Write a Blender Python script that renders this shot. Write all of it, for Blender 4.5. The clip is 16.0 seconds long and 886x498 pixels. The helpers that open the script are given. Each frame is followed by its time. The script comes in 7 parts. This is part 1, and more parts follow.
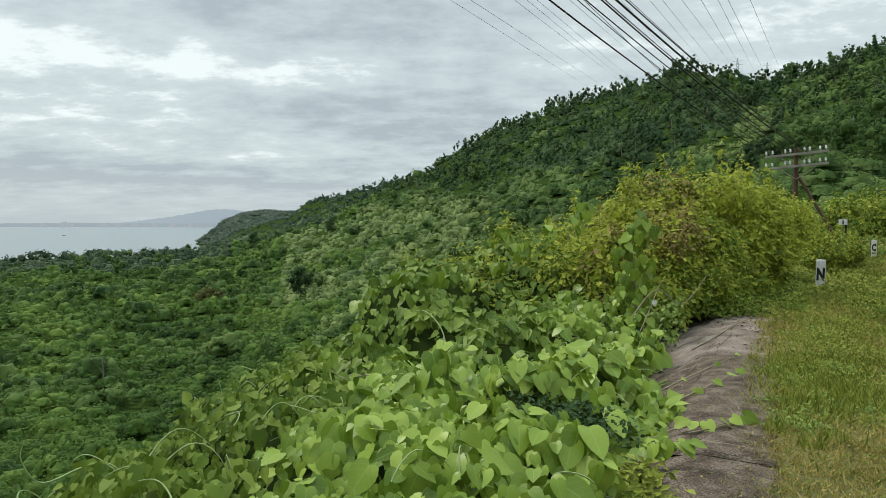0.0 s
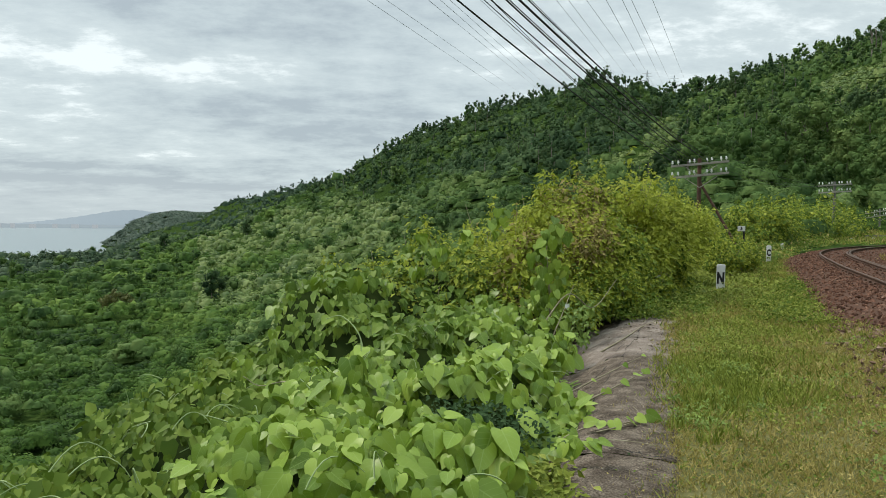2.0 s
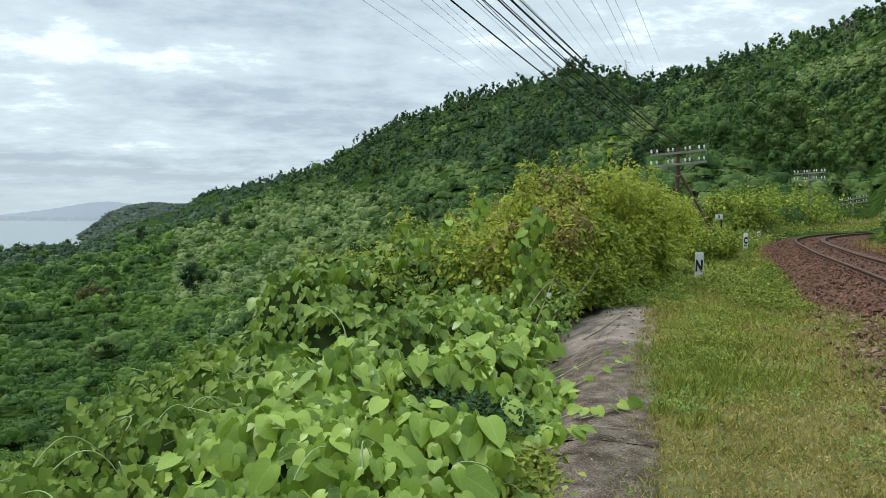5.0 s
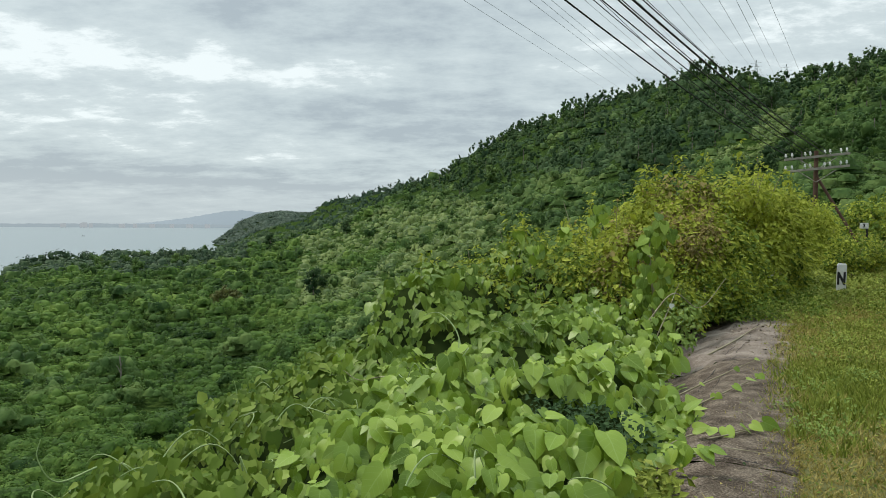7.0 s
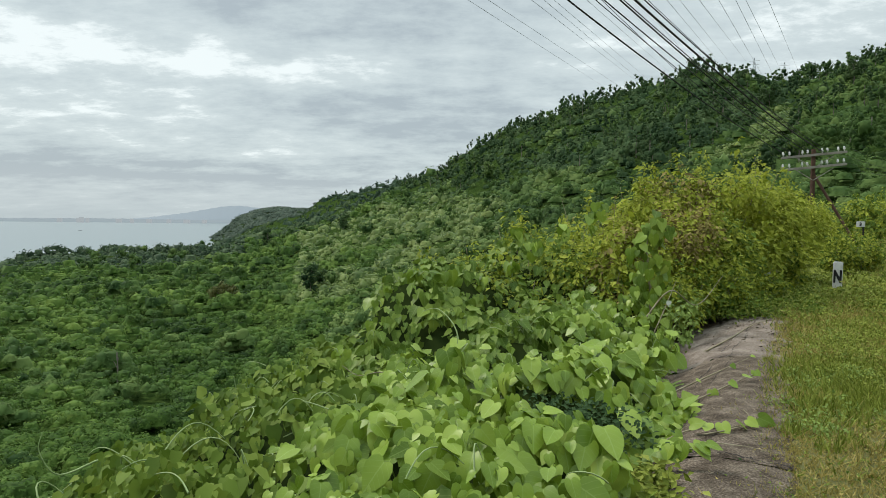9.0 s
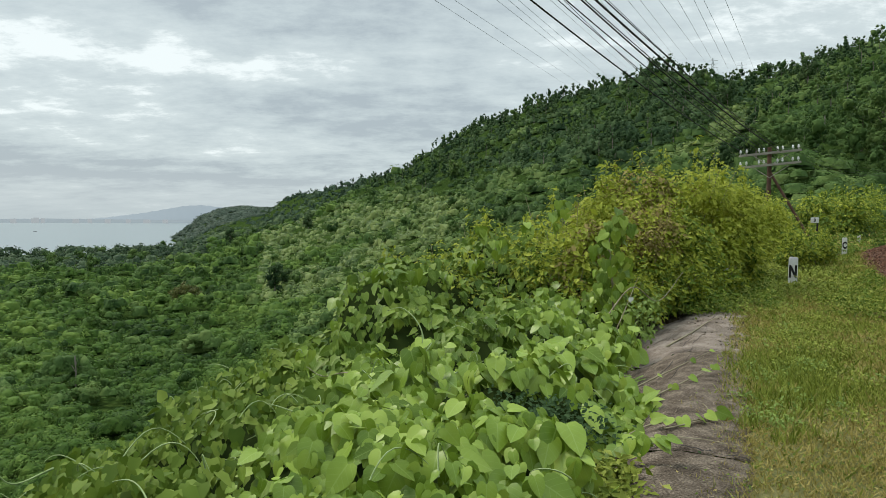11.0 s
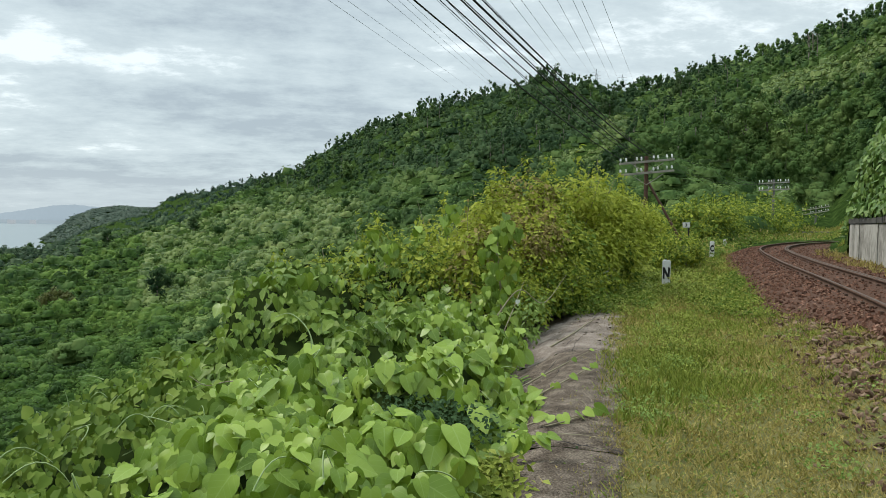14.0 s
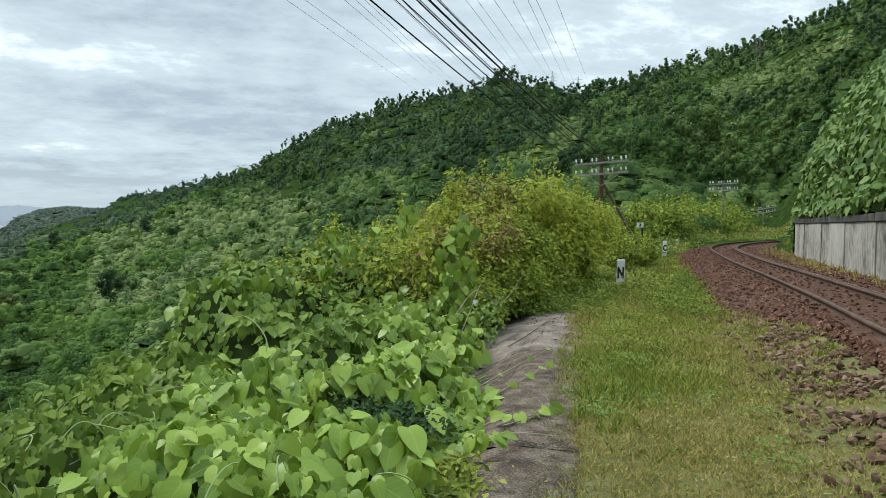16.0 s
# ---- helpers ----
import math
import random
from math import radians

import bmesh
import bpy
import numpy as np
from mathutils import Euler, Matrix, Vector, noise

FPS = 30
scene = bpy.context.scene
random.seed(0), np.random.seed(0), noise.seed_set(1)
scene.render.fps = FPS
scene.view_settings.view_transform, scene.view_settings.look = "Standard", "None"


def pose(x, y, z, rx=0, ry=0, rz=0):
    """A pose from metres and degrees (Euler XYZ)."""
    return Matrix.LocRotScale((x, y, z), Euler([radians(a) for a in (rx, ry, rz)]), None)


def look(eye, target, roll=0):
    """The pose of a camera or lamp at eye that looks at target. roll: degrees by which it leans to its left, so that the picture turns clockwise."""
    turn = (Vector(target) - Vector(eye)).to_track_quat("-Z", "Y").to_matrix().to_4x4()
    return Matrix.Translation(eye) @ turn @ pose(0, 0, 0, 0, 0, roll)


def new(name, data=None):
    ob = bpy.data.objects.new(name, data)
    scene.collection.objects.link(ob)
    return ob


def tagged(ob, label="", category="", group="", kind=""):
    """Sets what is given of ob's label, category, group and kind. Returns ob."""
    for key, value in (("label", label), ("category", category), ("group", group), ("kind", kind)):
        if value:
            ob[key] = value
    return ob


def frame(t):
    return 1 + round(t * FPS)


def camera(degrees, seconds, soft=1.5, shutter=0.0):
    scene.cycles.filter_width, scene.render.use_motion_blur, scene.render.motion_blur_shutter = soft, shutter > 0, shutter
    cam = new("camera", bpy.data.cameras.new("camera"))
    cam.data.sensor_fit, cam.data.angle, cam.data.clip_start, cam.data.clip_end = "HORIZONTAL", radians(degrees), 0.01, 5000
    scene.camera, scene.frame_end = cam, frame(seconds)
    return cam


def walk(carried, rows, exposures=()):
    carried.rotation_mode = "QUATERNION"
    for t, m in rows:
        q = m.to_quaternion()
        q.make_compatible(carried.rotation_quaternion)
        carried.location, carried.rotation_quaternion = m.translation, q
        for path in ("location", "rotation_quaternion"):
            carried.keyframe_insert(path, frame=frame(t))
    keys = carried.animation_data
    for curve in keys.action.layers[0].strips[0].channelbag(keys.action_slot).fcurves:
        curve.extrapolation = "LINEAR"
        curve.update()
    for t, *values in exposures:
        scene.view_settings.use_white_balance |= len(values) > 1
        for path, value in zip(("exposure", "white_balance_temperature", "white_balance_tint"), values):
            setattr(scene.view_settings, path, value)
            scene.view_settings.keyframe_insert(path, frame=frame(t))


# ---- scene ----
# ---------- camera ----------
EYE = 1.55
CAM_DEG = 65.53
cam = camera(CAM_DEG, 16.0, soft=0.8)
# seconds, drift of the eye in metres, heading to the left of +y, tilt, roll in degrees
ROWS = [
    (0.00, -0.000, 0.001, -0.000, 0.04, -2.06, 0.15),
    (0.50, 0.012, -0.003, 0.005, -1.19, -2.03, 0.23),
    (1.00, 0.010, -0.015, 0.009, -3.09, -1.88, 0.46),
    (1.50, 0.014, -0.031, 0.014, -5.07, -1.75, 0.61),
    (2.00, 0.017, -0.049, 0.021, -6.62, -1.73, 0.58),
    (2.50, 0.015, -0.065, 0.025, -7.69, -1.79, 0.54),
    (3.00, 0.014, -0.080, 0.031, -8.29, -1.93, 0.41),
    (3.20, 0.012, -0.084, 0.032, -8.50, -2.01, 0.37),
    (4.25, 0.002, -0.080, 0.028, -9.55, -2.45, 0.25),
    (5.30, -0.010, -0.035, 0.018, -7.00, -2.56, 0.19),
    (5.50, -0.007, -0.017, 0.016, -5.91, -2.52, 0.16),
    (6.00, 0.008, 0.040, 0.007, -2.30, -2.18, 0.04),
    (6.50, 0.002, 0.053, -0.004, 0.10, -1.97, 0.25),
    (7.00, -0.004, 0.034, -0.003, 1.30, -1.90, 0.39),
    (7.50, -0.000, 0.015, 0.001, 1.63, -1.94, 0.40),
    (8.00, -0.009, 0.006, 0.003, 1.54, -2.04, 0.52),
    (8.50, -0.014, 0.003, -0.003, 1.32, -2.11, 0.62),
    (9.75, -0.020, 0.010, -0.005, 0.54, -2.30, 0.62),
    (10.80, -0.006, 0.008, 0.002, -1.25, -2.33, 0.37),
    (11.00, -0.003, 0.006, 0.003, -1.77, -2.31, 0.31),
    (11.50, 0.009, -0.005, 0.005, -3.21, -2.25, 0.15),
    (12.00, 0.012, -0.024, 0.011, -4.84, -2.17, 0.24),
    (12.50, 0.012, -0.036, 0.014, -6.52, -2.04, 0.38),
    (13.00, 0.017, -0.038, 0.015, -8.03, -1.90, 0.51),
    (13.50, 0.017, -0.041, 0.020, -9.42, -1.90, 0.63),
    (14.00, 0.028, -0.050, 0.029, -10.59, -2.03, 0.65),
    (14.50, 0.031, -0.053, 0.032, -11.70, -2.13, 0.58),
    (15.00, 0.033, -0.048, 0.032, -12.68, -2.13, 0.57),
    (15.50, 0.038, -0.048, 0.036, -13.52, -2.06, 0.52),
    (16.00, 0.041, -0.054, 0.035, -14.05, -1.96, 0.52),
]



def row_pose(dx, dy, dz, yaw, pitch, roll):
    e = Vector((dx, dy, EYE + dz))
    a, p = radians(yaw), radians(pitch)
    ahead = Vector((-math.sin(a) * math.cos(p), math.cos(a) * math.cos(p), math.sin(p)))
    return look(e, e + ahead * 100.0, roll)


walk(cam, [(r[0], row_pose(*r[1:])) for r in ROWS], exposures=[
    (0.0, 0.03, 6600, 12.5), (1.5, 0.06, 6600, 12.5), (2.5, 0.10, 6430, 12.5), (3.2, 0.12, 6320, 12.5), (5.3, 0.22, 6180, 12.5), (6.0, 0.06, 6320, 12.5),
    (7.0, 0.03, 6560, 12.5), (8.7, 0.03, 6600, 12.5), (11.0, 0.04, 6600, 12.5), (12.5, 0.10, 6600, 12.5), (13.5, 0.12, 6480, 12.5), (15.0, 0.16, 6270, 12.5), (16.0, 0.18, 6180, 12.5)])

# ---------- world and sun: bright overcast ----------
SUN_EL, SUN_AZ = 52.0, 60.0   # degrees; azimuth to the left of +y
world = bpy.data.worlds.new("overcast_sky")
scene.world = world
world.use_nodes = True
wn, wl = world.node_tree.nodes, world.node_tree.links
wn.clear()


def wnode(kind, **kw):
    n = wn.new(kind)
    for k, v in kw.items():
        if k in n.inputs:
            n.inputs[k].default_value = v
    return n


def wmath(op, a, b=None, clamp=False):
    n = wn.new("ShaderNodeMath")
    n.operation, n.use_clamp = op, clamp
    for i, v in enumerate((a, b)):
        if v is None:
            continue
        if isinstance(v, (int, float)):
            n.inputs[i].default_value = v
        else:
            wl.new(v, n.inputs[i])
    return n.outputs[0]


def wramp(fac, stops):
    n = wn.new("ShaderNodeValToRGB")
    e = n.color_ramp.elements
    while len(e) < len(stops):
        e.new(0.5)
    for el, (p, c) in zip(e, stops):
        el.position, el.color = p, (*c, 1)
    wl.new(fac, n.inputs[0])
    return n.outputs[0]


def wmix(fac, a, b, blend="MIX"):
    n = wn.new("ShaderNodeMix")
    n.data_type, n.blend_type = "RGBA", blend
    for sock, v in ((n.inputs[0], fac), (n.inputs[6], a), (n.inputs[7], b)):
        if isinstance(v, (int, float)):
            sock.default_value = v
        elif isinstance(v, tuple):
            sock.default_value = (*v, 1)
        else:
            wl.new(v, sock)
    return n.outputs[2]


sky = wn.new("ShaderNodeTexSky")
sky.sky_type, sky.sun_disc = "NISHITA", False
sky.sun_elevation, sky.sun_rotation = radians(SUN_EL), radians(-SUN_AZ)
sky.air_density, sky.dust_density = 1.2, 2.0
coord = wn.new("ShaderNodeTexCoord")
sep = wn.new("ShaderNodeSeparateXYZ")
wl.new(coord.outputs["Generated"], sep.inputs[0])
up = wmath("MAXIMUM", sep.outputs[2], 0.0)
# cloud deck: direction projected on a high flat layer
flat = wmath("ADD", up, 0.17)
px, py = wmath("DIVIDE", sep.outputs[0], flat), wmath("DIVIDE", sep.outputs[1], flat)
deck = wn.new("ShaderNodeCombineXYZ")
wl.new(px, deck.inputs[0]), wl.new(py, deck.inputs[1])


def wnoise(scale, detail, rough, shift, stretch=(1, 1, 1)):
    m = wn.new("ShaderNodeMapping")
    m.inputs["Location"].default_value, m.inputs["Scale"].default_value = shift, stretch
    wl.new(deck.outputs[0], m.inputs[0])
    n = wnode("ShaderNodeTexNoise", Scale=scale, Detail=detail, Roughness=rough)
    wl.new(m.outputs[0], n.inputs["Vector"])
    return n.outputs["Fac"]


broad = wnoise(0.8, 7.0, 0.55, (3.1, 0.4, 0), (1.0, 1.25, 1))
fine = wnoise(3.8, 11.0, 0.66, (0.2, 5.0, 0), (1.0, 1.35, 1))
cover = wmath("ADD", wmath("ADD", wmath("MULTIPLY", broad, 0.66), wmath("MULTIPLY", fine, 0.60)), -0.135)
# thinner and thicker parts of the deck over the sea: heading as x/y, height as z, widths, gain
ratio = wmath("DIVIDE", sep.outputs[0], wmath("MAXIMUM", sep.outputs[1], 0.05))


def cloud_part(a0, wa, e0, we, gain):
    da = wmath("DIVIDE", wmath("SUBTRACT", ratio, a0), wa)
    de = wmath("DIVIDE", wmath("SUBTRACT", up, e0), we)
    r2 = wmath("ADD", wmath("MULTIPLY", da, da), wmath("MULTIPLY", de, de))
    return wmath("MULTIPLY", wmath("POWER", 2.718, wmath("MULTIPLY", r2, -1.0)), gain)


cover2 = cover
for q in ((-0.56, 0.24, 0.206, 0.028, 0.125), (-0.20, 0.16, 0.204, 0.012, 0.105), (-0.36, 0.06, 0.216, 0.014, 0.08), (-0.72, 0.14, 0.150, 0.045, 0.075), (-0.45, 0.45, 0.058, 0.010, -0.22), (-0.40, 0.40, 0.076, 0.007, -0.14), (-0.55, 0.20, 0.225, 0.022, 0.05), (-0.30, 0.35, 0.168, 0.014, -0.06), (-0.30, 0.20, 0.140, 0.020, -0.03), (-0.35, 0.4, 0.30, 0.03, -0.05), (0.45, 0.45, 0.30, 0.16, 0.055)):
    cover2 = wmath("ADD", cover2, cloud_part(*q))
cloud = wramp(cover2, [(0.34, (0.40, 0.485, 0.525)), (0.46, (0.515, 0.615, 0.64)), (0.575, (0.605, 0.71, 0.725)), (0.65, (0.83, 0.935, 0.94))])
haze = wramp(up, [(0.0, (0.46, 0.55, 0.575)), (0.05, (0.50, 0.585, 0.62)), (0.16, (0.54, 0.62, 0.65)), (0.2, (0.5, 0.5, 0.5))])
near_horizon = wmath("SUBTRACT", 1.0, wmath("MULTIPLY", up, 14.0), True)
deck_col = wmix(wmath("MULTIPLY", near_horizon, 0.85), cloud, haze)
# overcast: the zenith is brighter than the horizon
lift = wmath("ADD", 1.0, wmath("MULTIPLY", wmath("SUBTRACT", up, 0.36, True), 2.4))
liftc = wn.new("ShaderNodeCombineXYZ")
for i in range(3):
    wl.new(lift, liftc.inputs[i])
deck_col = wmix(1.0, deck_col, liftc.outputs[0], "MULTIPLY")
bg_sky = wnode("ShaderNodeBackground", Strength=0.10)
wl.new(sky.outputs[0], bg_sky.inputs[0])
bg_cloud = wnode("ShaderNodeBackground", Strength=1.05)
wl.new(deck_col, bg_cloud.inputs[0])
mixbg = wnode("ShaderNodeMixShader", Fac=0.94)
wl.new(bg_sky.outputs[0], mixbg.inputs[1]), wl.new(bg_cloud.outputs[0], mixbg.inputs[2])
wout = wn.new("ShaderNodeOutputWorld")
wl.new(mixbg.outputs[0], wout.inputs[0])

sun = new("sun", bpy.data.lights.new("sun", "SUN"))
sun.data.energy, sun.data.angle, sun.data.color = 2.2, radians(14), (1.0, 0.925, 0.86)
sd = Vector((-math.sin(radians(SUN_AZ)) * math.cos(radians(SUN_EL)), math.cos(radians(SUN_AZ)) * math.cos(radians(SUN_EL)), math.sin(radians(SUN_EL))))
sun.matrix_world = look(sd * 50, (0, 0, 0))

# ---------- materials ----------
def material(name, stops, rough=0.9, scale=3.0, detail=6.0, bump=0.0, bump_scale=20.0, metallic=0.0, island=0.0, fine=0.25, translucent=0.0, spec=0.3, veins=False, bump_size=0.02, fine_detail=5.0, stretch=None):
    """Noise-varied surface: stops is a colour ramp; island shifts the colour piece by piece."""
    m = bpy.data.materials.new(name)
    m.use_nodes = True
    nt = m.node_tree
    N, L = nt.nodes, nt.links
    N.clear()
    out = N.new("ShaderNodeOutputMaterial")
    b = N.new("ShaderNodeBsdfPrincipled")
    b.inputs["Roughness"].default_value, b.inputs["Metallic"].default_value = rough, metallic
    b.inputs["Specular IOR Level"].default_value = spec
    tc = N.new("ShaderNodeTexCoord")
    geo = N.new("ShaderNodeNewGeometry")
    big = N.new("ShaderNodeTexNoise")
    big.inputs["Scale"].default_value, big.inputs["Detail"].default_value = scale, detail
    where = geo.outputs["Position"]
    if stretch:
        mp = N.new("ShaderNodeMapping")
        mp.inputs["Scale"].default_value = stretch
        if stretch[0] < 1:
            mp.inputs["Rotation"].default_value = (0, 0, radians(25.7))
        L.new(where, mp.inputs[0])
        where = mp.outputs[0]
    L.new(where, big.inputs["Vector"])
    small = N.new("ShaderNodeTexNoise")
    small.inputs["Scale"].default_value, small.inputs["Detail"].default_value = bump_scale, fine_detail
    L.new(where, small.inputs["Vector"])

    def mth(op, a, c):
        n = N.new("ShaderNodeMath")
        n.operation = op
        for i, v in enumerate((a, c)):
            if isinstance(v, (int, float)):
                n.inputs[i].default_value = v
            else:
                L.new(v, n.inputs[i])
        return n.outputs[0]

    fac = mth("ADD", mth("MULTIPLY", big.outputs["Fac"], 1 - fine), mth("MULTIPLY", small.outputs["Fac"], fine))
    if island:
        oi = N.new("ShaderNodeObjectInfo")
        r = mth("FRACT", mth("ADD", geo.outputs["Random Per Island"], oi.outputs["Random"]), 0.0)
        fac = mth("ADD", mth("MULTIPLY", fac, 1 - island), mth("MULTIPLY", r, island))
    ramp = N.new("ShaderNodeValToRGB")
    e = ramp.color_ramp.elements
    while len(e) < len(stops):
        e.new(0.5)
    for el, (p, c) in zip(e, stops):
        el.position, el.color = p, (*c, 1)
    L.new(fac, ramp.inputs[0])
    col = ramp.outputs[0]
    if veins:
        # pale midrib and side veins in the leaf's own coordinates
        uv = N.new("ShaderNodeSeparateXYZ")
        L.new(tc.outputs["UV"], uv.inputs[0])
        ax = mth("ABSOLUTE", uv.outputs[0], 0.0)
        rib = mth("LESS_THAN", ax, 0.018)
        side = mth("FRACT", mth("MULTIPLY", mth("SUBTRACT", uv.outputs[1], mth("MULTIPLY", ax, 0.75)), 5.0), 0.0)
        side = mth("MULTIPLY", mth("LESS_THAN", side, 0.10), 0.55)
        vein = mth("MULTIPLY", mth("MAXIMUM", rib, side), 0.28)
        mixv = N.new("ShaderNodeMix")
        mixv.data_type = "RGBA"
        L.new(vein, mixv.inputs[0])
        L.new(col, mixv.inputs[6])
        mixv.inputs[7].default_value = (0.34, 0.46, 0.14, 1)
        col = mixv.outputs[2]
    L.new(col, b.inputs["Base Color"])
    if bump:
        bp = N.new("ShaderNodeBump")
        bp.inputs["Strength"].default_value, bp.inputs["Distance"].default_value = bump, bump_size
        L.new(small.outputs["Fac"], bp.inputs["Height"])
        L.new(bp.outputs[0], b.inputs["Normal"])
    if translucent:
        t = N.new("ShaderNodeBsdfTranslucent")
        L.new(col, t.inputs[0])
        mix = N.new("ShaderNodeMixShader")
        mix.inputs[0].default_value = translucent
        L.new(b.outputs[0], mix.inputs[1]), L.new(t.outputs[0], mix.inputs[2])
        L.new(mix.outputs[0], out.inputs[0])
    else:
        L.new(b.outputs[0], out.inputs[0])
    return m


def leafmat(name, dark, mid, light, translucent=0.25, rough=0.55, scale=0.6, island=0.55, fine_scale=6.0, veins=False, relief=0.0, gloss=0.2):
    lo, hi = (0.37, 0.64) if relief else (0.28, 0.74)
    return material(name, [(lo, dark), (0.5, mid), (hi, light)], rough, scale, 4.0, island=island, translucent=translucent, bump_scale=fine_scale, spec=gloss, fine=0.38 if relief else 0.4, veins=veins, bump=relief, bump_size=0.5, fine_detail=8.0 if relief else 5.0)


M_jungle = leafmat("jungle_foliage", (0.018, 0.044, 0.010), (0.064, 0.126, 0.022), (0.150, 0.232, 0.045), 0.15, 0.75, 0.035, 0.10, 0.55, relief=0.4, gloss=0.1)
M_scrub = leafmat("hill_scrub_foliage", (0.034, 0.074, 0.018), (0.104, 0.172, 0.042), (0.215, 0.290, 0.084), 0.15, 0.7, 0.04, 0.14, 0.5, relief=0.4, gloss=0.14)
M_pale = leafmat("pale_creeper_foliage", (0.058, 0.108, 0.024), (0.122, 0.182, 0.043), (0.205, 0.270, 0.076), 0.15, 0.6, 0.08, 0.2, 0.5, relief=0.5)
M_broad = leafmat("broadleaf_canopy", (0.026, 0.062, 0.017), (0.080, 0.144, 0.038), (0.162, 0.234, 0.068), 0.22, 0.7, 0.10, 0.06, 0.3, relief=0.15, gloss=0.08)
M_forest = leafmat("pine_forest_foliage", (0.019, 0.045, 0.018), (0.048, 0.090, 0.033), (0.088, 0.136, 0.051), 0.15, 0.75, 0.06, 0.06, 0.3, relief=0.15, gloss=0.08)
# headland, coast, far slope and far wood: distance haze put into these greens
M_headland = leafmat("hazed_headland_foliage", (0.050, 0.080, 0.056), (0.072, 0.106, 0.074), (0.096, 0.132, 0.090), 0.1, 0.8, 0.02, 0.2, 0.2, relief=0.3)
M_coast = leafmat("hazed_coast_foliage", (0.020, 0.044, 0.022), (0.046, 0.082, 0.038), (0.080, 0.122, 0.056), 0.1, 0.8, 0.05, 0.2, 0.4, relief=0.4)
M_slope = leafmat("hazed_slope_foliage", (0.026, 0.054, 0.026), (0.058, 0.098, 0.042), (0.105, 0.150, 0.064), 0.12, 0.7, 0.02, 0.10, 0.12, relief=0.3, gloss=0.08)
M_mixed = leafmat("creeper_hung_tree_foliage", (0.024, 0.056, 0.016), (0.072, 0.128, 0.033), (0.148, 0.212, 0.060), 0.15, 0.7, 0.05, 0.10, 0.4, relief=0.3, gloss=0.1)
M_farwood = leafmat("hazed_far_wood_foliage", (0.030, 0.058, 0.036), (0.050, 0.085, 0.050), (0.076, 0.115, 0.066), 0.12, 0.8, 0.05, 0.06, 0.2, relief=0.15, gloss=0.05)
M_bamboo = leafmat("bamboo_foliage", (0.060, 0.075, 0.018), (0.105, 0.115, 0.030), (0.165, 0.165, 0.052), 0.2, 0.7, 0.3, 0.3, 0.8)
M_vine = leafmat("vine_leaf", (0.116, 0.199, 0.014), (0.204, 0.310, 0.028), (0.320, 0.425, 0.066), 0.18, 0.42, 1.2, 0.42, veins=True, gloss=0.36)
M_bank = leafmat("bank_scrub_leaf", (0.058, 0.106, 0.011), (0.116, 0.184, 0.020), (0.205, 0.275, 0.044), 0.25, 0.6, 1.0, 0.4, gloss=0.15)
M_creeper = leafmat("creeper_leaf", (0.050, 0.110, 0.018), (0.105, 0.190, 0.034), (0.19, 0.285, 0.062), 0.22, 0.48, 0.8, 0.4, veins=True, gloss=0.28)
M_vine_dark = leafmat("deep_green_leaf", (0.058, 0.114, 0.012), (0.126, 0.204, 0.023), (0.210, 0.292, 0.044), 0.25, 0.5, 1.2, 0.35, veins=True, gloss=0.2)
M_shrub = leafmat("yellow_green_leaf", (0.172, 0.212, 0.018), (0.312, 0.368, 0.036), (0.48, 0.510, 0.076), 0.40, 0.6, 0.8, 0.4, gloss=0.2)
M_dry = leafmat("dry_leaf", (0.13, 0.105, 0.030), (0.225, 0.185, 0.055), (0.36, 0.29, 0.10), 0.2, 0.7, 1.0)
M_grass = leafmat("grass_blade", (0.178, 0.154, 0.036), (0.360, 0.302, 0.088), (0.51, 0.425, 0.165), 0.28, 0.7, 2.6, 0.45, gloss=0.1)
M_weed = leafmat("fresh_weed_leaf", (0.105, 0.140, 0.017), (0.200, 0.245, 0.036), (0.315, 0.355, 0.072), 0.25, 0.6, 2.0, gloss=0.1)
# near-black backing under leaves: the shade in their gaps put into colour
M_gap = material("leaf_gap_shade", [(0.3, (0.010, 0.018, 0.005)), (0.55, (0.020, 0.032, 0.008)), (0.75, (0.036, 0.045, 0.014))], 1.0, 0.15, 8.0, 0.4, 4.0, spec=0.0)
# hill floor darkened so gaps between the clumps read as shaded crevices
M_floor = material("shaded_hill_floor", [(0.34, (0.012, 0.026, 0.006)), (0.5, (0.030, 0.055, 0.013)), (0.66, (0.064, 0.100, 0.025))], 1.0, 0.25, 10.0, 1.0, 1.2, spec=0.0, fine=0.6, fine_detail=9.0, bump_size=0.6)
M_verge = material("verge_soil", [(0.3, (0.072, 0.074, 0.027)), (0.52, (0.142, 0.140, 0.054)), (0.75, (0.235, 0.206, 0.098))], 1.0, 1.6, 10.0, 0.8, 40.0, spec=0.05, fine=0.45, fine_detail=8.0)
M_concrete = material("weathered_concrete", [(0.37, (0.046, 0.035, 0.025)), (0.47, (0.104, 0.082, 0.061)), (0.56, (0.178, 0.145, 0.110)), (0.68, (0.34, 0.282, 0.220))], 0.95, 6.0, 13.0, 1.0, 70.0, fine=0.55, fine_detail=9.0, spec=0.1)
M_concrete_pale = material("trodden_concrete", [(0.36, (0.10, 0.08, 0.064)), (0.5, (0.20, 0.165, 0.134)), (0.64, (0.31, 0.265, 0.22))], 0.95, 3.0, 13.0, 0.9, 45.0, fine=0.45, fine_detail=9.0, spec=0.1)
M_crack = material("dark_crack", [(0.3, (0.012, 0.011, 0.010)), (0.7, (0.03, 0.028, 0.025))], 1.0, 6.0)
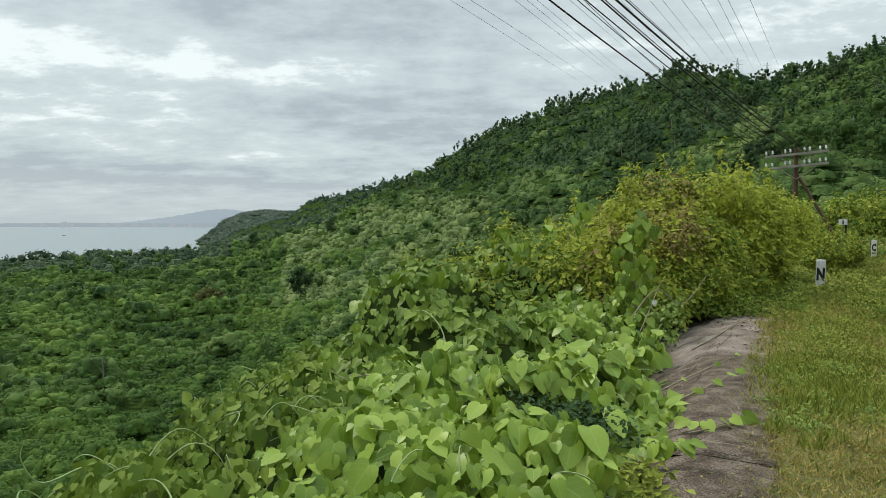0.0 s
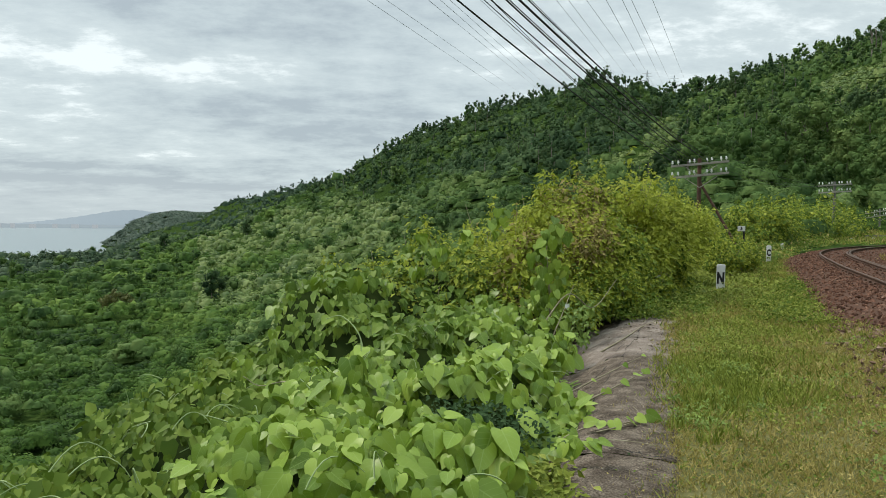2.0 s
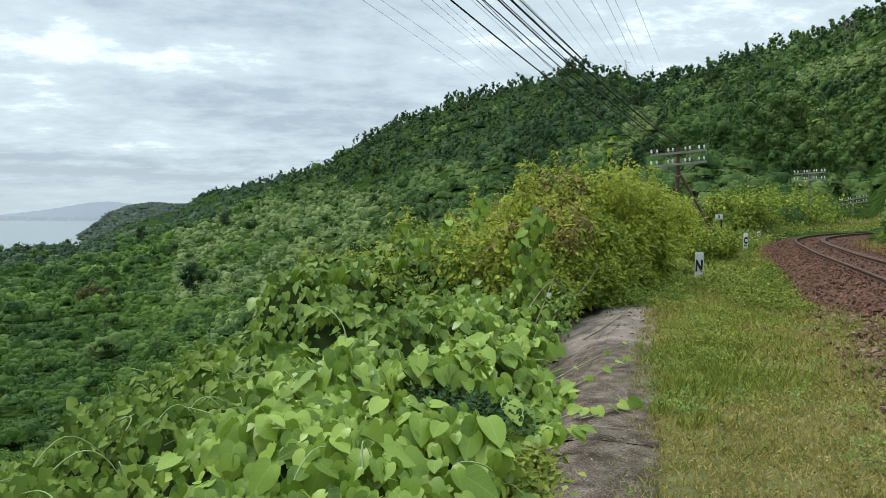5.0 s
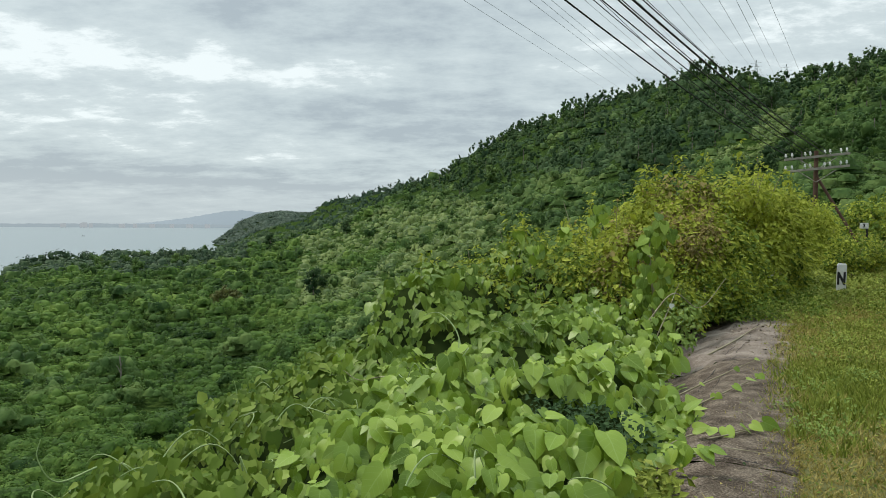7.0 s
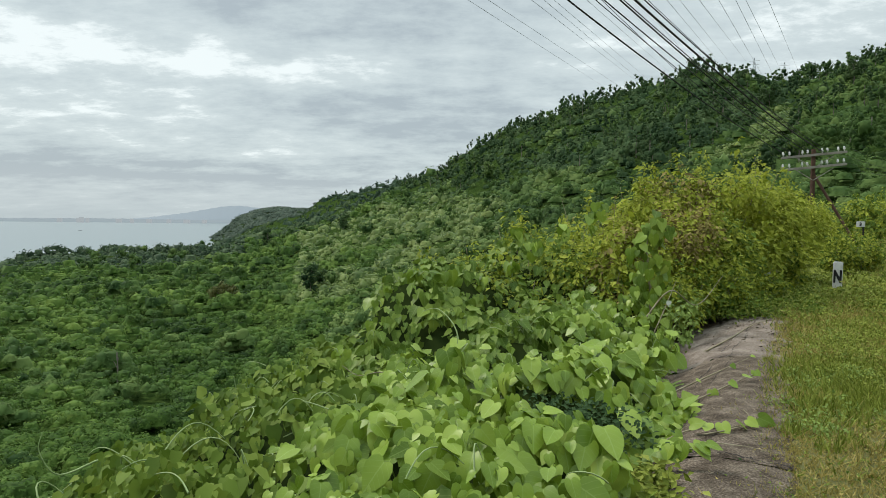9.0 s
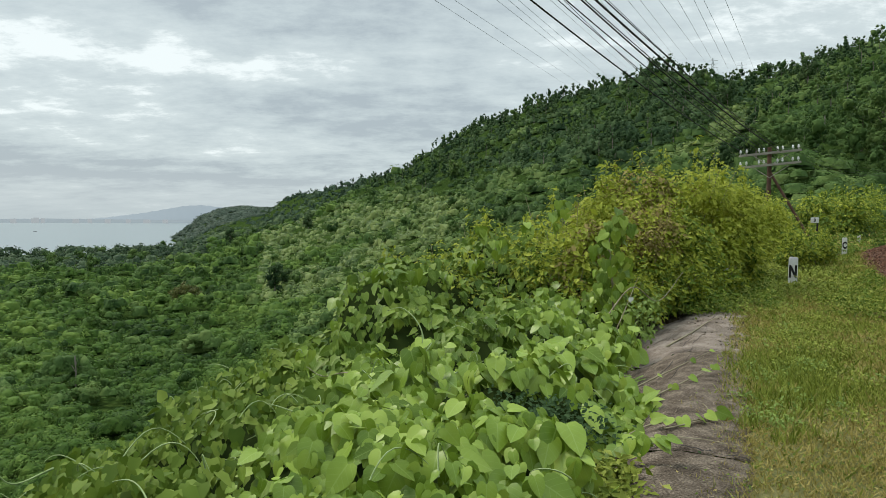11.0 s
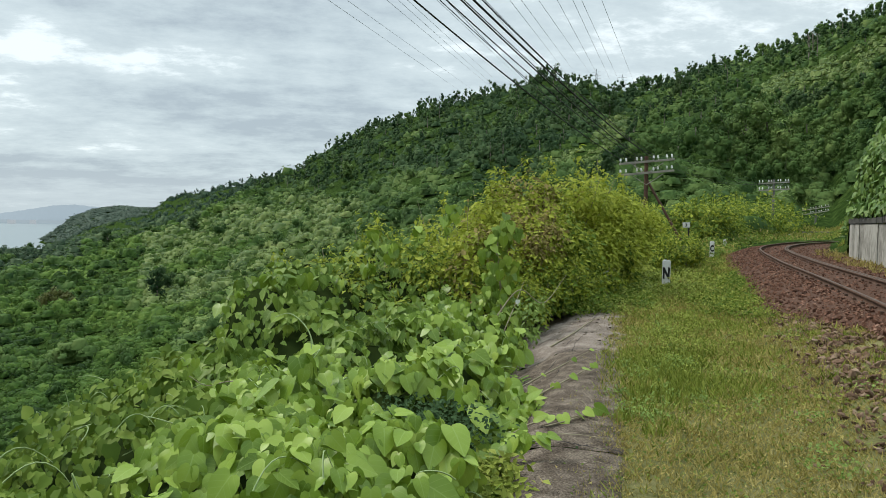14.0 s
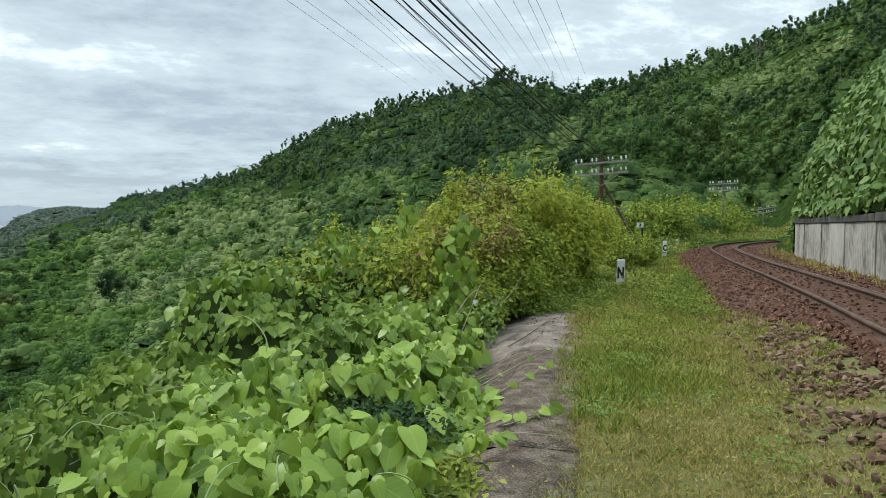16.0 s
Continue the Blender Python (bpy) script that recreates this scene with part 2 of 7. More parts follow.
M_stone = material("red_brown_ballast", [(0.2, (0.062, 0.031, 0.020)), (0.5, (0.138, 0.070, 0.046)), (0.7, (0.200, 0.108, 0.073)), (0.88, (0.29, 0.185, 0.132))], 0.95, 3.0, 6.0, 0.5, 60.0, island=0.6, spec=0.12)
M_rubble = material("brown_rubble", [(0.2, (0.072, 0.044, 0.028)), (0.5, (0.150, 0.094, 0.061)), (0.7, (0.215, 0.145, 0.098)), (0.88, (0.30, 0.225, 0.16))], 0.95, 3.0, 6.0, 0.5, 60.0, island=0.6, spec=0.05)
M_bed = material("ballast_bed", [(0.3, (0.050, 0.028, 0.019)), (0.6, (0.115, 0.064, 0.044)), (0.8, (0.19, 0.12, 0.085))], 1.0, 9.0, 10.0, 1.0, 30.0, fine=0.5, spec=0.1)
M_rail = material("rusty_rail", [(0.3, (0.050, 0.029, 0.019)), (0.55, (0.105, 0.062, 0.041)), (0.75, (0.165, 0.108, 0.074))], 0.8, 5.0, 8.0, 0.3, 40.0, spec=0.2)
M_railtop = material("worn_rail_head", [(0.3, (0.065, 0.046, 0.034)), (0.7, (0.125, 0.092, 0.070))], 0.7, 6.0, 6.0, spec=0.25)
M_sleeper = material("steel_sleeper", [(0.3, (0.05, 0.03, 0.024)), (0.7, (0.12, 0.08, 0.06))], 0.9, 5.0, 8.0, 0.4, 30.0)
M_white = material("white_painted_post", [(0.25, (0.45, 0.45, 0.42)), (0.5, (0.72, 0.72, 0.69)), (0.8, (0.80, 0.80, 0.78))], 0.7, 6.0, 8.0, 0.3, 40.0)
M_black = material("black_paint", [(0.3, (0.010, 0.010, 0.012)), (0.7, (0.03, 0.03, 0.03))], 0.6, 8.0)
M_wall = material("stained_wall_panel", [(0.32, (0.085, 0.080, 0.064)), (0.42, (0.22, 0.212, 0.178)), (0.52, (0.36, 0.35, 0.30)), (0.70, (0.47, 0.455, 0.395))], 0.9, 0.8, 11.0, 0.4, 8.0, fine=0.42, fine_detail=9.0, stretch=(1.0, 1.0, 0.42))
M_cap = material("dark_wall_coping", [(0.3, (0.035, 0.035, 0.03)), (0.6, (0.09, 0.088, 0.075)), (0.8, (0.19, 0.18, 0.16))], 0.95, 2.5, 8.0, 0.5, 22.0)
M_pole = material("rusty_steel_pole", [(0.3, (0.065, 0.036, 0.025)), (0.6, (0.115, 0.064, 0.042)), (0.8, (0.18, 0.11, 0.075))], 0.85, 4.0, 6.0, 0.2, 40.0)
M_polegrey = material("grey_pole", [(0.3, (0.11, 0.105, 0.10)), (0.7, (0.23, 0.22, 0.205))], 0.85, 3.0, 6.0, 0.2, 30.0)
M_arm = material("crossarm", [(0.3, (0.22, 0.20, 0.17)), (0.7, (0.42, 0.39, 0.34))], 0.85, 3.0, 6.0)
M_insul = material("porcelain_insulator", [(0.3, (0.70, 0.70, 0.68)), (0.7, (0.82, 0.82, 0.80))], 0.25, 8.0, spec=0.5)
M_wire = material("black_cable", [(0.3, (0.010, 0.010, 0.011)), (0.7, (0.022, 0.022, 0.023))], 0.7, 2.0)
M_wiregrey = material("aluminium_wire", [(0.3, (0.20, 0.21, 0.22)), (0.7, (0.30, 0.31, 0.32))], 0.5, 2.0, metallic=0.3)
M_bark = material("pale_bark", [(0.3, (0.10, 0.085, 0.07)), (0.6, (0.22, 0.19, 0.16)), (0.8, (0.36, 0.32, 0.28))], 0.95, 0.8, 6.0)
M_stem = material("vine_stem", [(0.3, (0.16, 0.13, 0.08)), (0.6, (0.30, 0.27, 0.17)), (0.8, (0.44, 0.40, 0.28))], 0.8, 8.0, 6.0)
M_tendril = material("green_tendril", [(0.3, (0.18, 0.26, 0.09)), (0.7, (0.36, 0.45, 0.20))], 0.6, 8.0)
M_litter = material("dry_fibre", [(0.25, (0.05, 0.040, 0.028)), (0.5, (0.17, 0.135, 0.095)), (0.8, (0.36, 0.30, 0.22))], 0.95, 3.0, 4.0, island=0.7, spec=0.1)
M_tower = material("galvanised_lattice", [(0.3, (0.33, 0.36, 0.37)), (0.7, (0.45, 0.48, 0.49))], 0.7, 2.0)


def water_material():
    m = bpy.data.materials.new("calm_sea")
    m.use_nodes = True
    N, L = m.node_tree.nodes, m.node_tree.links
    b = N["Principled BSDF"]
    b.inputs["Base Color"].default_value = (0.15, 0.195, 0.205, 1)
    b.inputs["Roughness"].default_value = 0.28
    n = N.new("ShaderNodeTexNoise")
    n.inputs["Scale"].default_value, n.inputs["Detail"].default_value = 0.12, 8.0
    g = N.new("ShaderNodeNewGeometry")
    L.new(g.outputs["Position"], n.inputs["Vector"])
    bp = N.new("ShaderNodeBump")
    bp.inputs["Strength"].default_value, bp.inputs["Distance"].default_value = 0.25, 1.0
    L.new(n.outputs["Fac"], bp.inputs["Height"])
    L.new(bp.outputs[0], b.inputs["Normal"])
    return m


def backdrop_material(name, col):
    """Far shore across the bay; haze of kilometres of sea air put into emission."""
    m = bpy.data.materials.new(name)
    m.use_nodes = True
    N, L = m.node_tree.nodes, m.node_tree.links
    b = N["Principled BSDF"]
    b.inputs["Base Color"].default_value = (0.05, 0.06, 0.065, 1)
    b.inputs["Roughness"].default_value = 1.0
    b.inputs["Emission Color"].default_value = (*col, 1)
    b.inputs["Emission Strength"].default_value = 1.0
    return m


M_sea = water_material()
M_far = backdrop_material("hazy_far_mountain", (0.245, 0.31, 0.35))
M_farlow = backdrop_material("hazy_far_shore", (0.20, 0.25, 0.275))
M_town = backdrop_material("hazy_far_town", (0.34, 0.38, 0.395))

# ---------- building helpers ----------
rng = np.random.default_rng(7)


def polar(az, r):
    """Plan place from degrees to the left of +y and metres."""
    a = np.radians(az)
    return -np.sin(a) * r, np.cos(a) * r


def mesh_from(name, verts, faces, mat, smooth=False, uv=None):
    """Mesh from numpy arrays; faces is (n, k) with one corner count, or a list of such arrays."""
    groups = faces if isinstance(faces, list) else [faces]
    me = bpy.data.meshes.new(name)
    verts = np.asarray(verts, np.float32)
    me.vertices.add(len(verts))
    me.vertices.foreach_set("co", verts.ravel())
    idx = np.concatenate([np.asarray(g, np.int32).ravel() for g in groups])
    tot = np.concatenate([np.full(len(g), g.shape[1], np.int32) for g in groups])
    me.loops.add(len(idx))
    me.loops.foreach_set("vertex_index", idx)
    me.polygons.add(len(tot))
    me.polygons.foreach_set("loop_start", np.concatenate([[0], np.cumsum(tot)[:-1]]).astype(np.int32))
    me.polygons.foreach_set("loop_total", tot)
    me.polygons.foreach_set("use_smooth", np.full(len(tot), smooth) if isinstance(smooth, bool) else smooth)
    if uv is not None:
        lay = me.uv_layers.new(name="leaf")
        lay.data.foreach_set("uv", np.asarray(uv, np.float32)[idx].ravel())
    me.materials.append(mat)
    me.update()
    me.validate()
    return me


def part(name, data, mat, parent, label=""):
    """One mesh object under a thing or a part; data is a bmesh or a mesh."""
    if isinstance(data, bmesh.types.BMesh):
        me = bpy.data.meshes.new(name)
        data.to_mesh(me)
        data.free()
        me.materials.append(mat)
    else:
        me = data
    ob = new(name, me)
    ob.parent = parent
    return tagged(ob, label)


def thing(name, label, category, at=(0, 0, 0), rz=0.0, group="", kind=""):
    ob = new(name)
    ob.matrix_basis = pose(*at, 0, 0, rz)
    return tagged(ob, label, category, group, kind)


def box(bm, x0, x1, y0, y1, z0, z1, bevel=0.0):
    r = bmesh.ops.create_cube(bm, size=1.0)
    bmesh.ops.scale(bm, vec=(x1 - x0, y1 - y0, z1 - z0), verts=r["verts"])
    bmesh.ops.translate(bm, vec=((x0 + x1) / 2, (y0 + y1) / 2, (z0 + z1) / 2), verts=r["verts"])
    if bevel:
        es = list({e for v in r["verts"] for e in v.link_edges})
        bmesh.ops.bevel(bm, geom=es, offset=bevel, segments=2, affect="EDGES")
    return bm


def tube_arrays(points, radii, sides=6):
    """A tapered tube along points: verts, quads."""
    P = np.asarray(points, float)
    R = np.broadcast_to(np.asarray(radii, float), (len(P),))
    t = np.gradient(P, axis=0)
    t /= np.linalg.norm(t, axis=1, keepdims=True) + 1e-9
    ref = np.where(np.abs(t[:, 2:3]) > 0.9, np.array([[1.0, 0, 0]]), np.array([[0, 0, 1.0]]))
    u = np.cross(t, ref)
    u /= np.linalg.norm(u, axis=1, keepdims=True) + 1e-9
    v = np.cross(t, u)
    a = np.linspace(0, 2 * np.pi, sides, endpoint=False)
    V = P[:, None] + R[:, None, None] * (np.cos(a)[None, :, None] * u[:, None] + np.sin(a)[None, :, None] * v[:, None])
    i = np.arange(len(P) - 1)[:, None] * sides
    j = np.arange(sides)[None]
    k = (np.arange(sides)[None] + 1) % sides
    F = np.stack([i + j, i + k, i + sides + k, i + sides + j], -1).reshape(-1, 4)
    return V.reshape(-1, 3), F


def join_arrays(list_vf):
    vs, fs, n = [], [], 0
    for v, f in list_vf:
        vs.append(v)
        fs.append(f + n)
        n += len(v)
    return np.concatenate(vs), np.concatenate(fs)


def frames(normals, spin=None):
    n = normals / (np.linalg.norm(normals, axis=1, keepdims=True) + 1e-9)
    ref = rng.normal(size=n.shape) if spin is None else spin
    u = np.cross(ref, n)
    u /= np.linalg.norm(u, axis=1, keepdims=True) + 1e-9
    return u, np.cross(n, u), n


def scatter(template, faces, C, normals, size, spin=None):
    """Copies of a small template: (n,3) places, normals, sizes. Returns verts, faces."""
    u, v, n = frames(normals, spin)
    T = np.asarray(template, float)
    s = np.asarray(size, float).reshape(-1, 1, 1)
    V = C[:, None] + s * (T[None, :, 0:1] * u[:, None] + T[None, :, 1:2] * v[:, None] + T[None, :, 2:3] * n[:, None])
    F = np.asarray(faces, np.int64)
    F = (F[None] + (np.arange(len(C)) * len(T))[:, None, None]).reshape(-1, F.shape[1])
    return V.reshape(-1, 3), F


# leaf shapes: unit length along v (y), stalk at the origin
QUAD = ([(-0.34, 0, 0), (0.34, 0, 0.0), (0.22, 1, 0.04), (-0.22, 1, -0.04)], [(0, 1, 2, 3)])
OVAL = ([(0, 0, 0), (0.30, 0.45, 0.10), (0, 1, -0.05), (-0.30, 0.45, 0.10), (0, 0.5, 0)], [(0, 1, 4), (4, 1, 2), (4, 2, 3), (0, 4, 3)])
SPEAR = ([(0, 0, 0), (0.27, 0.42, 0.08), (0, 1, -0.06), (-0.27, 0.42, 0.08)], [(0, 1, 2), (0, 2, 3)])
TRI = ([(-0.36, 0, 0), (0.36, 0.12, 0.03), (0.0, 1, 0.0)], [(0, 1, 2)])
BLADE = ([(-0.085, 0, 0), (0.085, 0, 0), (0.0, 1.0, 0.25)], [(0, 1, 2)])


def heart():
    half = [(0.0, 0.09), (0.15, -0.03), (0.33, -0.01), (0.47, 0.15), (0.52, 0.36), (0.45, 0.58), (0.29, 0.80), (0.10, 0.97), (0.0, 1.06)]
    V, F = [], []
    half = [(0.84 * x, y + 0.10 * max(0.0, y - 0.6)) for x, y in half]
    for x, y in half:                       # midrib and right edge, then left edge
        V.append((x, y, 0.42 * x - 0.55 * x * x + 0.05 * math.sin(6 * y) - 0.22 * y * y))
    for x, y in half[1:-1]:
        V.append((-x, y, 0.36 * x - 0.45 * x * x + 0.05 * math.cos(5 * y) - 0.05 - 0.22 * y * y))
    V.append((0.0, 0.45, -0.03))
    c = len(V) - 1
    m = len(half)
    ring = list(range(m)) + list(range(2 * m - 3, m - 1, -1))
    for a, b in zip(ring, ring[1:] + ring[:1]):
        F.append((c, a, b))
    return V, F


HEART = heart()
HEART_LO = ([(0, 0.08, 0), (0.28, 0.0, 0.05), (0.43, 0.34, 0.06), (0.23, 0.80, -0.08), (0, 1.10, -0.2), (-0.23, 0.80, -0.1), (-0.43, 0.34, 0.04), (-0.28, 0.0, 0.03)],
            [(0, 1, 2), (0, 2, 3), (0, 3, 4), (0, 4, 5), (0, 5, 6), (0, 6, 7)])


def heart_mesh(name, C, normals, size, hang, mat, shape=HEART):
    """Heart-shaped leaves with their own leaf coordinates."""
    V, F = scatter(shape[0], shape[1], C, normals, size, hang)
    return mesh_from(name, V, F, mat, True, np.tile(np.array(shape[0])[:, :2], (len(C), 1)))


def hill_noise(x, y, scale, seed=0.0):
    """Cheap smooth noise for arrays."""
    a = np.sin(x / scale * 1.7 + 1.3 + seed) * np.cos(y / scale * 1.3 - 0.7 + seed * 2)
    b = np.sin((x + y) / scale * 2.9 + 4.1 - seed) * np.cos((x - 0.6 * y) / scale * 3.3 + seed)
    c = np.sin((0.4 * x - y) / scale * 6.1 + 2.2 + seed) * np.cos((x + 0.3 * y) / scale * 5.3 - seed)
    return a * 0.55 + b * 0.3 + c * 0.15

# ---------- the land ----------
SEA_Z = -45.0
# slope profiles: heading (degrees left of +y) -> (distance, height) pairs
LAND = {
    180: ((20, -0.5), (40, -5), (70, -8), (150, -10), (350, 5), (900, -60)),
    140: ((40, -15), (70, -22), (150, -28), (350, -38), (600, -55)),
    90: ((40, -15), (70, -22), (150, -28), (350, -40), (500, -55)),
    55: ((40, -15), (70, -22), (150, -27), (300, -30), (500, -50)),
    36: ((40, -15), (70, -22), (150, -27), (300, -29), (450, -40), (560, -58)),
    33.2: ((40, -15), (70, -22), (150, -26.5), (300, -26), (560, -30), (660, -56)),
    31.5: ((40, -15), (70, -22), (150, -26.5), (300, -26), (580, -25.5), (720, -56)),
    28: ((40, -15), (70, -22), (150, -26), (300, -26), (620, -25.5), (760, -56)),
    22: ((40, -15), (70, -22), (150, -25.5), (300, -26), (660, -25.5), (800, -56)),
    19.9: ((40, -15), (70, -22), (150, -25), (300, -25), (680, -24), (850, -54), (1500, -50), (1640, -44.5), (1800, -60)),
    18.6: ((40, -15), (70, -22), (150, -24), (300, -23.5), (700, -22.5), (900, -50), (1500, -40), (1640, -16), (1800, -30), (2200, -60)),
    17.5: ((40, -15), (70, -22), (150, -23.5), (300, -22.5), (720, -20), (920, -45), (1500, -25), (1640, 11), (1800, 2), (2300, -60)),
    16.2: ((40, -15), (70, -21), (150, -23), (300, -21.5), (740, -17), (960, -38), (1500, -8), (1650, 28), (1900, 20), (2400, -60)),
    14.4: ((40, -14.5), (70, -20.5), (150, -21), (300, -20), (600, -15), (760, -12), (1000, -28), (1500, 6), (1700, 35), (2000, 25), (2600, -60)),
    12.3: ((40, -14), (70, -20), (150, -19), (300, -16.5), (600, -7), (800, -3), (1000, -10), (1500, 18), (1700, 31), (2400, -60)),
    11.4: ((40, -14), (70, -20), (150, -18.5), (300, -15.5), (600, -4), (760, -1), (900, -5), (1200, 24), (1350, 42), (1600, 30), (2400, -60)),
    10.0: ((40, -13.5), (70, -19.8), (150, -18), (300, -13.5), (560, -1.5), (720, 2), (840, -1), (1120, 32), (1300, 51), (1600, 30), (2400, -60)),
    8.6: ((40, -13), (70, -19.5), (150, -17), (300, -11.5), (500, 3), (660, 10), (770, 8), (1050, 37), (1200, 51), (1500, 20), (2400, -60)),
    6.5: ((40, -12.5), (70, -19), (150, -15.5), (300, -8), (500, 9), (640, 19), (740, 18), (1000, 45), (1120, 57), (1400, 30), (2400, -60)),
    4.9: ((40, -12), (70, -18.5), (150, -14), (300, -4), (500, 16), (600, 28), (690, 29), (900, 53), (1000, 61), (1300, 30), (2400, -60)),
    2: ((40, -11.5), (70, -18), (150, -12), (300, 1), (500, 25), (570, 36), (650, 41), (800, 57), (1100, 30), (2400, -60)),
    0: ((40, -11), (70, -17), (150, -10), (300, 7), (450, 30), (620, 58), (900, 40), (2400, -60)),
    -2.1: ((40, -10), (70, -15.5), (150, -7), (300, 12), (450, 41), (570, 66), (900, 50), (2400, -60)),
    -4.4: ((40, -9), (70, -14), (150, -4), (300, 18), (530, 73.5), (800, 60), (2400, -60)),
    -9: ((40, -7), (70, -11), (150, 2), (300, 32), (480, 80.5), (800, 60), (2400, -60)),
    -14: ((40, -5), (70, -8), (150, 6), (300, 42), (450, 84), (800, 65), (2400, -60)),
    -19: ((40, -3), (70, -5), (150, 10), (300, 50), (430, 92.5), (700, 75), (2400, -60)),
    -23: ((40, -2), (70, -3), (150, 12), (300, 48), (460, 91), (700, 75), (2400, -60)),
    -25.3: ((40, -1), (70, -1), (150, 14), (300, 44), (500, 92), (800, 75), (2400, -60)),
    -30: ((40, 0.4), (70, 1.0), (150, 18), (300, 52), (480, 99), (800, 90), (2400, -60)),
    -35: ((40, 0.7), (70, 1.3), (100, 5), (150, 19), (300, 56), (450, 101), (800, 95), (2400, -60)),
    -40: ((36, 0.6), (60, 0.9), (85, 1.6), (115, 10), (200, 36), (400, 99), (700, 110), (2400, -60)),
    -46: ((25, 0.6), (45, 1.0), (75, 5), (150, 38), (350, 98), (700, 120), (2400, -60)),
    -65: ((12, 0.5), (40, 1.0), (70, 8), (150, 42), (350, 102), (700, 130), (2400, -60)),
    -100: ((9, 0.4), (14, 2.5), (40, 13), (150, 50), (350, 105), (700, 130), (2400, -60)),
    -140: ((8, 0.3), (14, 2.5), (40, 13), (150, 45), (350, 90), (900, 60), (2400, -60)),
    -162: ((12, 0.3), (40, 1), (70, 6), (150, 25), (350, 70), (900, 40), (2400, -60)),
    -180: ((20, -0.5), (40, -5), (70, -8), (150, -10), (350, 5), (900, -60)),
}
R_GRID = np.geomspace(6, 4900, 110)
AZ_KEYS = sorted(LAND)
LAND_Z = np.array([np.interp(np.log(R_GRID), np.log([p[0] for p in LAND[a]] + [4900]), [p[1] for p in LAND[a]] + [-60]) for a in AZ_KEYS])

# verge line: the concrete coping runs along it
LINE_P, LINE_A = np.array((0.0, 0.2)), radians(25.7)
LINE_U, LINE_N = np.array((math.sin(LINE_A), math.cos(LINE_A))), np.array((-math.cos(LINE_A), math.sin(LINE_A)))


def along(x, y):
    """Distance along the coping and to its left."""
    dx, dy = x - LINE_P[0], y - LINE_P[1]
    return dx * LINE_U[0] + dy * LINE_U[1], dx * LINE_N[0] + dy * LINE_N[1]


def smooth(t):
    t = np.clip(t, 0, 1)
    return t * t * (3 - 2 * t)


def land_z(x, y):
    x, y = np.asarray(x, float), np.asarray(y, float)
    r = np.hypot(x, y) + 1e-6
    az = np.degrees(np.arctan2(-x, y))
    fr = np.clip(np.interp(np.log(r), np.log(R_GRID), np.arange(len(R_GRID))), 0, len(R_GRID) - 1.001)
    fa = np.clip(np.interp(az, AZ_KEYS, np.arange(len(AZ_KEYS))), 0, len(AZ_KEYS) - 1.001)
    i, j = fa.astype(int), fr.astype(int)
    u, v = fa - i, fr - j
    far = (LAND_Z[i, j] * (1 - u) + LAND_Z[i + 1, j] * u) * (1 - v) + (LAND_Z[i, j + 1] * (1 - u) + LAND_Z[i + 1, j + 1] * u) * v
    far = far + smooth((r - 60) / 120) * (hill_noise(x, y, 60.0) * np.clip(r * 0.005, 0, 2.4) + hill_noise(x, y, 17.0, 2.0) * np.clip(r * 0.005, 0, 1.6))
    s, d = along(x, y)
    near = np.where(d > 0.55, -0.10 - 0.78 * np.maximum(d - 0.55, 0), -0.02)
    near = np.maximum(near, -14.0) + 0.02 * hill_noise(x, y, 1.2)
    w = smooth((r - 22) / 30)
    return near * (1 - w) + far * w


def build_ground():
    az = np.concatenate([np.arange(-180, -52, 3.0), np.arange(-52, 42, 0.5), np.arange(42, 180.1, 3.0)])
    rr = np.concatenate([[0.05, 0.5, 1.0, 1.5], np.arange(2, 14, 0.35), np.geomspace(14, 4900, 130)])
    A, R = np.meshgrid(az, rr, indexing="ij")
    X, Y = polar(A, R)
    Z = land_z(X, Y)
    V = np.stack([X, Y, Z], -1).reshape(-1, 3)
    na, nr = A.shape
    i = (np.arange(na - 1)[:, None] * nr + np.arange(nr - 1)[None]).ravel()
    F = np.stack([i, i + 1, i + nr + 1, i + nr], -1)
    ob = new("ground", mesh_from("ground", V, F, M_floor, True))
    tagged(ob, "dark earth under dense green hillside growth, gap shade put into its colour", "ground", kind="structure")


build_ground()


def build_sea():
    """Water from the bay to the skyline, rising a little with distance like the real horizon."""
    az = np.arange(-180, 180.1, 4.0)
    rr = np.array([300, 600, 1000, 1500, 2000, 2500, 3000, 3500, 4000, 4500, 4980.0])
    zz = SEA_Z + 26.0 * smooth((rr - 1500) / 3480.0)
    A, R = np.meshgrid(az, rr, indexing="ij")
    X, Y = polar(A, R)
    Z = np.broadcast_to(zz, A.shape)
    V = np.stack([X, Y, Z], -1).reshape(-1, 3)
    na, nr = A.shape
    i = (np.arange(na - 1)[:, None] * nr + np.arange(nr - 1)[None]).ravel()
    ob = new("water", mesh_from("water", V, np.stack([i, i + 1, i + nr + 1, i + nr], -1), M_sea, True))
    tagged(ob, "calm pale grey sea under cloud", "sea", kind="structure")


build_sea()


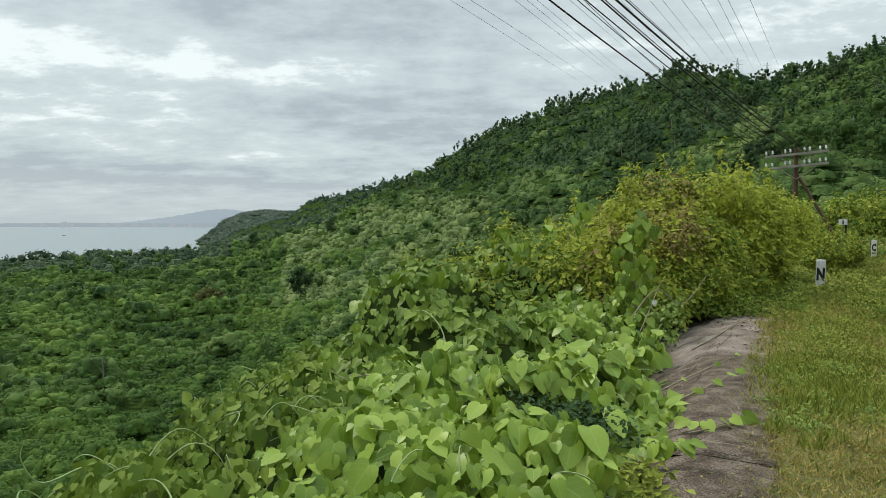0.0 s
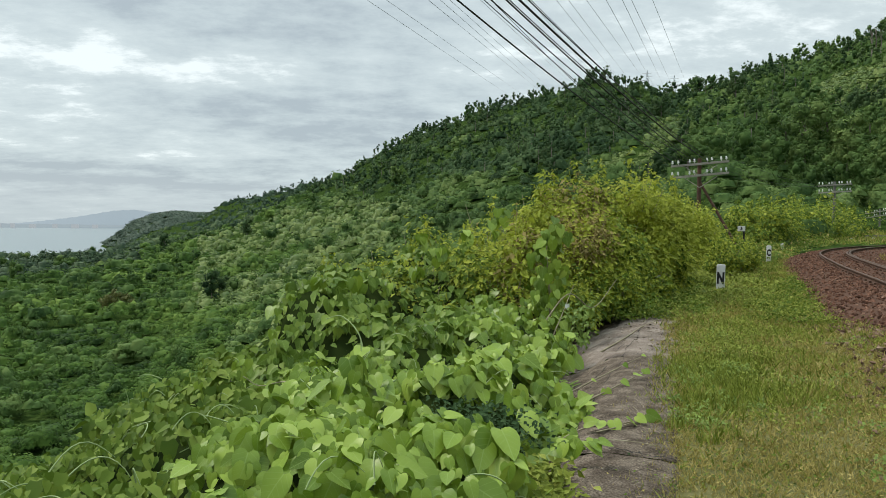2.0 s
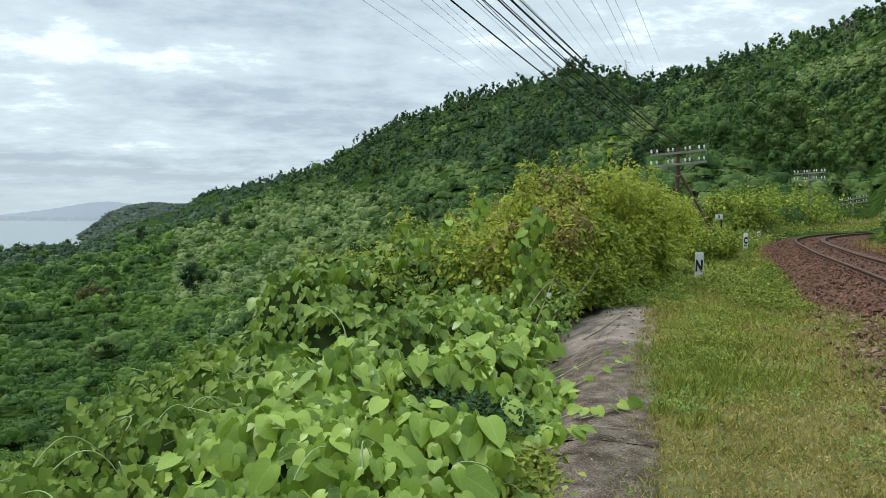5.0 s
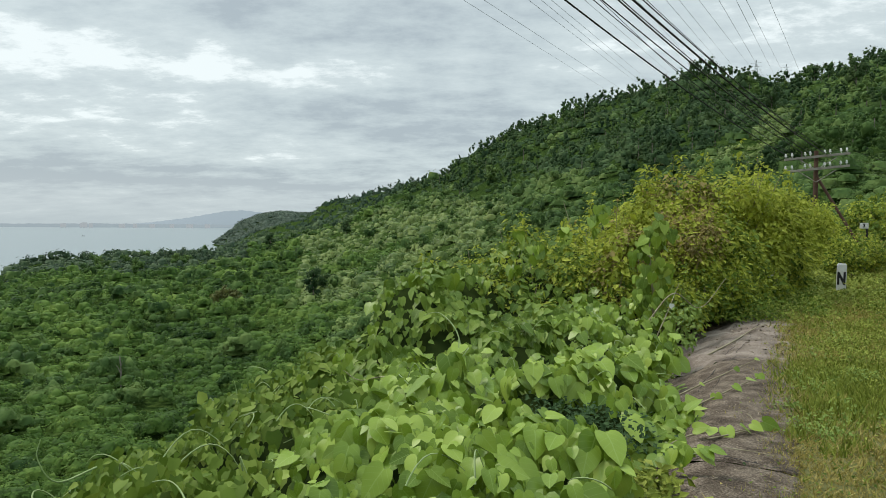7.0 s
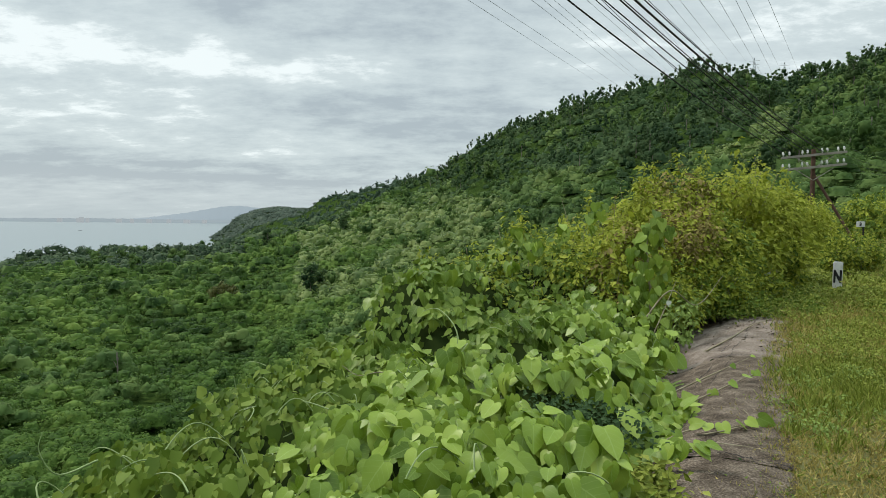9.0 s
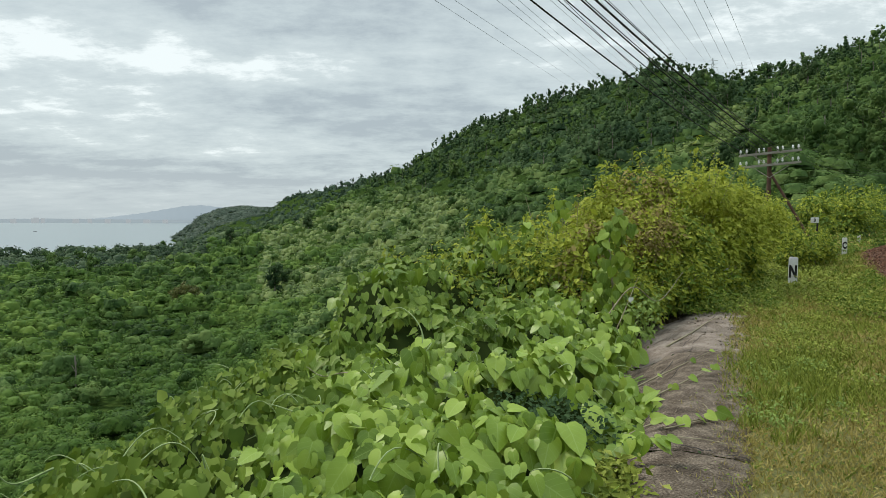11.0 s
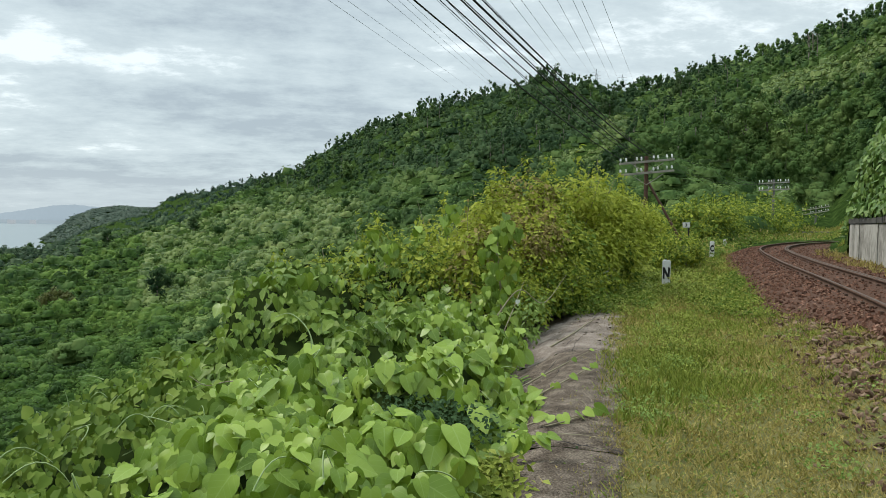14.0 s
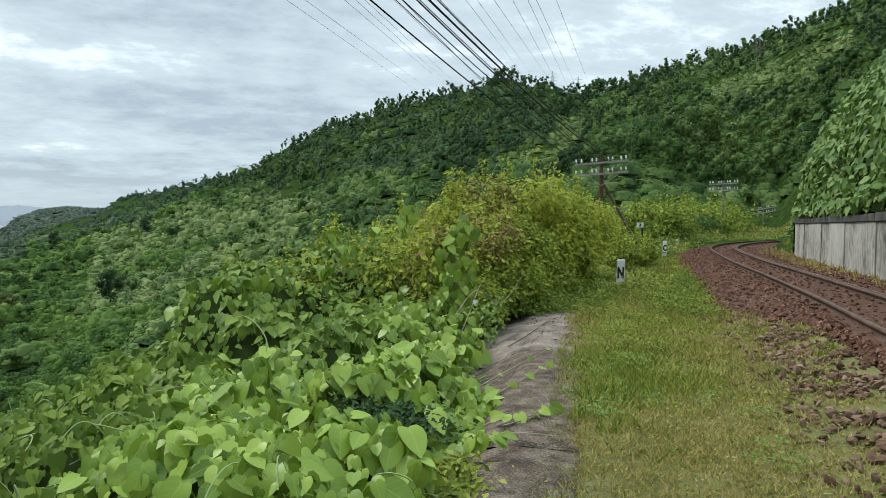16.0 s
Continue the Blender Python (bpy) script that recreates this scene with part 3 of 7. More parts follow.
def ridge_backdrop(name, label, mat, az, el, r, base):
    """A distant ridge with some depth: crest line from headings and heights in degrees."""
    az, el = np.array(az), np.array(el)
    az, el = az[::-1], el[::-1]
    a = np.linspace(az[0], az[-1], 160)
    e = np.interp(a, az, el) + 0.015 * np.sin(a * 9.0) + 0.012 * np.sin(a * 23.0)
    x, y = polar(a, r)
    z = EYE + r * np.tan(np.radians(e))
    x2, y2 = polar(a, r - 120)
    x3, y3 = polar(a, r + 60)
    b = np.full_like(x, base)
    V = np.concatenate([np.stack(q, -1) for q in ((x2, y2, b), (x, y, z), (x3, y3, b))])
    n = len(a)
    i = np.arange(n - 1)
    F = np.concatenate([np.stack([i + k * n, i + 1 + k * n, i + 1 + (k + 1) * n, i + (k + 1) * n], -1) for k in (0, 1)])
    ob = new(name, mesh_from(name, V, F, mat, True))
    tagged(ob, label, "distance", kind="structure")


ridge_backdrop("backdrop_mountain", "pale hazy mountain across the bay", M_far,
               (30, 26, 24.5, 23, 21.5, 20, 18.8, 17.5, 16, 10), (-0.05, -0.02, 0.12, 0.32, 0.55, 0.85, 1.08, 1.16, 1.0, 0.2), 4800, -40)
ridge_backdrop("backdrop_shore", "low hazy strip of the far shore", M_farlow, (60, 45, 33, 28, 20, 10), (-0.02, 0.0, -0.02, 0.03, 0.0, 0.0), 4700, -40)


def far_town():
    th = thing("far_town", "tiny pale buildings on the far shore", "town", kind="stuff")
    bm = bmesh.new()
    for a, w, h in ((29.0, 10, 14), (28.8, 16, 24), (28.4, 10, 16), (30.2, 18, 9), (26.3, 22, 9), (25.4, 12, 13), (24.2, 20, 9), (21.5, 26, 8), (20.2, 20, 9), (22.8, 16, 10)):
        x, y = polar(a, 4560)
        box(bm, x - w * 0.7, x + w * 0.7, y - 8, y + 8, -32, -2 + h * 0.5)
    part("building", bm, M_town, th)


far_town()


def fishing_boat():
    x, y = polar(28.9, 2550)
    t = thing("fishing_boat", "small dark fishing boat out on the bay", "boat", (float(x), float(y), -39.6), 20)
    bm = box(bmesh.new(), -5.5, 5.5, -1.6, 1.6, -0.8, 1.2)
    for v in bm.verts:
        if v.co.z < 0:
            v.co.x *= 0.7
            v.co.y *= 0.6
        elif v.co.x > 0:
            v.co.z += 0.8
    part("hull", bm, M_black, t)
    part("cabin", box(bmesh.new(), -4, -1, -1.2, 1.2, 1.2, 3.0, 0.2), M_town, t)


fishing_boat()

# ---------- railway: path, bed, rails ----------
# outer rail of the curve, in plan, and how far the rail head lies under the eye
RAIL = np.array([(-24, -42, 1.02), (-12.5, -24, 1.02), (-3.2, -9.0, 1.02), (2.75, 0.2, 1.02), (6.47, 6.05, 1.02), (8.38, 9.06, 1.01), (11.2, 13.75, 1.0),
                 (13.9, 18.4, 0.98), (15.95, 21.75, 0.96), (18.15, 25.3, 0.93), (20.65, 29.0, 0.88), (23.9, 32.7, 0.82), (28.2, 36.3, 0.76), (33.5, 39.2, 0.70),
                 (40, 42.0, 0.62), (48, 44.0, 0.55), (62, 45.5, 0.45)])


def spline(P, step=0.5):
    """Catmull-Rom through P, resampled."""
    P = np.asarray(P, float)
    Q = np.vstack([2 * P[0] - P[1], P, 2 * P[-1] - P[-2]])
    out = []
    for a, b, c, d in zip(Q[:-3], Q[1:-2], Q[2:-1], Q[3:]):
        n = max(2, int(np.linalg.norm(c - b) / step))
        t = np.linspace(0, 1, n, endpoint=False)[:, None]
        out.append(0.5 * (2 * b + (c - a) * t + (2 * a - 5 * b + 4 * c - d) * t**2 + (3 * b - a - 3 * c + d) * t**3))
    return np.vstack(out + [P[-1:]])


RAIL_L = spline(RAIL)
RAIL_L[:, 2] = EYE - RAIL_L[:, 2]
TAN = np.gradient(RAIL_L[:, :2], axis=0)
TAN /= np.linalg.norm(TAN, axis=1, keepdims=True)
RIGHT = np.stack([TAN[:, 1], -TAN[:, 0]], -1)


def beside(off, dz=0.0):
    """The line at off metres to the right of the outer rail."""
    return np.column_stack([RAIL_L[:, :2] + RIGHT * np.reshape(off, (-1, 1)), RAIL_L[:, 2] + dz])


NEAR_Y = smooth((RAIL_L[:, 1] - 6.2) / 3.6) * 0.86 + 0.14     # the shoulder tapers away where people cross


def sweep(offs, mat, name, sel=slice(None), taper=False):
    """A profile of (offset to the right, height over the rail head) swept along the line."""
    L = [beside((o + 0.2) * NEAR_Y - 0.2 if taper and o < -0.3 else o, h)[sel] for o, h in offs]
    V = np.stack(L, 1)
    n, k = V.shape[:2]
    i = (np.arange(n - 1)[:, None] * k + np.arange(k - 1)[None]).ravel()
    return mesh_from(name, V.reshape(-1, 3), np.stack([i, i + k, i + k + 1, i + 1], -1), mat, True)


def rail_profile(off):
    h = [(0.034, -0.003), (0.034, -0.032), (0.009, -0.045), (0.009, -0.105), (0.055, -0.118), (0.055, -0.128)]
    right = [(off + x, z) for x, z in h]
    left = [(off - x, z) for x, z in reversed(h)]
    return left + [(off - 0.022, 0.0), (off + 0.022, 0.0)] + right


track = thing("railway_track", "single metre-gauge railway track with rusty rails", "railway")
for off, nm in ((0.0, "outer_rail"), (1.03, "inner_rail"), (1.13, "guard_rail")):
    rail_part = part(nm, sweep(rail_profile(off), M_rail, nm), M_rail, track)
    dz = 0.0015
    part("running_surface", sweep([(off - 0.021, dz), (off + 0.021, dz)], M_railtop, "running_surface"), M_railtop, rail_part, "worn paler rail head")

bed = new("ballast_bed", sweep([(-1.85, -0.60), (-1.45, -0.40), (-0.75, -0.15), (-0.5, -0.120), (0.5, -0.112), (1.5, -0.120), (1.9, -0.15), (2.7, -0.32), (4.2, -0.36), (6, -0.4)], M_bed, "ballast_bed", taper=True))
tagged(bed, "shoulder of red-brown crushed stone under the rails", "ballast", kind="structure")

# sleepers, half buried
bm = bmesh.new()
box(bm, -0.36, 1.45, -0.10, 0.10, -0.25, -0.128, 0.012)
sl_me = bpy.data.meshes.new("sleeper")
bm.to_mesh(sl_me)
bm.free()
sl_me.materials.append(M_sleeper)
bm = bmesh.new()
box(bm, -0.02, 0.03, -0.05, 0.05, -0.13, -0.075, 0.006)
clip_me = bpy.data.meshes.new("rail_clip")
bm.to_mesh(clip_me)
bm.free()
clip_me.materials.append(M_rail)
dist = np.concatenate([[0], np.cumsum(np.linalg.norm(np.diff(RAIL_L[:, :2], axis=0), axis=1))])
for s in np.arange(52.0, 112.0, 0.66):
    x, y, z = [np.interp(s, dist, RAIL_L[:, k]) for k in range(3)]
    tx, ty = np.interp(s, dist, TAN[:, 0]), np.interp(s, dist, TAN[:, 1])
    m = pose(x, y, z, 0, 0, math.degrees(math.atan2(-tx, ty)))
    if y < 7.6:
        continue
    sp = part("sleeper", sl_me, M_sleeper, track)
    sp.matrix_basis = m
    for cx in (-0.085, 0.075, 0.94, 1.21):
        part("rail_clip", clip_me, M_rail, sp).location.x = cx


# ---------- verge ----------
def build_verge():
    """Flat strip between the coping and the ballast."""
    s = np.arange(-14, 46, 0.4)
    t = np.linspace(0, 1, 26)
    S, T = np.meshgrid(s, t, indexing="ij")
    X0, Y0 = LINE_P[0] + LINE_U[0] * S + LINE_N[0] * -0.10, LINE_P[1] + LINE_U[1] * S + LINE_N[1] * -0.10
    # opposite edge: ballast foot
    foot = beside((-1.3 + 0.2) * NEAR_Y - 0.2)
    fs = (foot[:, 0] - LINE_P[0]) * LINE_U[0] + (foot[:, 1] - LINE_P[1]) * LINE_U[1]
    fx, fy = np.interp(s, fs, foot[:, 0])[:, None], np.interp(s, fs, foot[:, 1])[:, None]
    fz = np.interp(s, fs, foot[:, 2] - 0.42 + 0.22 * (1 - NEAR_Y))[:, None]
    X, Y = X0 * (1 - T) + fx * T, Y0 * (1 - T) + fy * T
    Z = 0.0 + np.maximum(fz, 0.02) * T**2 + 0.018 * hill_noise(X, Y, 0.8) + 0.012
    V = np.stack([X, Y, Z], -1).reshape(-1, 3)
    n, k = S.shape
    i = (np.arange(n - 1)[:, None] * k + np.arange(k - 1)[None]).ravel()
    ob = new("verge", mesh_from("verge", V, np.stack([i, i + k, i + k + 1, i + 1], -1), M_verge, True))
    tagged(ob, "trodden grassy earth beside the railway", "ground", kind="structure")
    foot[:, 2] += 0.22 * (1 - NEAR_Y)
    return fs, foot


FOOT_S, FOOT = build_verge()


def verge_point(s, t):
    """Place on the verge: s along the coping, t from the coping (0) to the ballast foot (1)."""
    fx, fy = np.interp(s, FOOT_S, FOOT[:, 0]), np.interp(s, FOOT_S, FOOT[:, 1])
    fz = np.maximum(np.interp(s, FOOT_S, FOOT[:, 2]) - 0.42, 0.02)
    X = (LINE_P[0] + LINE_U[0] * s) * (1 - t) + fx * t
    Y = (LINE_P[1] + LINE_U[1] * s) * (1 - t) + fy * t
    return np.stack([X, Y, fz * t**2 + 0.018 * hill_noise(X, Y, 0.8) + 0.012], -1)


# ---------- concrete coping of the retaining wall ----------
def face_fall(s):
    """The outer face of the coping flattens towards its far end."""
    return np.interp(s, (5.0, 7.5, 10.5), (1.0, 0.72, 0.42))


def coping_slab(s0, s1, seed, mat):
    """One cast length: flat top rounding over into a sloping outer face."""
    prof = [(-0.14, -0.25), (-0.14, 0.012), (-0.05, 0.03), (0.25, 0.045), (0.40, 0.036), (0.50, 0.012), (0.62, -0.045), (0.80, -0.15), (1.05, -0.33), (1.5, -0.75), (2.1, -1.4)]
    P = np.array(prof)
    d = np.concatenate([[0], np.cumsum(np.linalg.norm(np.diff(P, axis=0), axis=1))])
    q = np.linspace(0, d[-1], 48)
    P = np.stack([np.interp(q, d, P[:, 0]), np.interp(q, d, P[:, 1])], -1)
    s = np.linspace(s0 + 0.006, s1 - 0.006, int((s1 - s0) / 0.06) + 2)
    S, K = np.meshgrid(s, np.arange(len(P)), indexing="ij")
    D, H = P[K, 0], P[K, 1]
    H = np.where((D > 0.3) & (H < 0.03), 0.03 + (H - 0.03) * face_fall(S), H)
    edge = np.minimum(np.abs(S - s0), np.abs(S - s1))
    rough = 0.006 * hill_noise(S * 1.0, D * 1.6, 0.13, seed) + 0.003 * hill_noise(S, D, 0.045, seed)
    # spalled ledges along the outer face
    rough += np.clip((D - 0.35) * 2.5, 0, 1) * 0.022 * np.tanh(5 * hill_noise(S * 0.35, D, 0.16, seed + 2))
    H = H + rough - 0.014 * np.exp(-(edge / 0.03) ** 2)
    D = D + 0.035 * hill_noise(S, D * 0 + seed, 0.35) * (D < 0)
    X = LINE_P[0] + LINE_U[0] * S + LINE_N[0] * D
    Y = LINE_P[1] + LINE_U[1] * S + LINE_N[1] * D
    V = np.stack([X, Y, H], -1).reshape(-1, 3)
    n, k = S.shape
    i = (np.arange(n - 1)[:, None] * k + np.arange(k - 1)[None]).ravel()
    return mesh_from("slab", V, np.stack([i, i + 1, i + k + 1, i + k], -1), mat, True)


coping = thing("retaining_wall", "weathered grey concrete coping with cracks along the verge", "wall", kind="structure")
JOINTS = [-9.0, -4.5, 0.4, 4.62, 8.55, 12.9]
for n, (a, b) in enumerate(zip(JOINTS, JOINTS[1:])):
    part("slab", coping_slab(a, b, n * 1.7, M_concrete_pale if a > 8 else M_concrete), M_concrete, coping)


def on_coping(s, d, h=0.004):
    """Places on the concrete surface."""
    z = np.interp(d, (-0.14, -0.05, 0.25, 0.40, 0.50, 0.62, 0.80, 1.05, 1.5), (0.012, 0.03, 0.045, 0.036, 0.012, -0.045, -0.15, -0.33, -0.75))
    z = np.where((d > 0.3) & (z < 0.03), 0.03 + (z - 0.03) * face_fall(s), z) + h
    return np.stack([LINE_P[0] + LINE_U[0] * s + LINE_N[0] * d, LINE_P[1] + LINE_U[1] * s + LINE_N[1] * d, z], -1)


def coping_details():
    # cracks running with the cast and across it
    for s0, s1, d0, d1, w in ((2.2, 6.5, 0.70, 0.62, 0.010), (5.2, 9.5, 0.84, 0.60, 0.009), (6.8, 12.0, 0.58, 0.40, 0.007), (4.62, 4.68, -0.1, 0.72, 0.016), (8.5, 8.6, 0.12, 0.66, 0.013), (8.55, 8.3, 0.5, 0.95, 0.010)):
        k = np.linspace(0, 1, 50)
        s = s0 + (s1 - s0) * k + 0.02 * np.sin(k * 31) + 0.012 * np.sin(k * 83)
        d = d0 + (d1 - d0) * k + 0.025 * np.sin(k * 17 + s0) + 0.01 * np.sin(k * 61)
        ww = w * (0.35 + 0.65 * np.abs(np.sin(k * 9 + s0)))
        A = on_coping(s, d, 0.010)
        t = np.gradient(A, axis=0)
        side = np.cross(t, (0, 0, 1.0))
        side /= np.linalg.norm(side, axis=1, keepdims=True)
        V = np.stack([A - side * ww[:, None] / 2, A + side * ww[:, None] / 2], 1).reshape(-1, 3)
        i = np.arange(49) * 2
        part("crack", mesh_from("crack", V, np.stack([i, i + 1, i + 3, i + 2], -1), M_crack), M_crack, coping, "dark open crack")
    # dry fibres and crumbs scattered over the concrete
    n = 1900
    s, d = 2.2 + 10.5 * rng.uniform(0, 1, n) ** 1.3, rng.uniform(-0.12, 1.0, n)
    P = on_coping(s, d, 0.012)
    nrm = np.array([0, 0, 1.0]) + rng.normal(scale=0.15, size=P.shape)
    run = np.column_stack([np.tile(LINE_N, (n, 1)) + rng.normal(scale=1.2, size=(n, 2)), np.zeros(n)]) * rng.choice([-1, 1], n)[:, None]
    V, F = scatter([(-0.05, 0, 0), (0.05, 0, 0), (0.05, 0.5, 0.03), (-0.04, 1, 0)], [(0, 1, 2, 3)], P, nrm, rng.uniform(0.012, 0.045, n), run)
    litter = new("dry_litter", mesh_from("dry_litter", V, F, M_litter))
    tagged(litter, "pale dry fibres and moss crumbs on the concrete", "litter", kind="stuff")


coping_details()

# ---------- far growth: hillside jungle, scrub, forest ----------
def dome_template(rings=2, segs=6, low=-15):
    D = [(math.cos(2 * math.pi * (k + 0.5 * i) / segs) * math.cos(e), math.sin(2 * math.pi * (k + 0.5 * i) / segs) * math.cos(e), math.sin(e))
         for i, e in enumerate(np.radians(np.linspace(low, 45, rings))) for k in range(segs)] + [(0, 0, 1)]
    F = [(i * segs + k, i * segs + (k + 1) % segs, (i + 1) * segs + (k + 1) % segs, (i + 1) * segs + k) for i in range(rings - 1) for k in range(segs)]
    t, o = len(D) - 1, (rings - 1) * segs
    T = [(o + k, o + (k + 1) % segs, t) for k in range(segs)]
    return np.array(D), np.array(F), np.array(T)


DOME = dome_template(2, 7)
BALL = dome_template(3, 6, -58)


def clumps(C, R, flat, cover, leaf, name, mat, template=TRI, jitter=0.30, whole=False):
    """Mounds of growth: (n,3) centres, radii, height ratio, how often leaves cover the mound, leaf length in metres."""
    n = len(C)
    leaf = np.minimum(np.broadcast_to(np.asarray(leaf, float), (n,)), R * 0.42)
    squash = np.stack([np.ones(n), np.ones(n), flat], -1)

    def lump(d, c):
        return 1 + 0.30 * np.sin(d[..., 0] * 4 + c[..., 0]) * np.cos(d[..., 1] * 4 + c[..., 1]) + 0.14 * np.sin(d[..., 2] * 7 + c[..., 1])

    core = BALL if whole else DOME
    Dm = np.broadcast_to(core[0], (n, *core[0].shape))
    DV = C[:, None] + Dm * squash[:, None] * (R[:, None] * lump(Dm, C[:, None]) * (0.62 if whole else 0.74))[..., None]
    off = (np.arange(n) * Dm.shape[1])[:, None, None]
    FQ, FT = (core[1][None] + off).reshape(-1, 4), (core[2][None] + off).reshape(-1, 3)
    K = np.clip(cover * 14.0 * (R / leaf) ** 2, 9, 330).astype(int)
    w = np.repeat(np.arange(n), K)
    d = rng.normal(size=(len(w), 3))
    d[:, 2] = d[:, 2] + 0.25 if whole else np.abs(d[:, 2]) * 1.2 - 0.15
    d /= np.linalg.norm(d, axis=-1, keepdims=True)
    P = C[w] + d * squash[w] * (R[w] * lump(d, C[w]) * rng.uniform(0.78, 1.03, len(w)))[:, None]
    nrm = d + np.array([0, 0, 0.25]) + rng.normal(scale=jitter, size=d.shape)
    size = np.maximum(leaf[w], R[w] * 0.16) * rng.uniform(0.6, 1.5, len(w))
    V, F = scatter(template[0], template[1], P, nrm, size)
    nv = DV.shape[0] * DV.shape[1]
    sm = np.concatenate([np.full(len(FQ) + len(FT), True), np.full(len(F), False)])
    return mesh_from(name, np.concatenate([DV.reshape(-1, 3), V]), [FQ, np.concatenate([FT, F + nv])], mat, sm)


def screen_spread(n, az0, az1, r0, r1, power=0.0):
    """Places thinning out with distance, so that the growth reads evenly."""
    az = rng.uniform(az0, az1, n)
    r = r0 * (r1 / r0) ** rng.uniform(0, 1, n) ** (1.0 + power)
    x, y = polar(az, r)
    return az, r, np.stack([x, y, land_z(x, y)], -1)


def forest_line(az):
    """Distance at which dark forest takes over from lighter scrub, by heading."""
    return np.interp(az, (-46, -40, -35, -30, -25, -19, -14, -9, -4.4, 0, 4.9, 8.6, 12.3, 40), (85, 100, 100, 100, 125, 140, 162, 210, 285, 390, 560, 800, 1050, 5000))


def is_clearing(az, r, C):
    """Cleared swathes with low pale creeper: a slanting strip up the hill and the gully in the saddle."""
    el = np.degrees(np.arctan2(C[:, 2] - EYE, r)) + 0.3 * hill_noise(C[:, 0], C[:, 1], 9.0, 2.0)
    mid = el - 9.6 - (-34.9 - az) * 0.33
    strip = (az < -34.2) & (az > -44.5) & (mid < 0.9) & (mid > np.interp(az, (-44, -40, -35), (-1.7, -1.5, -0.9)))
    gully = np.hypot((az + 24.2) / 1.6, (el - 7.3 + (az + 24.2) * 0.5) / 1.4) < 1.0
    low = np.hypot((az + 22.0) / 3.5, (el - 5.2) / 0.9) < 1.0
    sunny = (az > -4) & (az < 13) & (r > 170) & (r < 640) & (el < np.interp(az, (-4, 3, 12), (2.2, 2.0, -0.6))) & (hill_noise(C[:, 0], C[:, 1], 34.0, 5.0) > -0.25)
    return (r > 60) & (strip | gully | low | sunny)


def is_forest(az, r, C):
    line = forest_line(az) * (1 + 0.16 * hill_noise(C[:, 0], C[:, 1], 45))
    gap = hill_noise(C[:, 0], C[:, 1], 38, 4.0) > 0.42          # creeper-covered clearings
    return (r > line) & ~gap & ~is_clearing(az, r, C)


def crowns(az, r, mother, width, height):
    """Rise of the canopy over the land where crowns stand, and which crown it is (-1 between them). Crowns are given by heading and log distance."""
    u, v = np.radians(az), np.log(r)
    rise, which = np.zeros(len(u)), np.full(len(u), -1)
    for a in range(0, len(u), 4000):
        b = slice(a, a + 4000)
        q = 1 - ((u[b, None] - mother[None, :, 0]) ** 2 + (v[b, None] - mother[None, :, 1]) ** 2) / width[None] ** 2
        hgt = np.where(q > 0, np.sqrt(np.maximum(q, 0)) * height[None], 0.0)
        k = np.argmax(hgt, 1)
        rise[b] = hgt[np.arange(len(k)), k]
        which[b] = np.where(rise[b] > 0, k, -1)
    return rise * r, which


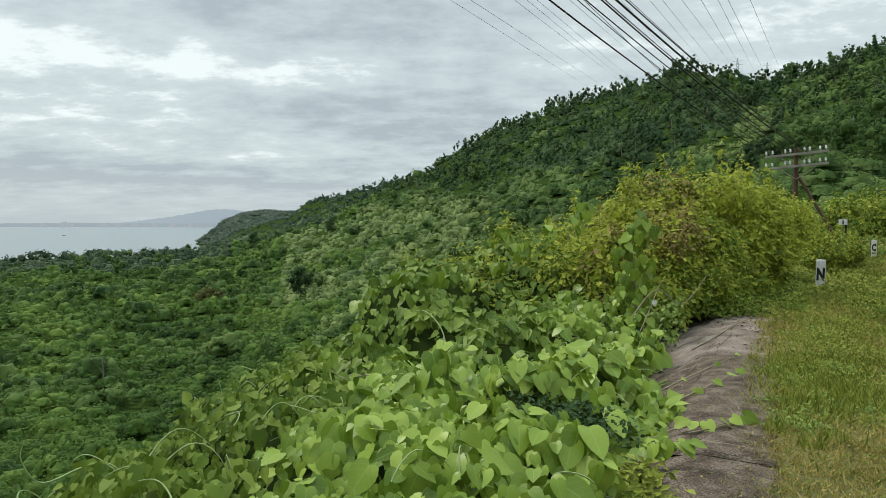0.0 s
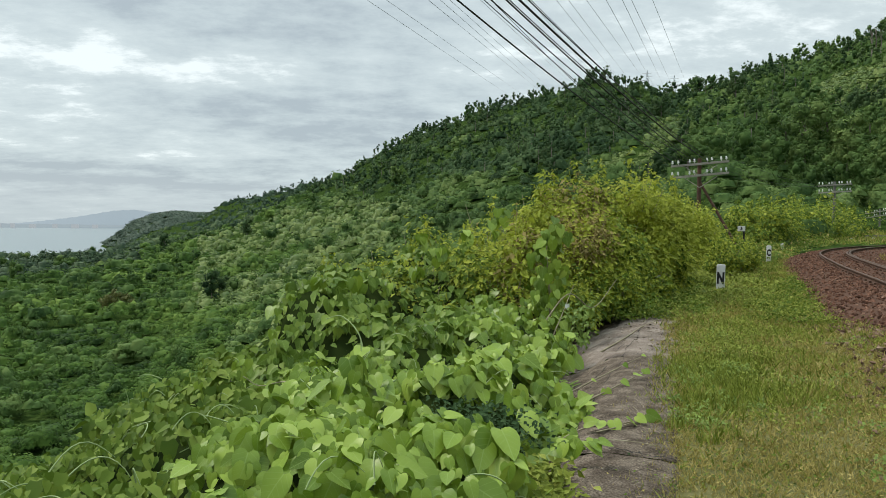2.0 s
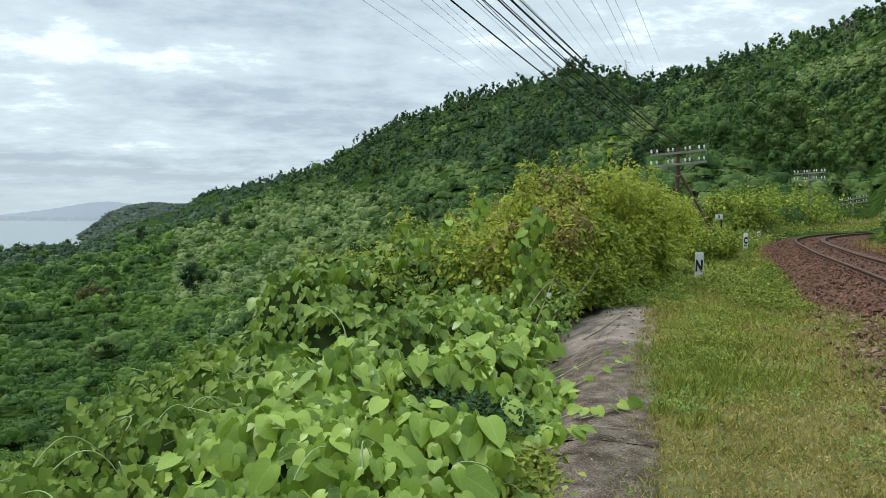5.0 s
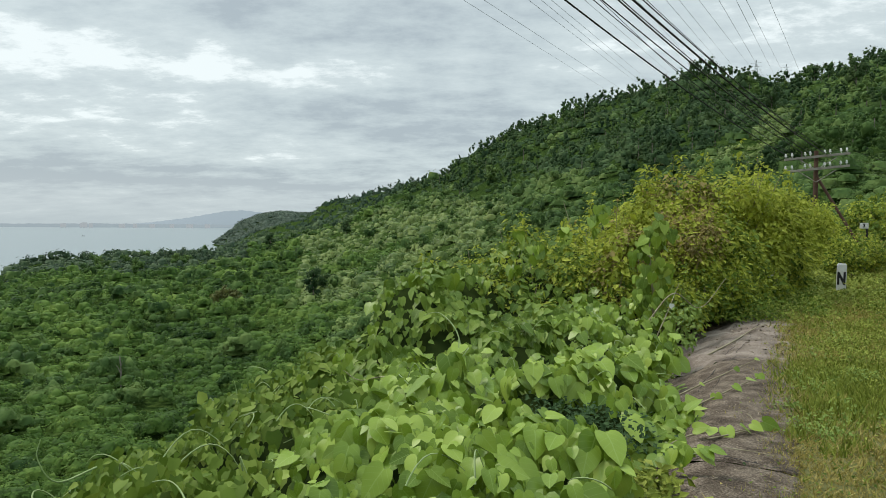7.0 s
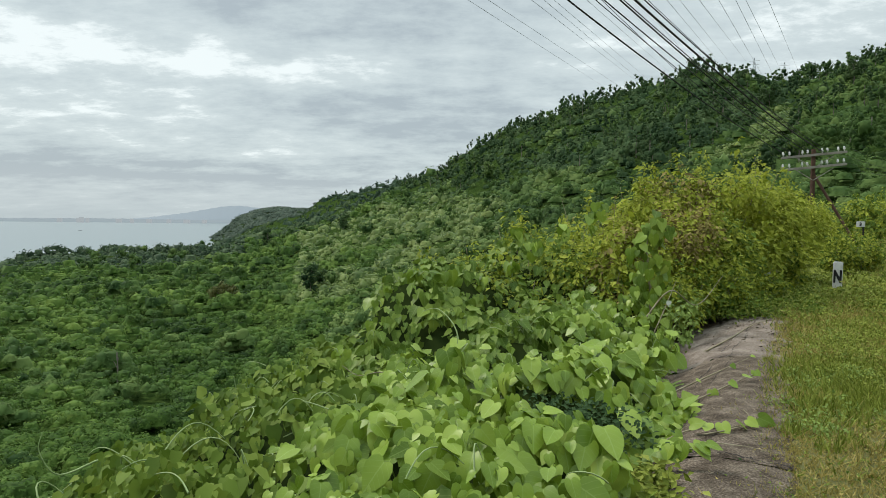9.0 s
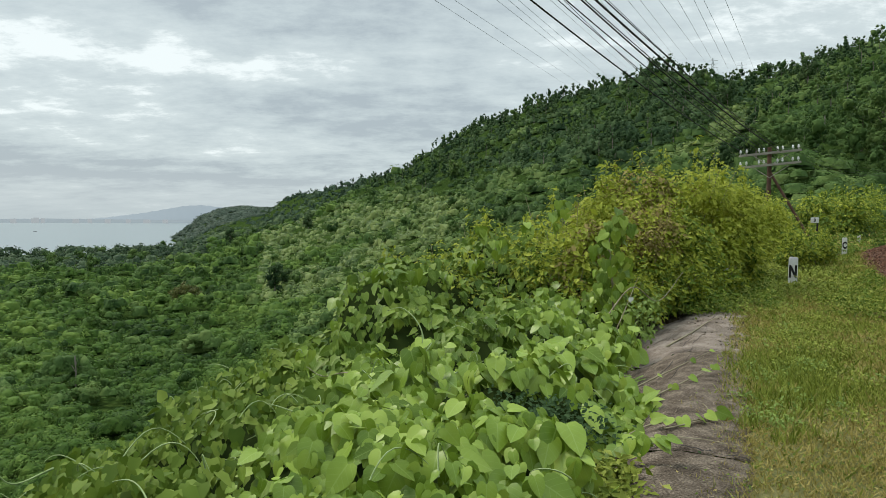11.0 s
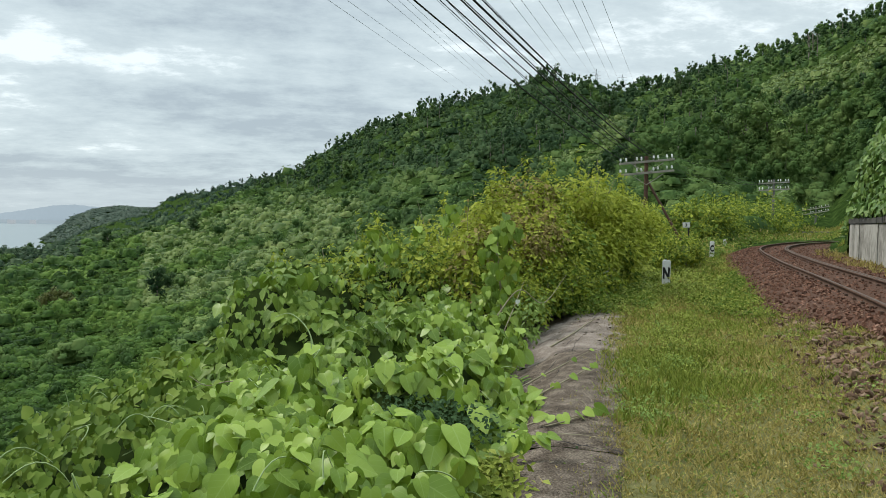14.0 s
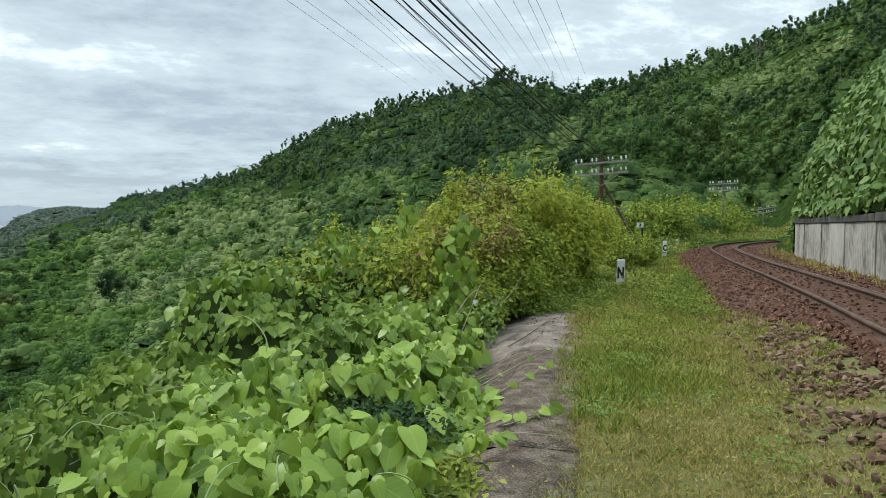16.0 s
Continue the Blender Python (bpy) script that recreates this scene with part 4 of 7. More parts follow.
def far_growth():
    az, r, C = screen_spread(32000, -49, 40, 30, 1450)
    off = np.array([np.min(np.hypot(RAIL_L[:, 0] - a, RAIL_L[:, 1] - b)) for a, b in C[:, :2]])
    s, d = along(C[:, 0], C[:, 1])
    screened = (az < -5) & (az > -29) & (r < 105) & (np.degrees(np.arctan2(C[:, 2] - EYE, r)) < -0.5)
    keep = (C[:, 2] > SEA_Z + 3) & ~((az < -27.5) & (r < 44)) & ~((az < -40.5) & (r < 52)) & (off > 4.0) & ((d > 4) | (r > 45)) & ~(screened & (rng.uniform(size=len(r)) < 0.85))
    keep &= ((r < 1000) | (az < 19)) & ~((az < -36.2) & (az > -42.5) & (r < np.where(az < -37.6, 94, 72)))
    az, r, C = az[keep], r[keep], C[keep]
    forest = is_forest(az, r, C)
    left = az + 6 * hill_noise(C[:, 0], C[:, 1], 70, 1.0) > 6
    pale = is_clearing(az, r, C)
    thin = ~forest | (rng.uniform(size=len(r)) < np.where(az > -26, 0.75, 0.45))
    az, r, C, forest, left, pale = az[thin], r[thin], C[thin], forest[thin], left[thin], pale[thin]
    # larger crowns and thicket mounds that the canopy swells over
    n = 2600
    mother = np.stack([np.radians(rng.uniform(-49, 40, n)), rng.uniform(math.log(34), math.log(1400), n)], -1)
    width = 0.0085 + 0.018 * rng.uniform(0, 1, n) ** 1.7
    width *= np.interp(np.exp(mother[:, 1]), (35, 100, 300, 1000), (1.7, 1.35, 1.0, 0.6))
    tall = rng.uniform(size=n) < 0.16
    bare = hill_noise(np.degrees(mother[:, 0]), mother[:, 1] * 20, 9.0, 3.0) > 0.25      # even creeper slopes
    height = width * np.where(tall, np.interp(np.exp(mother[:, 1]), (350, 560), (1.0, 0.4)), 0.55) * rng.uniform(0.6, 1.2, n) * np.where(bare & ~tall, 0.35, 1.0)
    rise, which = crowns(az, r, mother, width, height)
    slope_mat = (az < 11) & (az > -12)
    C[:, 2] += np.where(forest | pale, 0.45, 1.0) * np.where(slope_mat & ~tall[which], 0.6, 1.0) * rise
    R = np.interp(r, (30, 60, 100, 250, 500, 1000), (0.48, 0.80, 1.10, 2.0, 3.1, 5.2)) * np.clip(rng.lognormal(-0.08, 0.42, len(r)), 0.4, 2.0)* np.where(pale & (az < -12), 0.6, 1.0)
    C[:, 2] += R * rng.uniform(-0.35, 0.2, len(r))
    dark = (which >= 0) & tall[which] & ~forest & ~pale
    dark |= (az < -19) & (r < 210) & ~forest & ~pale
    coast = ~forest & (az > 17) & (r > 430 + 60 * hill_noise(C[:, 0], C[:, 1], 50))
    open_ = ~forest & ~dark & ~coast
    for sel, mat, nm, lab in ((open_ & left & ~pale & (r > 640), M_slope, "far_slope_growth", "growth on the far slope above the bay, haze put into its bluish green"),
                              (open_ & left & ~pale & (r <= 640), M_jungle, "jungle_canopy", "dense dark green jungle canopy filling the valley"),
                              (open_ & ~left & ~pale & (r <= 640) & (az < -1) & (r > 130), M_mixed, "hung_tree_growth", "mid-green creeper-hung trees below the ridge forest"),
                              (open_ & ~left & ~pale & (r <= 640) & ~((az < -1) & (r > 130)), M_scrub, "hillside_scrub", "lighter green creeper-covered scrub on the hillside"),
                              (open_ & ~left & ~pale & (r > 640), M_slope, "far_slope_growth", "growth on the far hill, haze put into its bluish green"),
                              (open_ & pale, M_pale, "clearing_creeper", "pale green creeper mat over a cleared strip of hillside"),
                              (coast, M_coast, "coastal_growth", "wood behind the coastal crest, haze put into its dull green"),
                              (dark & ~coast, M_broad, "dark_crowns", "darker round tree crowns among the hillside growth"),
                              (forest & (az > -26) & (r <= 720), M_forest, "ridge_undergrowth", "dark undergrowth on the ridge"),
                              (forest & (az > -26) & (r > 720), M_farwood, "far_hill_undergrowth", "undergrowth on the far hill, haze put into its bluish green"),
                              (forest & (az <= -26), M_broad, "forest_undergrowth", "dark green undergrowth below the ridge forest")):
        ob = new(nm, clumps(C[sel], R[sel], rng.uniform(0.55, 0.95, sel.sum()), np.interp(r[sel], (60, 250), (0.19, 0.11)), np.clip(r[sel], 45, 900) * 0.0032, nm, mat, jitter=0.2))
        tagged(ob, lab, "vegetation", kind="stuff")
    # low creeper knitting over the clearings
    az, r, C = screen_spread(9000, -46, -18, 60, 520)
    k = is_clearing(az, r, C) & (rng.uniform(size=len(r)) < 0.75)
    az, r, C = az[k], r[k], C[k]
    R = np.clip(r, 60, 520) * rng.uniform(0.0035, 0.0085, len(r))
    ob = new("clearing_mat", clumps(C, R, rng.uniform(0.5, 0.8, len(r)), 0.5, np.clip(r, 60, 520) * 0.0034, "clearing_mat", M_pale))
    tagged(ob, "low pale green creeper knitted over the cleared slope", "vegetation", kind="stuff")
    # forest trees: crowns of several lobes raised on thin trunks
    az, r, C = screen_spread(5200, -49, 13, 84, 1300, -0.2)
    forest = is_forest(az, r, C) & (C[:, 2] > SEA_Z + 3)
    az, r, C = az[forest], r[forest], C[forest]
    h = rng.uniform(4.5, 9.5, len(r)) * np.clip(r / 380, 0.62, 1.15)
    lower = (az < -26.5) & (np.degrees(np.arctan2(C[:, 2] - EYE, r)) < 7.4 + 0.9 * hill_noise(C[:, 0], C[:, 1], 16, 1.0))
    mixed = hill_noise(C[:, 0], C[:, 1], 30, 6.0) + rng.normal(scale=0.3, size=len(r)) - np.where(az > -26, 0.45, 0.0)
    for sel, mat, nm, lab, spread in (((r > 720), M_farwood, "far_hill_wood", "wood on the far hill above the bay, haze put into its bluish green", 0.32),
                                      (~lower & (mixed < 0.12) & (r <= 720), M_forest, "hill_forest", "dark green pine and acacia forest on the ridge", 0.30),
                                      ((lower | (mixed >= 0.12)) & (r <= 720), M_broad, "broadleaf_forest", "mid-green round-crowned trees on the lower hillside", 0.36)):
        cs, rs, ls = [], [], []
        for c, hh, q in zip(C[sel], h[sel], r[sel]):
            for j in range(4):
                wd = hh * spread * (0.62, 1.0, 0.85, 0.55)[j]
                cs.append(c + (rng.normal(scale=0.40 * wd), rng.normal(scale=0.40 * wd), hh * (0.46, 0.62, 0.78, 0.92)[j]))
                rs.append(wd * rng.uniform(0.5, 0.8))
                ls.append(q * 0.0028)
        ob = new(nm, clumps(np.array(cs), np.array(rs), rng.uniform(0.7, 1.15, len(cs)), np.interp(ls, (0.3, 0.7), (0.40, 0.14)), np.array(ls), nm, mat, jitter=0.12, whole=True))
        tagged(ob, lab, "forest", kind="stuff")
    pick = np.where(rng.uniform(size=len(r)) < 0.13)[0]
    tr = [tube_arrays([C[i] - (0, 0, 0.5), C[i] + (0, 0, h[i])], [0.16, 0.08], 4) for i in pick]
    V, F = join_arrays(tr)
    tagged(new("forest_trunks", mesh_from("forest_trunks", V, F, M_bark)), "thin pale trunks in the ridge forest", "forest", kind="stuff")
    # trees along the skyline
    C, h = [], []
    for a in np.arange(-46, 18, 0.2):
        a = a + rng.uniform(-0.3, 0.3)
        if rng.uniform() < np.interp(a, (-30, -12, 0, 12), (0.08, 0.12, 0.3, 0.4)):
            continue
        rr = np.geomspace(120, 1800, 170)
        xx, yy = polar(a, rr)
        zz = land_z(xx, yy)
        k = int(np.argmax((zz - EYE) / rr))
        q = max(0, k - rng.integers(0, 3))
        C.append((xx[q], yy[q], zz[q]))
        swell = 1.0 + 0.38 * math.sin(a * 1.3) + 0.25 * math.sin(a * 3.1 + 1)
        h.append(rng.uniform(0.0045, 0.0072) * swell * rr[q] * (1.5 if rng.uniform() < 0.06 else 1.0) * np.interp(a, (0, 10, 16), (1.0, 0.6, 0.45)))
    C, h = np.array(C), np.array(h)
    sub, rad = [], []
    for c, hh in zip(C, h):
        kind = rng.integers(0, 3)
        for j in range(6):
            f = 0.14 + 0.14 * j
            wd = hh * (0.30 if kind == 1 else 0.46) * (1.15 - 0.8 * f)
            sub.append(c + (rng.normal(scale=0.7 * wd), rng.normal(scale=0.7 * wd), hh * f))
            rad.append(wd * rng.uniform(0.55, 0.95))
    sub, rad = np.array(sub), np.array(rad)
    far = np.hypot(sub[:, 0], sub[:, 1]) > 720
    for sel, mat, nm, lab in ((~far, M_forest, "skyline_trees", "open-crowned trees standing along the ridge line"), (far, M_farwood, "far_skyline_trees", "small trees along the far hill's crest")):
        ob = new(nm, clumps(sub[sel], rad[sel], np.full(sel.sum(), 0.8), 0.36, rad[sel] * 0.34, nm, mat, jitter=0.35, whole=True))
        tagged(ob, lab, "forest", kind="stuff")
    V, F = join_arrays([tube_arrays([c - (0, 0, 1), c + (0, 0, hh * 0.95)], [hh * 0.018, hh * 0.008], 4) for c, hh in zip(C, h)])
    tagged(new("skyline_trunks", mesh_from("skyline_trunks", V, F, M_bark)), "thin trunks of the ridge line trees", "forest", kind="stuff")
    # taller crowns standing out of the valley
    az, r, C = screen_spread(170, -8, 40, 90, 720)
    k = (C[:, 2] > SEA_Z + 3) & ~is_forest(az, r, C)
    az, r, C = az[k], r[k], C[k]
    h = rng.uniform(2.5, 5.5, len(r)) * np.clip(r / 260, 0.55, 1.5)
    sub, rad = [], []
    for c, hh in zip(C, h):
        for _ in range(4):
            sub.append(c + rng.normal(scale=0.26, size=3) * (hh, hh, hh * 0.8) + (0, 0, hh * 0.7))
            rad.append(hh * rng.uniform(0.25, 0.42))
    ob = new("valley_trees", clumps(np.array(sub), np.array(rad), np.full(len(sub), 0.95), 0.4, np.array(rad) * 0.32, "valley_trees", M_broad, whole=True))
    tagged(ob, "darker tree crowns standing out of the valley growth", "forest", kind="stuff")
    # wood along the coastal crest
    az, r, C = screen_spread(340, 19.5, 40, 520, 690)
    k = C[:, 2] > -30
    C = C[k]
    h = rng.uniform(3.0, 8.5, len(C)) * rng.choice([0.7, 1.0, 1.3], len(C))
    top = C + np.stack([0 * h, 0 * h, h * 0.36], -1)
    ob = new("coastal_trees", clumps(top, h * rng.uniform(0.18, 0.36, len(C)), rng.uniform(0.8, 1.6, len(C)), 0.6, h * 0.14, "coastal_trees", M_coast, whole=True))
    tagged(ob, "ragged row of trees along the coastal crest", "forest", kind="stuff")
    # headland wood
    az, r, C = screen_spread(1500, 9.5, 20.5, 1450, 1800)
    k = C[:, 2] > SEA_Z + 4
    C = C[k]
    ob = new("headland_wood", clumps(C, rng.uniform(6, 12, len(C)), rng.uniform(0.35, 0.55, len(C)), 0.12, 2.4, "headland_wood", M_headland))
    tagged(ob, "wood on the distant headland, haze put into its bluish green", "forest", kind="stuff")


far_growth()


# ---------- single trees that stand out ----------
def tree(az, r, h, crown, mat, label, lobes=7, bare=0.35, el=None, name="tree"):
    x, y = polar(az, r)
    z = float(land_z(x, y)) if el is None else EYE + r * math.tan(radians(el))
    t = thing(name, label, "tree", (float(x), float(y), z))
    vf = [tube_arrays([(0, 0, -0.8), (0.02 * h, 0, h * 0.5), (0, 0.02 * h, h * 0.92)], [0.022 * h, 0.015 * h, 0.005 * h], 7)]
    C, R = [], []
    for k in range(lobes):
        a, q = k * 2.4 + az, rng.uniform(0.15, 0.75) * crown
        zz = h * (bare + (1 - bare) * (k + 0.6) / lobes)
        c = np.array([q * math.cos(a), q * math.sin(a), zz])
        vf.append(tube_arrays([(0, 0, zz * 0.72), c * (0.6, 0.6, 0.95), c], [0.010 * h, 0.007 * h, 0.002 * h], 5))
        C.append(c)
        R.append(crown * rng.uniform(0.38, 0.62))
    V, F = join_arrays(vf)
    part("trunk", mesh_from("trunk", V, F, M_bark, True), M_bark, t)
    if mat:
        part("crown", clumps(np.array(C), np.array(R), np.full(len(C), 0.9), 0.9, max(0.0030 * r, 0.2), "crown", mat, whole=True), mat, t)
    return t


for az, r, h, cr, mat, lab, lobes, bare in (
        (3.9, 890, 15, 3.2, M_forest, "slender dark tree standing above the ridge line", 6, 0.4),
        (3.5, 880, 11, 2.8, M_forest, "small dark tree on the ridge line", 5, 0.4),
        (12.0, 190, 7.5, 2.6, M_forest, "dark rounded tree in the valley", 9, 0.15),
        (11.2, 196, 5.5, 2.2, M_forest, "dark rounded tree in the valley", 8, 0.15),
        (15.4, 480, 13, 4.5, M_forest, "tall dark tree on the lower slope", 8, 0.2),
        (9.3, 420, 9, 4.0, M_forest, "dark tree on the lower slope", 8, 0.2),
        (19.2, 215, 5.5, 2.8, M_bamboo, "yellowish bamboo tuft in the valley", 9, 0.1),
        (18.2, 220, 4.6, 2.4, M_bamboo, "yellowish bamboo tuft in the valley", 8, 0.1),
        (-26.8, 485, 11, 4.6, M_forest, "broad dark tree on the hill saddle", 8, 0.3),
        (-34.2, 118, 9.0, 3.2, M_scrub, "light green acacia on the hillside", 9, 0.2),
        (-35.6, 120, 9.5, 3.4, M_scrub, "light green acacia on the hillside", 9, 0.2),
        (-36.9, 116, 7.5, 3.0, M_scrub, "light green acacia on the hillside", 8, 0.2),
        (-32.9, 122, 7.5, 2.8, M_scrub, "light green acacia on the hillside", 8, 0.2),
        (-24.0, 300, 9, 3.4, M_forest, "dark tree on the hillside", 8, 0.35),
        (-2.6, 330, 8, 3.6, M_scrub, "round creeper-covered tree on the slope", 9, 0.1),
        (-29.4, 240, 10, 3.2, M_forest, "tall dark tree on the hillside", 8, 0.45)):
    tree(az, r, h, cr, mat, lab, lobes, bare)
tree(26.5, 118, 6.0, 0.9, None, "dead bare trunk standing in the valley", 4, 0.5, name="dead_tree")
for az, r, h in ((-38.2, 262, 11), (-38.75, 266, 8.5), (-38.45, 270, 9.5)):
    tree(az, r, h, 1.6, None, "pale dead tree trunk on the hillside", 5, 0.6, name="dead_tree")


# ---------- masts on the ridge ----------
def lattice_tower(az, r, z0, h, w, label, arms=True):
    x, y = polar(az, r)
    t = thing("lattice_tower", label, "pylon", (float(x), float(y), z0), az, "power line pylons" if arms else "")
    legs = [(sx, sy) for sx in (-1, 1) for sy in (-1, 1)]
    for sx, sy in legs:
        V, F = tube_arrays([(sx * w, sy * w, -3), (sx * w * 0.25, sy * w * 0.25, h * 0.75), (sx * 0.12, sy * 0.12, h)], 0.16, 4)
        part("leg", mesh_from("leg", V, F, M_tower), M_tower, t)
    vf = []
    for k in range(8):
        a, b = h * k / 8, h * (k + 1) / 8
        wa, wb = np.interp([a, b], [0, h * 0.75, h], [w, w * 0.25, 0.12])
        for sy in (-1, 1):
            vf.append(tube_arrays([(-wa, sy * wa, a), (wb, sy * wb, b)], 0.09, 4))
            vf.append(tube_arrays([(wa, sy * wa, a), (-wb, sy * wb, b)], 0.09, 4))
    V, F = join_arrays(vf)
    part("bracing", mesh_from("bracing", V, F, M_tower), M_tower, t)
    if arms:
        for zz in (0.66, 0.78, 0.90):
            V, F = tube_arrays([(-w * 1.3, 0, h * zz), (w * 1.3, 0, h * zz)], 0.14, 4)
            part("crossarm", mesh_from("crossarm", V, F, M_tower), M_tower, t)
    return t


lattice_tower(-22.9, 640, 118, 25, 3.2, "grey lattice pylon behind the hilltop")
lattice_tower(-24.95, 690, 120, 28, 3.2, "grey lattice pylon behind the hill saddle")
lattice_tower(-6.5, 560, 72, 14, 0.7, "thin lattice mast on the ridge", False)

# ---------- vine bank beside the coping ----------
V_AZ = [-24, -20, -16, -12, -8, -4, 0, 3, 6, 8, 12, 18, 25, 32, 45]
V_R = [1.6, 3, 4.5, 6, 7.5, 9, 10.5, 12, 14]
V_Z = np.array([
    (0.0, 0.0, 0.0, 0.0, 0.0, 0.0, 0.0, 0.1, 0.5),
    (0.0, 0.0, 0.0, 0.0, 0.0, 0.0, 0.05, 0.2, 0.6),
    (0.0, 0.05, 0.0, 0.05, 0.1, 0.18, 0.3, 0.5, 0.9),
    (0.25, 0.30, 0.25, 0.25, 0.28, 0.38, 0.42, 0.7, 1.3),
    (0.4, 0.4, 0.38, 0.30, 0.32, 0.42, 0.30, 0.9, 1.3),
    (0.45, 0.45, 0.42, 0.32, 0.36, 0.20, 0.55, 1.1, 1.1),
    (0.5, 0.5, 0.45, 0.40, 0.05, 0.55, 0.95, 0.6, -0.6),
    (0.5, 0.5, 0.45, 0.25, 0.05, 0.85, 0.9, -0.2, -1.8),
    (0.5, 0.5, 0.40, 0.10, 0.0, 0.75, 0.45, -1.0, -2.4),
    (0.5, 0.5, 0.35, 0.10, -0.05, 0.05, -0.6, -1.6, -3.0),
    (0.45, 0.45, 0.3, 0.10, 0.0, -0.15, -1.0, -2.0, -3.4),
    (0.45, 0.4, 0.25, 0.05, -0.25, -1.2, -2.2, -3.2, -4.4),
    (0.4, 0.35, 0.15, -0.25, -1.2, -2.2, -3.2, -4.2, -5.4),
    (0.35, 0.25, -0.25, -1.2, -2.2, -3.2, -4.2, -5.2, -6.6),
    (0.0, -0.2, -0.9, -1.8, -2.8, -4.0, -5.0, -6.0, -7.2)])


def vine_z(az, r):
    fa = np.clip(np.interp(az, V_AZ, np.arange(len(V_AZ))), 0, len(V_AZ) - 1.001)
    fr = np.clip(np.interp(r, V_R, np.arange(len(V_R))), 0, len(V_R) - 1.001)
    i, j = fa.astype(int), fr.astype(int)
    u, v = smooth(fa - i), smooth(fr - j)
    z = (V_Z[i, j] * (1 - u) + V_Z[i + 1, j] * u) * (1 - v) + (V_Z[i, j + 1] * (1 - u) + V_Z[i + 1, j + 1] * u) * v
    x, y = polar(az, r)
    return z + 0.15 * hill_noise(x, y, 0.75) + 0.19 * hill_noise(x, y, 0.36, 3) + 0.07 * hill_noise(x, y, 0.16, 1)


def vine_edge(s):
    """How far left of the coping line the leaves begin."""
    return 0.90 + 0.10 * np.sin(s * 1.9) + 0.07 * np.sin(s * 4.7 + 1) + np.interp(s, (3.0, 4.5, 6, 7.5, 9, 12), (-0.25, -0.06, 0.02, 0.14, 0.45, 0.85))


HERB = (0.72, 4.72)     # a low dark herb shows through the leaves here


def vine_bank():
    n = 40000
    az = rng.uniform(-23, 46, n)
    r = np.sqrt(rng.uniform(2.1**2, 13.5**2, n))
    keep = rng.uniform(size=n) < np.interp(r, (1.7, 4, 6, 8, 13), (1.0, 1.0, 0.9, 0.8, 0.6)) * np.where((r > 9.8) & (az < 1), 0.4, 1.0)
    az, r = az[keep], r[keep]
    x, y = polar(az, r)
    s, d = along(x, y)
    keep = d > vine_edge(s)
    az, r, x, y, s, d = az[keep], r[keep], x[keep], y[keep], s[keep], d[keep]
    z = vine_z(az, r)
    e = 0.08
    ax, ay = np.degrees(np.arctan2(-(x + e), y)), np.hypot(x + e, y)
    bx, by = np.degrees(np.arctan2(-x, y + e)), np.hypot(x, y + e)
    gx, gy = (vine_z(ax, ay) - z) / e, (vine_z(bx, by) - z) / e
    nrm = np.stack([-gx, -gy, np.ones_like(gx)], -1)
    nrm /= np.linalg.norm(nrm, axis=1, keepdims=True)
    steep = np.hypot(gx, gy)
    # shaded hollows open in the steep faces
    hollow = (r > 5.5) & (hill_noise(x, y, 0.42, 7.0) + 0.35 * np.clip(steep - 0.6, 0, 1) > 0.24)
    depth = rng.exponential(0.06, len(z)) + np.where(hollow, rng.uniform(0.05, 0.24, len(z)), 0.0)
    C = np.stack([x, y, z - depth], -1) + nrm * 0.02
    lean = nrm * 0.42 + rng.normal(scale=0.48, size=nrm.shape) + np.array([-0.10, -0.68, 0.50])
    size = np.clip(rng.lognormal(-2.22, 0.40, len(z)), 0.045, 0.215) * np.interp(az, (-20, 8, 13, 30), (1.0, 1.0, 0.62, 0.55))
    size = np.where(hollow, np.where(rng.uniform(size=len(z)) < 0.5, 0.001, size * 0.62), size) * np.interp(r, (2.2, 4.5), (0.76, 1.0))
    hole = np.hypot(x - HERB[0], y - HERB[1]) > 0.62 + 0.1 * np.sin(7 * np.arctan2(y - HERB[1], x - HERB[0]))
    size = np.where(hole, size, 0.001)
    # tips hang down the slope
    down = np.stack([-0.25 * gx, -0.25 * gy - 0.35, np.full_like(gx, -1.0)], -1) + rng.normal(scale=0.36, size=nrm.shape)
    # leaves that trail down over the concrete edge
    m = 950
    es = rng.uniform(2.6, 9.6, m)
    ed = vine_edge(es) + rng.uniform(-0.16, 0.34, m)
    ep = np.stack([LINE_P[0] + LINE_U[0] * es + LINE_N[0] * ed, LINE_P[1] + LINE_U[1] * es + LINE_N[1] * ed], -1)
    ez = np.interp(ed, (0.5, 0.62, 0.80, 1.05, 1.5), (0.012, -0.045, -0.15, -0.33, -0.75)) + rng.uniform(0.04, 0.20, m) * np.clip((ed - vine_edge(es) + 0.25) / 0.3, 0.3, 1.3)
    C = np.concatenate([C, np.column_stack([ep, ez])])
    lean = np.concatenate([lean, np.array([-0.05, -0.6, 0.6]) + rng.normal(scale=0.35, size=(m, 3))])
    spin = np.concatenate([down, np.array([0.35, -0.1, -0.7]) + rng.normal(scale=0.4, size=(m, 3))])
    size = np.concatenate([size, rng.uniform(0.08, 0.18, m)])
    x, y = C[:, 0], C[:, 1]
    r, az = np.hypot(x, y), np.degrees(np.arctan2(-x, y))
    bank = thing("vine_bank", "sprawling creeper with large light green heart-shaped leaves on the bank", "vine")
    # bank under the leaves, near-black so the gaps between them look shaded
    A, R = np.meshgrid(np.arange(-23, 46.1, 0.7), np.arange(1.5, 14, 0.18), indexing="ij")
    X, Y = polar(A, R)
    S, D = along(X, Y)
